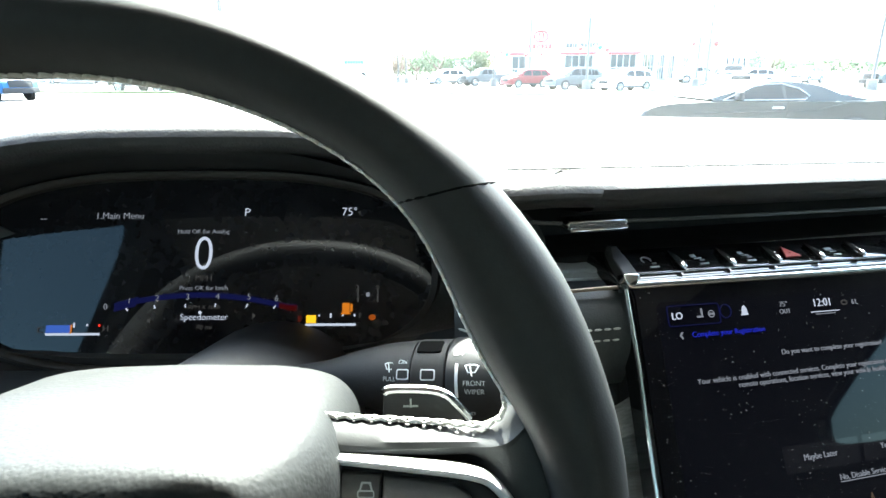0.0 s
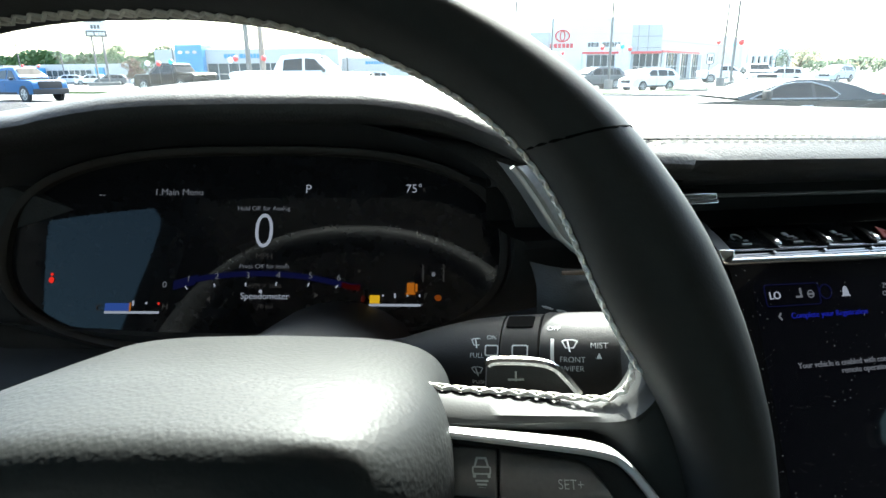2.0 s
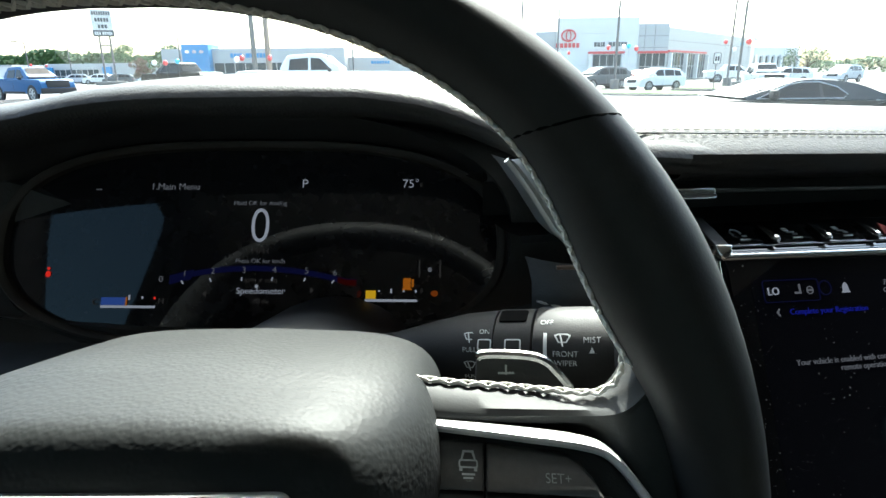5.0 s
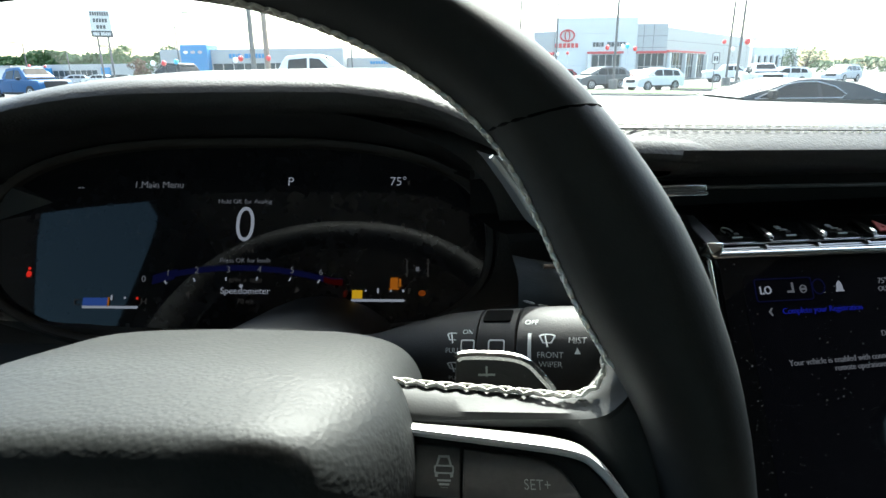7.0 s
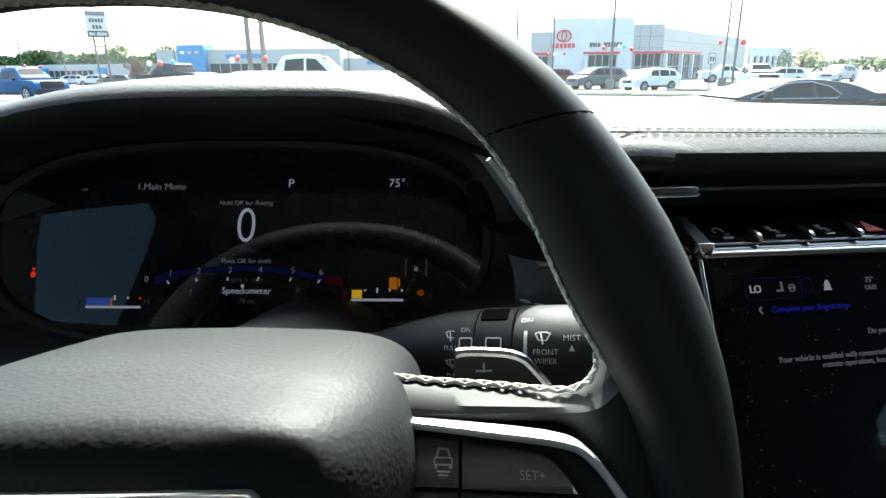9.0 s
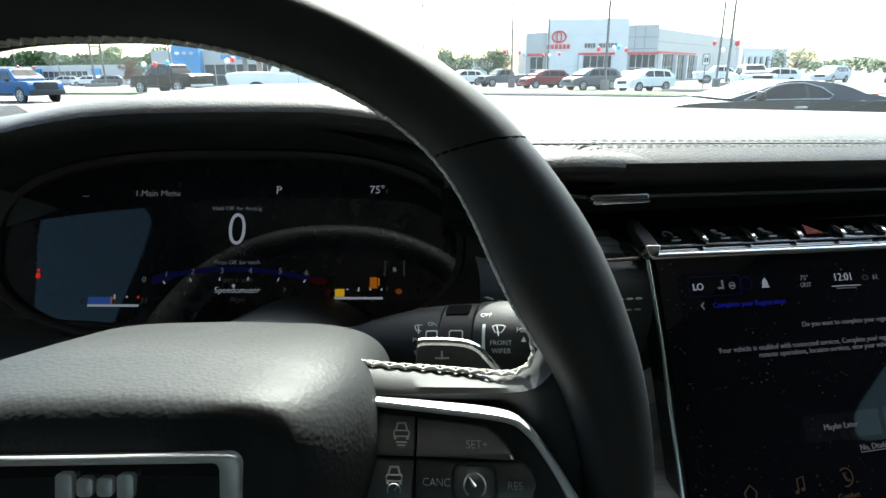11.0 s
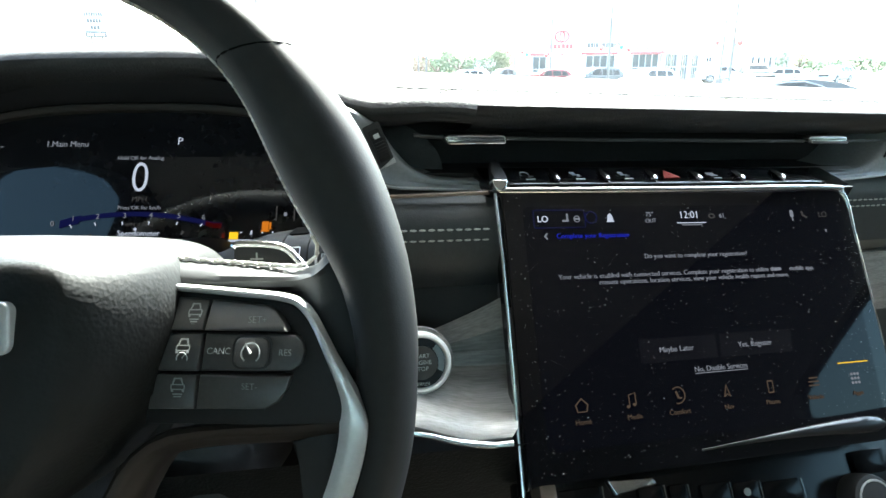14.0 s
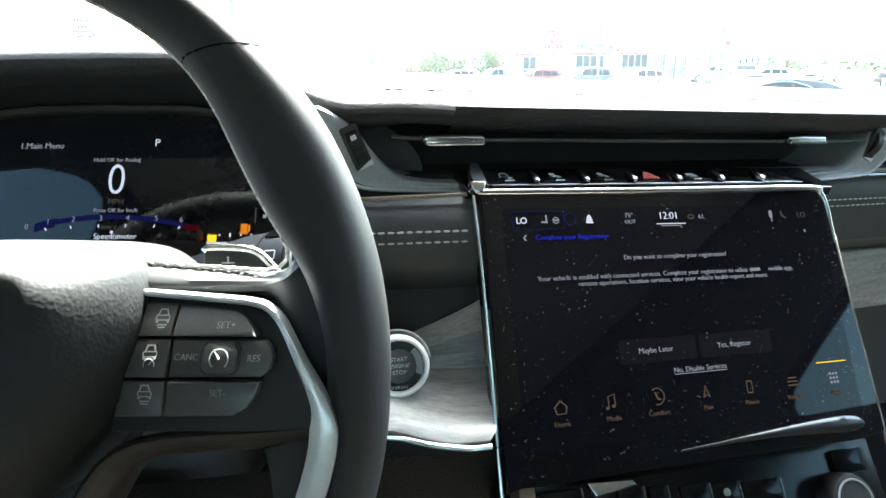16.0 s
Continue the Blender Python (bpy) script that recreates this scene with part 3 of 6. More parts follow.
    mark("legend", lettering("FRONT", 0.0028, 0.00005), 0.0915, 0.0000, 0.0173)
    mark("legend", lettering("WIPER", 0.0028, 0.00005), 0.0915, -0.0032, 0.0173)
    mark("legend", lettering("MIST", 0.0030, 0.00005), 0.1008, 0.0050, 0.0173)
    mark("arrow", prism([(-0.0010, -0.0009), (0.0010, -0.0009), (0, 0.0012)], 0, 0.0001), 0.1008, 0.0014, 0.0173)
    mark("legend", lettering("LO", 0.0026, 0.00005), 0.0890, -0.0130, 0.0173)

wiper_stalk()


# ---- instrument cluster ----
def cluster():
    c = thing("instrument_cluster", "dark digital instrument display with lit gauges, zero speed shown", "instrument cluster", CLUSTER)

    def eye(hw, hh, z, e=2.9, n=72, cx=-0.008, cy=0.0):
        out = []
        for i in range(n):
            a = 2 * math.pi * i / n
            x, y = math.cos(a), math.sin(a)
            px = hw * math.copysign(abs(x) ** (2 / e), x)
            py = hh * math.copysign(abs(y) ** (2 / e), y)
            px *= 1 - 0.10 * max(0, -py / hh) ** 2 - 0.05 * max(0, py / hh) ** 2
            out.append((cx + px, cy + py, z))
        return out
    glass = part("display_glass", loft([eye(0.1405, 0.0560, -0.004), eye(0.1400, 0.0555, 0.0)], True, (True, True)), CLUSTER_GLASS, c, "glossy dark display glass")
    part("bezel", loft([eye(0.1400, 0.0553, -0.002), eye(0.1402, 0.0555, 0.004), eye(0.1415, 0.0568, 0.0055), eye(0.1440, 0.059, 0.006), eye(0.1455, 0.0605, 0.004), eye(0.1460, 0.061, -0.004)]), BRONZE, c, "bronze display bezel")

    def txt(t, size, x, y, mat, sx=1.0, align='CENTER', name="reading"):
        letters(name, t, size, (x, y), mat, glass, "", 0.0005, align, sx)

    def bar(w, h, x, y, mat, name="gauge_bar"):
        part(name, box(w, h, 0.0003, (x, y, 0.0005)), mat, glass, smooth=False)
    txt("P", 0.0072, 0.0222, 0.0350, T_WHITE)
    txt("75°", 0.0070, 0.0832, 0.0351, T_WHITE)
    txt("F", 0.0040, 0.0892, 0.0340, T_DIM)
    txt("1.Main Menu", 0.0056, -0.0535, 0.0333, T_SOFT)
    txt("--", 0.0062, -0.0986, 0.0322, T_SOFT)
    txt("Hold OK for Analog", 0.0037, -0.0031, 0.0236, T_SOFT)
    txt("0", 0.0290, -0.0022, 0.0096, T_WHITE, 0.84, name="speed_reading")
    txt("MPH", 0.0050, -0.0013, -0.0043, T_DIM)
    txt("Press OK for km/h", 0.0037, -0.0009, -0.0100, T_SOFT)
    txt("Speedometer", 0.0051, 0.0003, -0.0269, T_WHITE)
    txt("70 mi", 0.0042, 0.0006, -0.0326, T_DIM)
    txt("RPM X 1000", 0.0036, 0.0, -0.0212, T_DIM)
    # the rev counter: a flat arc with ticks and numbers
    def arc(u, lift=0.0):
        x = -0.052 + 0.106 * u
        return x, -0.0222 + 0.0072 * math.sin(math.pi * min(1, u * 1.05 + 0.02)) ** 0.8 + lift
    band = [arc(i / 20, 0.0026) for i in range(21)] + [arc(i / 20, -0.0006) for i in range(20, -1, -1)]
    part("rev_band", prism(band, 0.0002, 0.0004), T_NIGHT, glass, smooth=False)
    part("rev_fill", prism([arc(0.0, 0.0030), arc(0.06, 0.0032), arc(0.13, 0.0034), arc(0.115, -0.002), arc(0.06, -0.002), arc(0.0, -0.0022)], 0.0004, 0.0006), T_NIGHT, glass, smooth=False)
    part("rev_red_zone", prism([arc(0.90, 0.0022), arc(0.95, 0.0022), arc(1.0, 0.0022), arc(1.0, -0.0014), arc(0.95, -0.001), arc(0.90, -0.0006)], 0.0004, 0.0006), glow("display_dark_red", (0.7, 0.02, 0.02), 0.002), glass, smooth=False)
    for i in range(7):
        u = (-0.057 + 0.0165 * i + 0.052) / 0.106 if i else -0.03
        x = (-0.0570, -0.0435, -0.0275, -0.0098, 0.0075, 0.0258, 0.0418)[i]
        y = (-0.0206, -0.0172, -0.0158, -0.0152, -0.0150, -0.0153, -0.0163)[i]
        txt(str(i), 0.0050, x, y, T_SOFT if i < 2 else T_COPPER if i > 6 else T_SOFT, name="rev_number")
        if 0 < i:
            part("rev_tick", moved(box(0.0007, 0.0021, 0.0003, (0, 0, 0.0006)), Matrix.Translation((x - 0.001, y - 0.0050, 0)) @ Matrix.Rotation(radians(48 - 14 * i), 4, 'Z')), T_WHITE, glass, smooth=False)
    part("centre_dot", prism(oval(0.0019, 0.0019, 12, (-0.0022, -0.0241)), 0.0002, 0.0006), T_WHITE, glass, smooth=False)
    for x, y, s in ((-0.0315, -0.0285, -1), (0.0292, -0.0262, 1)):
        part("menu_arrow", prism([(x + 0.0012 * s, y), (x - 0.0010 * s, y + 0.0018), (x - 0.0010 * s, y - 0.0018)], 0.0003, 0.0005), T_DIM, glass, smooth=False)
    # temperature and fuel gauges
    bar(0.0312, 0.0014, -0.0745, -0.0362, T_WHITE)
    bar(0.0140, 0.0044, -0.0830, -0.0332, T_BLUE)
    bar(0.0008, 0.0052, -0.0756, -0.0333, T_ORANGE)
    bar(0.0290, 0.0014, 0.0735, -0.0315, T_WHITE)
    bar(0.0056, 0.0046, 0.0622, -0.0283, T_YELLOW)
    for x in (-0.0740, -0.0665):
        bar(0.0010, 0.0012 if x > -0.07 else 0.0028, x, -0.0310, T_WHITE, "gauge_mark")
    for x, h in ((0.0668, 0.0010), (0.0735, 0.0026), (0.0805, 0.0010), (0.0872, 0.0014)):
        bar(0.0010, h, x, -0.0262, T_WHITE, "gauge_mark")
    bar(0.0010, 0.0013, -0.0595, -0.0312, T_RED, "gauge_mark")
    txt("C", 0.0050, -0.0935, -0.0338, T_DIM)
    txt("H", 0.0050, -0.0557, -0.0330, T_DIM)
    txt("E", 0.0046, 0.0556, -0.0282, glow("display_low_red", (0.8, 0.05, 0.02), 0.008))
    txt("F", 0.0046, 0.0906, -0.0265, T_DIM)
    pump = box(0.0042, 0.0060, 0.0003, (0.0822, -0.0220, 0.0005))
    box(0.0012, 0.0045, 0.0003, (0.0854, -0.0218, 0.0005), bm=pump)
    box(0.0056, 0.0008, 0.0003, (0.0822, -0.0252, 0.0005), bm=pump)
    part("fuel_lamp", pump, T_ORANGE, glass, "orange low fuel lamp", smooth=False)
    part("tyre_lamp", prism(oval(0.0040, 0.0034, 14, (0.0975, -0.0274)), 0.0002, 0.0005), glow("display_amber", (1.0, 0.2, 0.02), 0.010), glass, smooth=False)
    for x in (0.0890, 0.1005):
        bar(0.0008, 0.0100, x, -0.0135, T_DIM, "gauge_mark")
    bar(0.0020, 0.0024, 0.0948, -0.0142, T_SOFT, "gauge_mark")
    lamp = prism(oval(0.0030, 0.0036, 14, (-0.1227, -0.0180)), 0.0002, 0.0005)
    join(lamp, prism(oval(0.0017, 0.0017, 12, (-0.1227, -0.0148)), 0.0002, 0.0005))
    part("seatbelt_lamp", lamp, T_RED, glass, "red seatbelt lamp", smooth=False)


cluster()


# ---- dashboard ----
def arch(cx, cz, hw, hh, y, e=3.2, n=48, span=(0, 360), right=0.0):
    out = []
    for i in range(n + 1):
        a = radians(span[0] + (span[1] - span[0]) * i / n)
        c, s = math.cos(a), math.sin(a)
        q = 2 / (2.25 if s > 0 else e)  # the upper corners are rounder
        out.append((cx + (hw + (right if c > 0 else 0)) * math.copysign(abs(c) ** q, c), y, cz + hh * math.copysign(abs(s) ** q, s)))
    return out


def sweep(profile, xs, m=None, bend=None):
    """Profile of (y, z) carried along x."""
    bm = loft([[Vector((x, y, z)) + (bend(x) if bend else Vector()) for y, z in profile] for x in xs], False)
    return bm


SLOPE = ((-0.30, 0.0, 0.0), (-0.09, 0.0, 0.0), (-0.062, 0.0006, 0.0003), (-0.036, 0.0042, 0.0018), (-0.021, 0.0082, 0.0038), (0.003, 0.0180, 0.0090), (0.0129, 0.0222, 0.0122), (0.0204, 0.0246, 0.0148), (0.0294, 0.0264, 0.0180), (0.0416, 0.0300, 0.0230), (0.075, 0.0330, 0.0330))


def fall(x, deep):
    """How far the hood has come down towards the pad at x: at the lip and further forward."""
    for a, b in zip(SLOPE, SLOPE[1:]):
        if x <= b[0]:
            k = (x - a[0]) / (b[0] - a[0])
            p, q = a[1] + (b[1] - a[1]) * k, a[2] + (b[2] - a[2]) * k
            return p + (q - p) * deep
    return SLOPE[-1][1]


LIP_Y = ((-0.03, 0.0), (0.0, -0.009), (0.02, -0.0158), (0.03, -0.0162), (0.045, -0.0150), (0.06, -0.0108), (0.08, -0.0024), (0.105, 0.0082))
LIP_FALL = ((0.0294, 0.0264), (0.045, 0.0262), (0.06, 0.0260), (0.08, 0.0278), (0.105, 0.0312))


def spread(row):
    """Let the hood's door side reach out past the display."""
    return [(x if x > -0.228 else -0.228 + (x + 0.228) * 2.4, y, z) for x, y, z in row]


def hood_line(grow, top, y):
    """One row of the hood; towards the pad its lip swings onto the pad's front edge and sinks into it."""
    deep = ease((y - 0.292) / 0.04)
    out = []
    for i in range(37):
        x = 0.105 - 0.245 * i / 36
        drop = fall(x, deep)
        if top < 1.2728:  # the underside thins out where the hood runs into the pad
            drop -= (1.2715 - top) * ease((x - 0.02) / 0.03) + (0.020 if y > 0.3 else 0.006) * ease((x - 0.035) / 0.03)
        if x > 0.0294:
            drop = bend_between(LIP_FALL, x) * (1 - deep) + (drop + 0.10 * (x - 0.0294)) * deep
        out.append((x, y + bend_between(LIP_Y, x) * (1 - deep), top - drop))
    return out + spread(arch(-0.140, 1.215, 0.150 + grow, top - 1.215, y, 3.1, 28, (90, 200))[1:])


def dashboard():
    d = thing("dashboard", "black grained dashboard with stitched upper pad", "dashboard", Matrix.Translation((0, 0, 0)))
    # hood over the instruments: rounded lip, then a broad top running forward
    rings = []
    for y, grow, top, shift in ((0.40, -0.030, 1.250, 0), (0.335, -0.014, 1.266, 0), (0.302, -0.008, 1.2705, 0), (0.2935, -0.0050, 1.2728, 0), (0.2885, -0.0028, 1.2752, 0), (0.2862, -0.0006, 1.2780, 0), (0.2858, 0.0014, 1.2805, 0), (0.2874, 0.0034, 1.2830, 0), (0.2905, 0.0052, 1.2850, 0), (0.2955, 0.0068, 1.2867, 0), (0.304, 0.0088, 1.2880, -0.005), (0.32, 0.012, 1.2890, -0.014),
                                (0.36, 0.015, 1.2902, -0.030), (0.44, 0.018, 1.2910, -0.058), (0.56, 0.022, 1.2890, -0.095), (0.75, 0.026, 1.270, -0.15), (1.0, 0.03, 1.22, -0.22)):
        rings.append(hood_line(grow, top, y))
    part("instrument_hood", loft(rings, False), DASH_SKIN, d, "grained black hood over the instruments")
    # dark skin laid over the hood's end, its shade put into the colour
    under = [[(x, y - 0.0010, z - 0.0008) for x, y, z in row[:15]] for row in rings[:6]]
    part("hood_underside_shade", loft(under, False), SHADED_DASH_SKIN, d, "dark skin standing in for shade under the hood's end")
    # the dark tunnel between lip and display
    lip = spread(arch(-0.140, 1.215, 0.1470, 0.0600, 0.304, 3.1, 71, (0, 360 - 5)))
    deep = []
    for i in range(72):
        a = radians(355 * i / 71)
        c, s = math.cos(a), math.sin(a)
        p = CLUSTER @ Vector((-0.008 + 0.1465 * math.copysign(abs(c) ** 0.69, c), 0.0615 * math.copysign(abs(s) ** 0.69, s), -0.003))
        deep.append(p)
    mid = [Vector(a) * 0.45 + b * 0.55 for a, b in zip(lip, deep)]
    mid = [p + Vector((0, 0, 0.0015)) for p in mid]
    part("instrument_tunnel", loft([lip, mid, deep], True), CAVITY, d, "deep black tunnel round the display")
    wide = spread(arch(-0.140, 1.213, 0.2050, 0.0550, 0.318, 3.1, 71, (0, 360 - 5)))
    part("tunnel_cheek", loft([lip, wide], True), DASH_SKIN, d, "grained black cheek beside the display")
    low = [(0.30, 1.150), (0.285, 1.146), (0.27, 1.135), (0.26, 1.10), (0.262, 0.95), (0.3, 0.7)]
    part("column_panel", sweep(low, [-0.5, -0.27, -0.13, 0.0, 0.04], bend=lambda x: Vector((0, 0.25 * max(0, -0.27 - x), 0))), BLACK_PLASTIC, d, "black lower panel round the column")
    # upper pad, running from the hood to the far door
    prof = [(0.95, -0.05), (0.62, -0.014), (0.36, 0.003), (0.20, 0.0065), (0.10, 0.0065), (0.045, 0.0045), (0.030, 0.0030), (0.020, 0.0004), (0.010, -0.0030), (0.003, -0.0062), (-0.002, -0.0088), (-0.0060, -0.0116), (-0.0080, -0.0140), (-0.0072, -0.0160), (-0.003, -0.0172), (0.012, -0.0180), (0.06, -0.0186)]
    bm = bmesh.new()
    xs = [-0.2 + 0.005 * i for i in range(17)] + [-0.09 + 0.03 * i for i in range(25)]
    rows = []
    for x in xs:
        k = max(0, (-0.128 - x) / 0.045)
        rows.append([Vector((x, z - 0.006 * k ** 2, -y - 0.022 * k ** 2 * (1 - ease(y / 0.2)))) for y, z in prof])
    bm = loft(rows, False)
    part("upper_pad", moved(bm, DASH), DASH_SKIN, d, "grained black upper pad")
    # dark skin hung under the pad; its colour carries the shade there
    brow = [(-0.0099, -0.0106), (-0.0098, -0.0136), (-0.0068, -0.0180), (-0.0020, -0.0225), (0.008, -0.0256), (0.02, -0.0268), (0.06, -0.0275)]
    part("vent_brow_shade", moved(loft([[Vector((x, z, -y)) for y, z in brow] for x in (-0.126, -0.1, 0.1, 0.3, 0.6)], False), DASH), SHADED_DASH_SKIN, d, "dark skin standing in for shade under the pad")
    bm = bmesh.new()
    for z0, y0 in ((-0.0128, -0.0014), (-0.0072, -0.0036)):
        stitches(bm, [(-0.165 + 0.0062 * i, y0, z0) for i in range(123)], 0.00032, 0.72, 4)
    part("pad_stitching", moved(bm, DASH), THREAD, d, "twin rows of pale stitching")
    part("pad_seam", moved(tube([(-0.168, -0.0031, -0.0100), (0.6, -0.0031, -0.0100)], 0.0005, 5), DASH), CAVITY, d, "dark seam between the stitching")
    # deep slot of the long air vent, its plastic darkened for the shade inside
    slot = [(0.004, -0.0130), (0.05, -0.016), (0.055, -0.030), (0.052, -0.050), (0.020, -0.0505), (0.007, -0.0490), (0.004, -0.0515)]
    part("vent_slot", moved(loft([[Vector((x, z, -y)) for y, z in slot] for x in (-0.20, 0.1, 0.3, 0.6)], False), DASH), VENT_SHADE, d, "long air vent slot with its shade darkened into the colour")
    # ledge under the vent
    ledge = [(0.007, -0.0490), (0.003, -0.0492), (-0.002, -0.0505), (0.004, -0.056), (0.03, -0.060)]
    part("vent_ledge", moved(loft([[Vector((x, z, -y)) for y, z in ledge] for x in (-0.10, 0.0, 0.17, 0.6)], False), DASH), GREY_PLASTIC, d, "satin grey ledge under the vent")
    # passenger side panel, stitched leather
    pas = [(0.012, -0.054), (0.006, -0.060), (0.004, -0.075), (0.012, -0.11), (0.04, -0.13), (0.05, -0.16), (0.04, -0.30)]
    part("passenger_panel", moved(loft([[Vector((x, z, -y)) for y, z in pas] for x in (0.125, 0.2, 0.3, 0.45, 0.6)], False), DASH), LEATHER, d, "black leather passenger panel")
    part("passenger_trim", moved(tube([(0.14, -0.0555, -0.002), (0.3, -0.056, -0.002), (0.6, -0.056, -0.004)], 0.0016, 8), DASH), CHROME, d, "thin chrome passenger trim line")
    bm = bmesh.new()
    for yy in (-0.0745, -0.0795):
        stitches(bm, [(0.13 + 0.0055 * i, yy, -0.0032 if yy > -0.076 else -0.004) for i in range(60)], 0.0006, 0.75, 4)
    part("panel_stitching", moved(bm, DASH), THREAD, d, "twin rows of pale stitching")
    part("passenger_wood", moved(prism(rounded(0.30, 0.055, 0.02, 6, (0.31, -0.155)), -0.045, -0.030, 0.006, 3), DASH), WOOD, d, "grey open-pore wood trim")
    return d


dash = dashboard()


def vent_parts():
    v = thing("centre_air_vent", "long slim centre air vent with chrome bar and tabs", "air vent", DASH)
    bar = [(-0.158, -0.0272, 0.0002), (-0.13, -0.0285, 0.0015), (0.0, -0.0296, 0.0025), (0.14, -0.0300, 0.0020), (0.218, -0.0295, 0.0)]
    part("bar", tube(spline(bar, 8), 0.0010, 8, flat=1.2), KEY_PLASTIC, v, "thin dark satin bar")
    for x in (-0.1245, 0.1350):
        poly = [(-0.0165, -0.0022), (-0.0180, 0.0004), (-0.0165, 0.0022), (0.0165, 0.0022), (0.0180, 0.0004), (0.0165, -0.0022)]
        tab = part("tab", moved(prism(poly, -0.006, 0.0055, 0.0012, 3), Matrix.Translation((x, -0.0285, 0.0015))), CHROME, v, "satin chrome vent slider tab")
        part("tab_face", moved(prism([(-0.0172, -0.0022), (-0.0165, -0.0007), (-0.013, -0.0011), (0.013, -0.0011), (0.0165, -0.0007), (0.0172, -0.0022), (0.0160, -0.0030), (-0.0160, -0.0030)], -0.003, 0.0072, 0.0004), Matrix.Translation((x, -0.0282, 0.0015))), BRIGHT_CHROME, tab, "bright chrome tab face")
    # side pieces with thumb wheels at both ends
    for end in (-1, 1):
        mx = (lambda x: x) if end == -1 else (lambda x: 0.026 - x)  # the far end mirrors the near one
        inner = spline([(-0.1960, -0.0120, 0), (-0.1860, -0.0165, 0), (-0.1790, -0.0210, 0), (-0.1745, -0.0262, 0), (-0.1690, -0.0338, 0), (-0.1597, -0.0436, 0), (-0.1499, -0.0490, 0), (-0.1333, -0.0513, 0), (-0.1127, -0.0524, 0), (-0.0990, -0.0528, 0)], 6)
        outer = spline([(-0.2150, -0.0125, 0), (-0.2115, -0.0160, 0), (-0.2072, -0.0212, 0), (-0.2020, -0.0275, 0), (-0.1952, -0.0365, 0), (-0.1880, -0.0450, 0), (-0.1750, -0.0528, 0), (-0.1471, -0.0552, 0), (-0.1160, -0.0568, 0), (-0.0990, -0.0574, 0)], 6)
        rings = []
        for p, q in zip(inner, outer):
            ring = []
            for k, h in ((0, -0.045), (0, -0.004), (0.02, 0.0005), (0.07, 0.0030), (0.16, 0.0044), (0.30, 0.0048), (0.55, 0.0046), (0.78, 0.0062), (0.90, 0.0072), (0.97, 0.0066), (1.0, 0.0050), (1.0, -0.010)):
                u = p.lerp(q, k)
                ring.append((mx(u.x), u.y, h))
            rings.append(ring)
        piece = part("vent_surround", loft(rings, False), GREY_PLASTIC, v, "satin grey curved vent end")
        part("edge_strip", tube([(mx(q.x), q.y - 0.0004, 0.0062) for q in outer], 0.0011, 8), SILVER_PAINT, piece, "bright satin edge")
        wx, wy = mx(-0.1782), -0.0324
        ang = -24 if end == -1 else 24
        bed = moved(prism(rounded(0.0096, 0.0236, 0.0012, 4), 0.002, 0.0052), Matrix.Translation((wx, wy, 0)) @ Matrix.Rotation(radians(-ang), 4, 'Z'))
        part("thumbwheel_slot", bed, CAVITY, piece, "black thumbwheel slot", smooth=False)
        bm = bmesh.new()
        for i in range(17):
            a = radians(-64 + 8 * i)
            join(bm, moved(box(0.0058, 0.0014, 0.0014, (0, 0, 0)), Matrix.Translation((0, 0.0112 * math.sin(a), 0.0112 * math.cos(a) - 0.0045)) @ Matrix.Rotation(-a, 4, 'X')))
        join(bm, moved(loft([[(x, 0.0106 * math.cos(2 * math.pi * k / 28), 0.0106 * math.sin(2 * math.pi * k / 28) - 0.0045) for k in range(28)] for x in (-0.0028, 0.0028)], True, (True, True)), Matrix()))
        wheel = part("thumbwheel", moved(bm, Matrix.Translation((wx, wy, 0.0016)) @ Matrix.Rotation(radians(-ang), 4, 'Z')), BLACK_PLASTIC, piece, "ribbed black thumbwheel")
        part("wheel_stop", moved(prism([(-0.0046, -0.0116), (0.0050, -0.0116), (0.0050, -0.0085)], 0.002, 0.0060, 0.0003), Matrix.Translation((wx, wy, 0)) @ Matrix.Rotation(radians(-ang), 4, 'Z')), SILVER_PAINT, piece, "pale corner of the thumbwheel slot")
        part("thumbwheel_mark", moved(prism([(-0.0015, -0.0012), (0.0015, -0.0012), (0.0015, 0.0012), (-0.0015, 0.0012)], 0.0070, 0.0074), Matrix.Translation((wx, wy, 0.0042)) @ Matrix.Rotation(radians(-ang), 4, 'Z') @ Matrix.Translation((0, 0.006, -0.0012))), LEGEND, piece, smooth=False)


vent_parts()


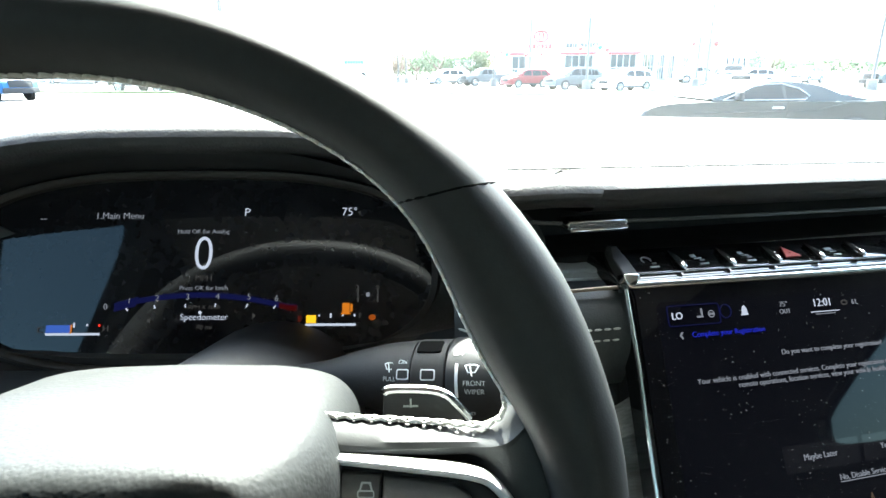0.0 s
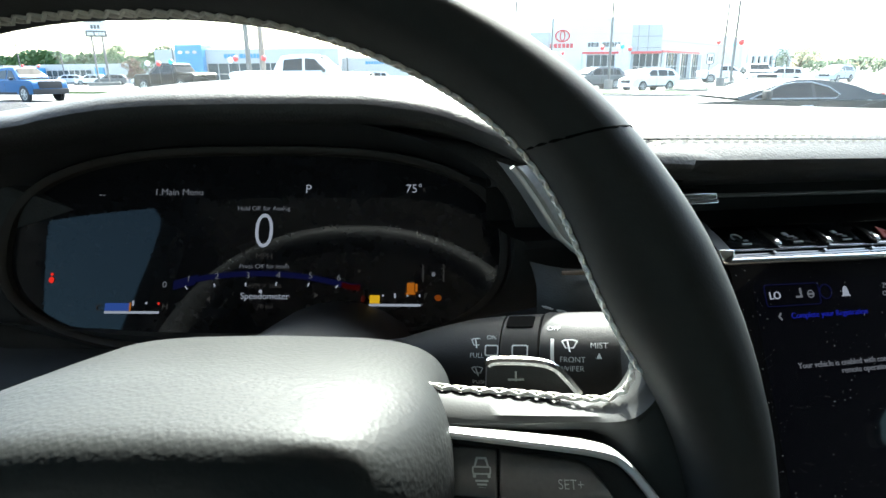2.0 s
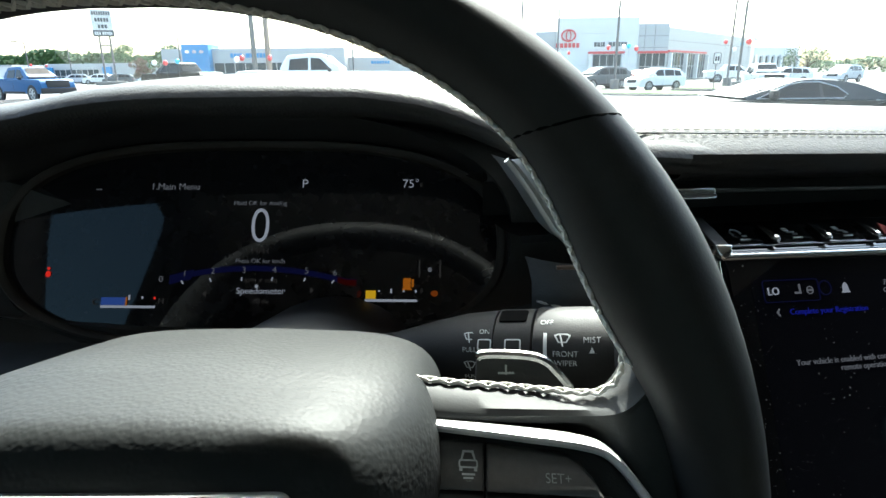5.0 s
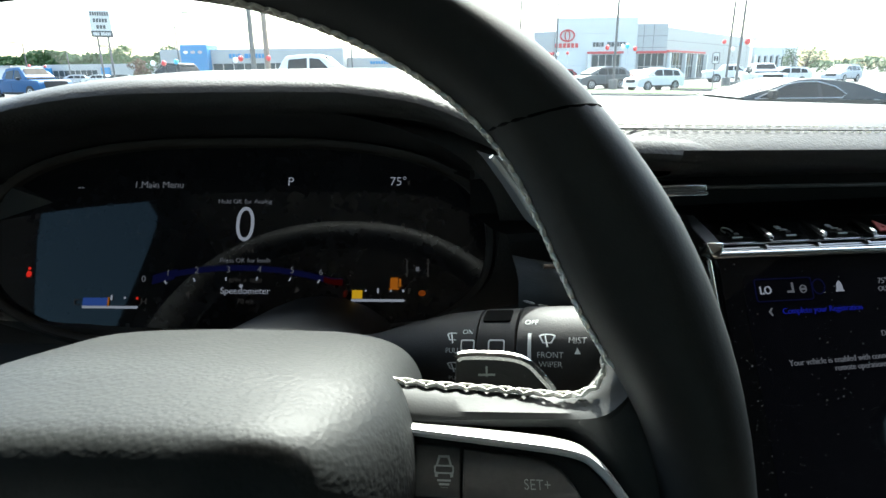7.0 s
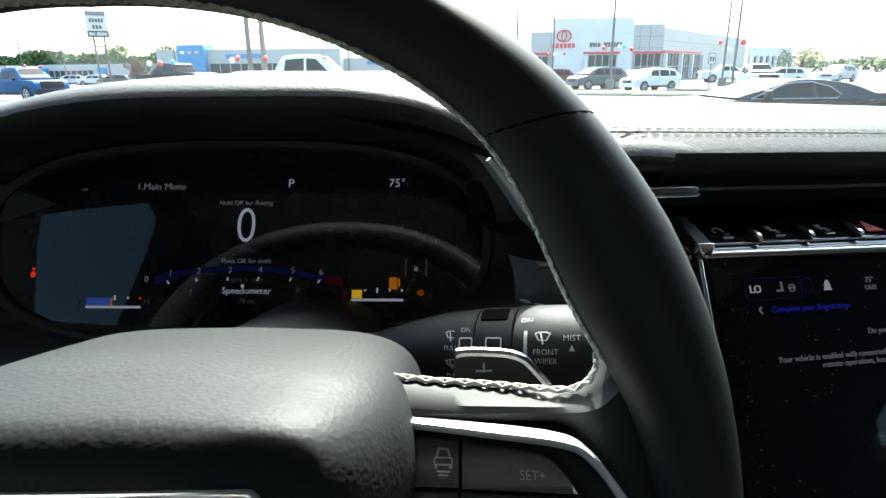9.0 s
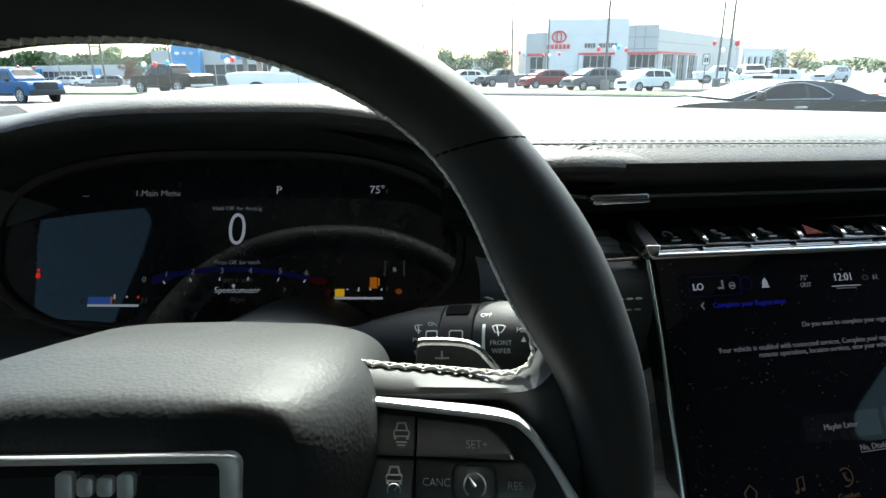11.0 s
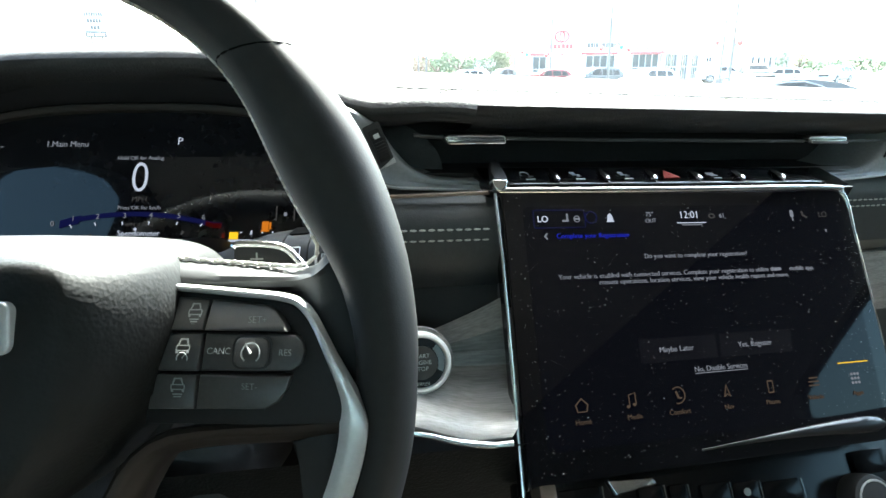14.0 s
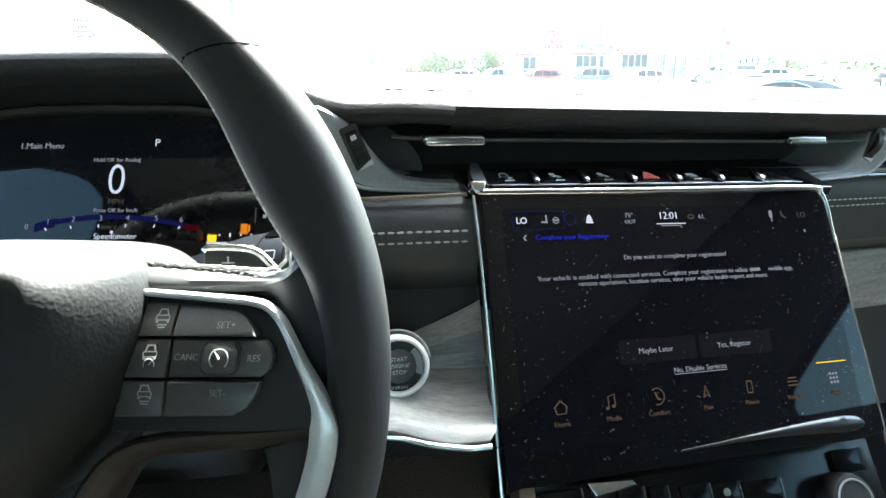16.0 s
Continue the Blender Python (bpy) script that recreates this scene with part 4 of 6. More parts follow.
def switch_row():
    """The sloping bank of gloss black switches over the touch screen."""
    a, b = DASH @ Vector((-0.0985, -0.0450, 0.000)), DASH @ Vector((-0.0985, -0.0545, 0.0300))
    m = axes(a, DASH.to_3x3() @ Vector((1, 0, 0)), a - b)
    s = thing("switch_bank", "row of gloss black switches with chrome dividers", "switch panel", m)
    length = 0.2220
    low = lambda x: -0.0218 - 0.0315 * (x + 0.0085)  # the bank slants a little against the dash
    top = lambda x: -0.0038 - 0.0360 * (x + 0.007)
    part("base", prism([(-0.022, low(-0.022) - 0.004), (length + 0.012, low(length) - 0.004), (length + 0.012, top(length) + 0.008), (-0.022, top(-0.022) + 0.006)], -0.0085, -0.0015, 0.0008), PIANO, s, "gloss black switch base")
    feet, heads = [-0.0128] + [0.0180 + 0.0318 * i for i in range(6)], [-0.0098] + [0.0206 + 0.0321 * i for i in range(6)]
    for i in range(7):
        x0, x1 = feet[i] + 0.0016, (feet[i + 1] if i < 6 else 0.212) - 0.0016
        u0, u1 = heads[i] + 0.0010, (heads[i + 1] if i < 6 else 0.212) - 0.0010
        w = x1 - x0
        key = part("switch", prism([(x0, low(x0) + 0.0004), (x1, low(x1) + 0.0004), (u1, top(u1)), (u0, top(u0))], -0.002, lambda x, y: 0.0010 - 9.0 * (y - (low(x) + top(x)) / 2) ** 2 / 1.0, 0.0008, 3), PIANO, s, "gloss black switch")
        if i < 6:
            f, h = feet[i + 1], heads[i + 1]
            edge = [Vector((f + (h - f) * k, low(f) * (1 - k) + (top(h) - 0.001) * k, 0.0026 - 0.0014 * k)) for k in (0.0, 0.08, 0.2, 0.4, 0.6, 0.8, 1.0)]
            part("divider", tube(edge, [0.0010, 0.0018, 0.0019, 0.0017, 0.0014, 0.0010, 0.0005], 8), CHROME, s, "bright chrome divider")
        cx, cy = (x0 + x1) / 2 - 0.001, (low(x0) + top(x0)) / 2 - 0.0005
        if i == 3:
            part("hazard_mark", ring_plate([(cx - 0.0058, cy - 0.0042), (cx + 0.0058, cy - 0.0042), (cx, cy + 0.0056)], [(cx - 0.0012, cy - 0.0016), (cx + 0.0012, cy - 0.0016), (cx, cy + 0.0008)], 0.0008, 0.0016), material("red_print", (0.34, 0.03, 0.015), 0.5, scale=300), key, "red hazard triangle", smooth=False)
        elif i < 5 and i != 3:
            bm = bmesh.new()
            if i == 0:
                tube([(cx + 0.0036 * math.cos(radians(q)), cy + 0.0010 + 0.0034 * math.sin(radians(q)), 0.0012) for q in range(-20, 231, 18)], 0.00045, 5, bm=bm)
                join(bm, moved(lettering("OFF", 0.0024, 0.0002), Matrix.Translation((cx + 0.004, cy - 0.0030, 0.0013))))
            elif i == 4:
                for q in range(4):
                    box(0.0012, 0.0036, 0.0004, (cx - 0.004 + 0.0022 * q, cy + 0.001, 0.0012), bm=bm)
                box(0.0070, 0.0010, 0.0004, (cx + 0.001, cy - 0.0022, 0.0012), bm=bm)
            else:
                box(0.0042, 0.0030, 0.0004, (cx - 0.001, cy + 0.0028, 0.0012), 0.0, bm=bm)
                box(0.0064, 0.0010, 0.0004, (cx + 0.001, cy - 0.0002, 0.0012), bm=bm)
                join(bm, moved(lettering("OFF", 0.0024, 0.0002), Matrix.Translation((cx + 0.003, cy - 0.0026, 0.0013))))
            for v in bm.verts:
                v.co.x, v.co.y = cx + (v.co.x - cx) * 0.72, cy + (v.co.y - cy) * 0.8
            part("pictogram", bm, ICON, key, "pale grey pictogram", smooth=False)
            part("indicator", box(0.0056, 0.0010, 0.0004, (cx + 0.002, low(cx) + 0.0045, 0.0008)), DIM_LEGEND, key, smooth=False)
    part("front_strip", tube([(-0.0085, low(-0.0085) - 0.0004, 0.0005), (length - 0.012, low(length) - 0.0002, 0.0005)], 0.0003, 8), GREY_PLASTIC, s, "thin bright strip below the switches")
    part("corner_cap", moved(prism([(-0.0230, -0.0275), (-0.0135, -0.0275), (-0.0120, -0.0140), (-0.0095, -0.001), (-0.0150, 0.000), (-0.0190, -0.012)], -0.010, 0.0040, 0.0014, 3), Matrix()), BLACK_PLASTIC, s, "dark corner wedge")


switch_row()


def touch_screen():
    s = thing("touch_screen", "dusty glossy black centre touch screen showing a registration page", "touch screen", SCREEN)
    # glass panel: rounded upper corner, slightly flared sides
    outline = spline([(-0.0665, -0.105), (-0.0662, -0.04), (-0.0655, 0.0325), (-0.0630, 0.0356), (0.05, 0.0364), (0.1460, 0.0374), (0.1555, 0.0340), (0.1590, 0.0250), (0.1615, -0.02), (0.1655, -0.095), (0.1600, -0.1085), (0.10, -0.1095), (0.0, -0.1095), (-0.060, -0.1095)], 5, True)
    poly = [(p.x, p.y) for p in outline]
    body = part("housing", prism(poly, -0.016, -0.0008, 0.0006), PIANO, s, "gloss black screen housing")
    glass = part("screen_glass", prism([(x * 0.994 + 0.0003, y * 0.99) for x, y in poly], -0.001, 0.0, 0.0003), GLASS_BLACK, s, "dusty glossy screen glass", smooth=False)
    top = spline([(-0.0670, 0.0377, -0.001), (0.05, 0.0384, -0.0005), (0.1470, 0.0396, -0.0005), (0.1575, 0.0362, -0.001), (0.1615, 0.0260, -0.002), (0.1630, 0.005, -0.003)], 10)
    part("top_trim", tube(top, [0.0019] * (len(top) - 12) + [0.0019 - 0.0008 * i / 12 for i in range(12)], 10), CHROME, s, "satin chrome upper trim")
    part("corner_cap", prism([(-0.0706, 0.0430), (-0.0700, 0.0388), (-0.0680, 0.0366), (-0.0655, 0.0366), (-0.0630, 0.0392), (-0.0620, 0.0430)], -0.004, lambda x, y: 0.0022 - 0.10 * abs(y - 0.0398), 0.0010, 3), BRIGHT_CHROME, s, "bright bevelled corner cap")
    side = [(-0.0690, 0.0380, -0.001), (-0.0684, 0.0, -0.001), (-0.0690, -0.105, -0.002), (-0.0690, -0.150, -0.003)]
    part("side_trim", tube(side, 0.0010, 8), CHROME, s, "thin chrome side trim")
    side = [(0.1640, 0.010, -0.003), (0.1655, -0.04, -0.003), (0.1690, -0.10, -0.003), (0.1700, -0.150, -0.004)]
    part("side_trim", tube(side, 0.0010, 8), CHROME, s, "thin chrome side trim")
    low = spline([(0.030, -0.1025, 0.0003), (0.09, -0.1000, 0.0012), (0.135, -0.1000, 0.0012), (0.152, -0.1010, 0.0004)], 8)
    part("lower_lip", tube(low, [0.0005 + 0.0038 * math.sin(math.pi * (i / (len(low) - 1)) ** 1.8) for i in range(len(low))], 10, flat=0.6), LIP_BLACK, s, "glossy swelling along the lower edge")
    Z = 0.0004
    part("backlight", prism(rounded(0.2080, 0.1240, 0.004, 4, (0.0490, -0.0335)), 0.00005, 0.0001), T_BACK, glass, "faint blue glow of the lit display", smooth=False)

    def txt(t, size, x, y, mat, name="screen_text", align='CENTER', bold=0.0):
        letters(name, t, size, (x, y), mat, glass, "", Z, align, 1.0, bold)

    def flat(name, bm, mat, label=""):
        if name in ("home_icon", "media_icon", "comfort_icon", "nav_icon", "phone_icon", "vehicle_icon", "apps_icon", "bell_icon", "seat_icon", "steering_icon"):
            k, ox = 0.8, {"home_icon": -0.0346, "media_icon": -0.0062, "comfort_icon": 0.0205, "nav_icon": 0.0505, "phone_icon": 0.0790, "vehicle_icon": 0.1080, "apps_icon": 0.1372, "bell_icon": -0.0047, "seat_icon": -0.0305, "steering_icon": -0.0245}[name]
            oy = 0.0217 if name in ("bell_icon", "seat_icon", "steering_icon") or max(v.co.y for v in bm.verts) > 0 else -0.0745
            if oy < 0 or name != "phone_icon":
                for v in bm.verts:
                    v.co.x, v.co.y = ox + (v.co.x - ox) * k, oy + (v.co.y - oy) * k
        part(name, bm, mat, glass, label, smooth=False)
    flat("status_frame", ring_plate(rounded(0.0300, 0.0100, 0.0014, 3, (-0.0345, 0.0216)), rounded(0.0292, 0.0092, 0.0010, 3, (-0.0345, 0.0216)), 0.0, Z), T_NIGHT)
    txt("LO", 0.0048, -0.0443, 0.0214, T_WHITE, bold=0.0001)
    seat = box(0.0012, 0.0046, 0.0003, (-0.0300, 0.0228, Z))
    box(0.0044, 0.0012, 0.0003, (-0.0315, 0.0202, Z), bm=seat)
    flat("seat_icon", seat, T_SOFT)
    flat("steering_icon", ring_plate(oval(0.0046, 0.0046, 20, (-0.0245, 0.0214)), oval(0.0034, 0.0034, 20, (-0.0245, 0.0214)), 0.0001, Z), T_SOFT)
    flat("steering_icon", box(0.0036, 0.0012, 0.0003, (-0.0245, 0.0214, Z)), T_SOFT)
    flat("driver_icon", ring_plate(oval(0.0070, 0.0070, 24, (-0.0160, 0.0222)), oval(0.0060, 0.0060, 24, (-0.0160, 0.0222)), 0.0001, Z), T_NIGHT)
    bell = prism([(-0.0077, 0.0190), (-0.0017, 0.0190), (-0.0026, 0.0204), (-0.0028, 0.0226), (-0.0037, 0.0244), (-0.0047, 0.0250), (-0.0057, 0.0244), (-0.0066, 0.0226), (-0.0068, 0.0204)], 0.0001, Z)
    flat("bell_icon", bell, T_WHITE)
    txt("75°", 0.0038, 0.0199, 0.0234, T_SOFT)
    txt("OUT", 0.0033, 0.0202, 0.0198, T_SOFT)
    txt("12:01", 0.0059, 0.0451, 0.0229, T_WHITE)
    flat("clock_line", box(0.0190, 0.0005, 0.0003, (0.0462, 0.0184, Z)), T_WHITE)
    flat("clock_line", box(0.0130, 0.0005, 0.0003, (0.0462, 0.0172, Z)), T_SOFT)
    flat("fan_icon", ring_plate(oval(0.0046, 0.0030, 14, (0.0600, 0.0222)), oval(0.0030, 0.0014, 14, (0.0600, 0.0222)), 0.0001, Z), T_DIM)
    txt("61", 0.0038, 0.0668, 0.0221, T_SOFT)
    mic = prism(rounded(0.0022, 0.0046, 0.0010, 4, (0.1159, 0.0230)), 0.0001, Z)
    box(0.0006, 0.0020, 0.0003, (0.1159, 0.0196, Z), bm=mic)
    flat("microphone_icon", mic, T_SOFT)
    flat("phone_icon", tube([(0.1232, 0.0246, Z), (0.1236, 0.0220, Z), (0.1262, 0.0204, Z)], 0.0006, 5), T_DIM)
    txt("LO", 0.0050, 0.1383, 0.0221, T_DIM)
    flat("back_arrow", prism([(-0.0445, 0.0122), (-0.0430, 0.0140), (-0.0424, 0.0136), (-0.0434, 0.0122), (-0.0424, 0.0108), (-0.0430, 0.0104)], 0.0001, Z), T_SOFT)
    txt("Complete your Registration", 0.0038, -0.0160, 0.0121, T_DEEP)
    txt("x", 0.0036, 0.1385, 0.0126, T_SOFT)
    txt("Do you want to complete your registration?", 0.0037, 0.0461, -0.0001, T_SOFT)
    txt("Your vehicle is enabled with connected services. Complete your registration to utilize the        mobile app,", 0.00376, 0.0424, -0.0098, T_SOFT)
    txt("remote operations, location services, view your vehicle health report and more.", 0.00374, 0.0446, -0.0133, T_SOFT)
    flat("word_bar", box(0.0062, 0.0017, 0.0003, (0.0975, -0.0098, Z)), T_SOFT)
    for x in (0.0255, 0.0750):
        flat("screen_button", prism(rounded(0.0470, 0.0125, 0.001, 3, (x, -0.0505)), 0.0, 0.0002), T_PANEL, "faint grey screen button")
    txt("Maybe Later", 0.0042, 0.0240, -0.0505, T_SOFT)
    txt("Yes, Register", 0.0042, 0.0737, -0.0508, T_SOFT)
    txt("No, Disable Services", 0.0040, 0.0496, -0.0620, T_SOFT)
    flat("underline", box(0.0330, 0.0004, 0.0003, (0.0496, -0.0640, Z)), T_SOFT)
    for t, x in (("Home", -0.0346), ("Media", -0.0060), ("Comfort", 0.0205), ("Nav", 0.0505), ("Phone", 0.0787), ("Vehicle", 0.1077), ("Apps", 0.1372)):
        txt(t, 0.0036, x, -0.0826, T_COPPER)
    y = -0.0745
    flat("home_icon", ring_plate([(-0.0392, y + 0.0004), (-0.0346, y + 0.0046), (-0.0300, y + 0.0004), (-0.0312, y - 0.0042), (-0.0380, y - 0.0042)], [(-0.0382, y + 0.0002), (-0.0346, y + 0.0036), (-0.0310, y + 0.0002), (-0.0318, y - 0.0036), (-0.0374, y - 0.0036)], 0.0001, Z), T_COPPER)
    note = tube([(-0.0085, y - 0.0034, Z), (-0.0085, y + 0.0036, Z), (-0.0040, y + 0.0046, Z), (-0.0040, y - 0.0024, Z)], 0.0004, 5)
    for x, dy in ((-0.0095, -0.0036), (-0.0050, -0.0026)):
        join(note, prism(oval(0.0026, 0.0020, 12, (x, y + dy)), 0.0001, Z))
    flat("media_icon", note, T_COPPER)
    flat("comfort_icon", tube([(0.0205 + 0.0052 * math.cos(radians(q)), y + 0.0004 + 0.0052 * math.sin(radians(q)), Z) for q in range(-110, 141, 16)], 0.0004, 5), T_COPPER)
    flat("comfort_icon", tube([(0.0192, y + 0.0030, Z), (0.0205, y - 0.0010, Z), (0.0228, y - 0.0016, Z)], 0.0007, 5), T_COPPER)
    flat("nav_icon", tube([(0.0482, y - 0.0036, Z), (0.0505, y + 0.0040, Z), (0.0528, y - 0.0036, Z), (0.0505, y - 0.0018, Z)], 0.0004, 5, closed=True), T_COPPER)
    flat("phone_icon", ring_plate(rounded(0.0046, 0.0086, 0.0008, 3, (0.0787, y)), rounded(0.0036, 0.0066, 0.0004, 3, (0.0787, y)), 0.0001, Z), T_COPPER)
    for dy, w in ((0.003, 0.007), (0.0005, 0.0085), (-0.002, 0.0085)):
        flat("vehicle_icon", box(w, 0.0010, 0.0003, (0.1077, y + dy, Z)), T_COPPER)
    for i in range(9):
        flat("apps_icon", prism(oval(0.0020, 0.0020, 10, (0.1344 + 0.0028 * (i % 3), y + 0.0030 - 0.0030 * (i // 3))), 0.0001, Z), T_SOFT)
    flat("marker_line", box(0.0215, 0.0006, 0.0003, (0.1375, -0.0655, Z)), T_YELLOW)
    # dust: pale specks strewn over the glass
    rnd = random.Random(4)
    bm = bmesh.new()
    for i in range(1900):
        x, yy = rnd.uniform(-0.062, 0.160), 0.036 - 0.142 * rnd.random() ** 0.75
        if rnd.random() < 0.15:
            x = rnd.choice((rnd.uniform(-0.064, -0.05), rnd.uniform(0.145, 0.158)))
        r = rnd.choice((0.00006, 0.00007, 0.00009, 0.00011, 0.00015, 0.00026)) * rnd.uniform(0.7, 1.3)
        k = rnd.uniform(0, 6)
        q = [bm.verts.new((x + r * math.cos(k + a) * rnd.uniform(0.7, 1.6), yy + r * math.sin(k + a), 0.00025)) for a in (0, 1.6, 3.1, 4.7)]
        bm.faces.new(q)
    dust = part("dust", bm, material("pale_dust", (0.33, 0.33, 0.315), 0.9, scale=500), glass, "pale specks of dust", smooth=False)
    tagged(dust, kind="stuff")
    # back of the stack
    part("stack_core", box(0.205, 0.16, 0.06, (0.06, -0.04, -0.05), 0.004), BLACK_PLASTIC, s, "black stack behind the screen")


touch_screen()


def climate_panel():
    m = SCREEN @ Matrix.Translation((0.05, -0.140, -0.010)) @ Matrix.Rotation(radians(-8), 4, 'X')
    c = thing("climate_panel", "gloss black climate panel with keys and a round knob", "control panel", m)
    part("panel", box(0.236, 0.060, 0.012, (0, 0, -0.006), 0.002), SATIN_BLACK, c, "gloss black panel")
    # the row of keys drops a little towards the passenger, as the panel does
    for x, w in ((-0.088, 0.030), (-0.046, 0.016), (-0.030, 0.012), (-0.008, 0.019), (0.011, 0.018), (0.034, 0.026)):
        y = 0.0160 - 0.08 * (x + 0.05)
        part("key", prism(rounded(w - 0.0015, 0.0110, 0.0015, 4, (x, y)), -0.001, 0.0018, 0.0006), SATIN_BLACK, c, "gloss black climate key")
        part("key_edge", box(0.0007, 0.0100, 0.0005, (x + w / 2, y, 0.0018)), CHROME, c, smooth=False)
    part("pictogram", prism(oval(0.0044, 0.0040, 16, (0.0110, 0.0115)), 0.0018, 0.0021), DIM_LEGEND, c, "pale round pictogram", smooth=False)
    part("key_plate", prism([(-0.0700, 0.0265), (-0.0440, 0.0250), (-0.0420, 0.0220), (-0.0560, 0.0205), (-0.0660, 0.0190)], 0.0005, 0.0030, 0.0008), CHROME, c, "scuffed metal key plate")
    part("bright_line", tube([(-0.092, 0.0095, 0.0020), (-0.075, 0.0085, 0.0024)], 0.0007, 6), CHROME, c, "short bright line")
    kx, ky = 0.0830, -0.0020
    k = part("knob", moved(loft([[(r * math.cos(2 * math.pi * i / 36), r * math.sin(2 * math.pi * i / 36), z) for i in range(36)] for r, z in ((0.0150, -0.002), (0.0146, 0.009), (0.0138, 0.0112), (0.0110, 0.0120))], True, (True, True)), Matrix.Translation((kx, ky, 0))), BLACK_PLASTIC, c, "round ribbed black knob")
    part("knob_ring", tube([(kx + 0.0112 * math.cos(2 * math.pi * i / 36), ky + 0.0112 * math.sin(2 * math.pi * i / 36), 0.0120) for i in range(36)], 0.0006, 6, closed=True), GREY_PLASTIC, k, "dull metal knob ring")
    # the bracket's brown is a reflection of the seats, put into the colour
    part("corner_bracket", prism(rounded(0.0085, 0.030, 0.002, 4, (-0.1065, 0.0150)), 0.0, 0.0125, 0.0008), BROWN, c, "satin corner bracket with a brown reflection in its colour")
    part("side_key", prism(rounded(0.024, 0.013, 0.002, 4, (0.0980, 0.0175)), -0.001, 0.002, 0.0006), SATIN_BLACK, c, "gloss black key beside the knob")


climate_panel()


# ---- panel between wheel and screen ----
def driver_panel():
    base = axes((0.1000, 0.262, 1.192), (0.975, 0.21, -0.03), (0, 0, 1))  # x back towards the column is negative
    p = thing("driver_trim_panel", "stitched black leather panel over grey open-pore wood trim", "dashboard trim", base)

    def run(prof, x0=-0.078, x1=-0.001, n=8, warp=None):
        w = warp or (lambda x, z: z)
        return loft([[Vector((x0 + (x1 - x0) * i / n, w(x0 + (x1 - x0) * i / n, z), -y)) for y, z in prof] for i in range(n + 1)], False)

    def sag(x, z):
        """The wood's upper edge dips and its lower edge rises away from the screen."""
        k = max(0, min(1, (-0.010 - x) / 0.045))
        return z - 0.026 * k ** 0.8 * max(0, min(1, (z + 0.066) / 0.030)) + 0.0105 * max(0, min(1, (-0.018 - x) / 0.040)) ** 1.4 * max(0, min(1, (-0.070 - z) / 0.012)) + 0.0022 * (z < -0.075)
    away = lambda x: 34.0 * max(0.0, -0.066 - x) ** 2  # the panel swings back towards the display
    bm = run([(0.014, 0.016), (0.008, 0.0130), (0.002, 0.008), (0.000, 0.0), (-0.001, -0.012), (0.001, -0.022), (0.006, -0.032), (0.016, -0.040)], -0.086, -0.001, 14)
    for v in bm.verts:
        v.co.z -= away(v.co.x)
    part("leather_face", bm, LEATHER, p, "grained black leather face")
    part("chrome_line", tube([(-0.078, 0.0165, -0.0085), (-0.06, 0.0168, -0.0075), (-0.003, 0.0180, -0.0085)], 0.0010, 8), BROWN, p, "thin brown line over the leather")
    bm = bmesh.new()
    for z in (0.0005, -0.0052):
        stitches(bm, [(-0.0852 + 0.0048 * i, z, 0.0004 - away(-0.0852 + 0.0048 * i)) for i in range(17)], 0.0006, 0.78, 5)
    part("stitching", bm, THREAD, p, "twin rows of pale stitching")
    wood = [(0.022, -0.034), (0.016, -0.040), (0.0115, -0.048), (0.0125, -0.058), (0.0150, -0.066), (0.0120, -0.0735), (0.0, -0.0795), (-0.014, -0.0830), (-0.027, -0.0845), (-0.033, -0.0855), (-0.036, -0.0880), (-0.034, -0.0905)]
    wood = [(y - 0.022, z) for y, z in wood]
    bm = run(wood, -0.072, 0.0, 24, sag)
    for v in bm.verts:
        v.co.x += (v.co.x / 0.072 + 1) * (0.017 - 0.026 * max(0, min(1, (-0.072 - v.co.y) / 0.013)))
    part("wood_trim", bm, WOOD, p, "grey open-pore wood trim")
    edge = [(-0.072, -0.0765, 0.0570), (-0.052, -0.0800, 0.0575), (-0.036, -0.0855, 0.0580), (-0.020, -0.0888, 0.0583), (-0.013, -0.0890, 0.0583), (-0.0085, -0.0890, 0.0583)]
    part("chrome_edge", tube(spline(edge, 6), 0.0016, 8), CHROME, p, "thin chrome edge under the wood")
    part("recess", run([(0.010, -0.030), (0.004, -0.045), (-0.001, -0.060), (-0.004, -0.075)]), BLACK_PLASTIC, p, "dark recess over the wood")
    part("knee_panel", run([(-0.056, -0.0915), (-0.050, -0.105), (-0.040, -0.135), (-0.035, -0.20), (-0.03, -0.35)], -0.2, 0.0), KNEE_SKIN, p, "grained black knee panel")
    # start button
    at = Vector((0.0569, 0.2215, 1.1352))
    m = axes(at, (0.97, 0.22, -0.02), (-0.1, 0.30, 1)) @ Matrix.Scale(0.842, 4)
    b = thing("start_button", "round chrome-ringed engine start button", "start button", m)
    circle = lambda r, z, n=48: [(r * math.cos(2 * math.pi * i / n), r * math.sin(2 * math.pi * i / n), z) for i in range(n)]
    part("recess", loft([circle(0.0206, -0.007), circle(0.0200, -0.0042), circle(0.0188, -0.0052), circle(0.0170, -0.0060)], True, (False, True)), WOOD, b, "dished wood round the button")
    ring = part("ring", loft([circle(0.0178, -0.007), circle(0.0178, 0.0020), circle(0.0172, 0.0032), circle(0.0160, 0.0036), circle(0.0150, 0.0030), circle(0.0144, 0.0)]), material("satin_silver_ring", (0.84, 0.84, 0.82), 0.4, metal=0.0, scale=200, wear=0.04), b, "knurled bright chrome ring")
    part("face", loft([circle(0.0146, -0.002), circle(0.0144, 0.0012)], True, (True, True)), BUTTON_BLACK, b, "gloss black button face", smooth=False)
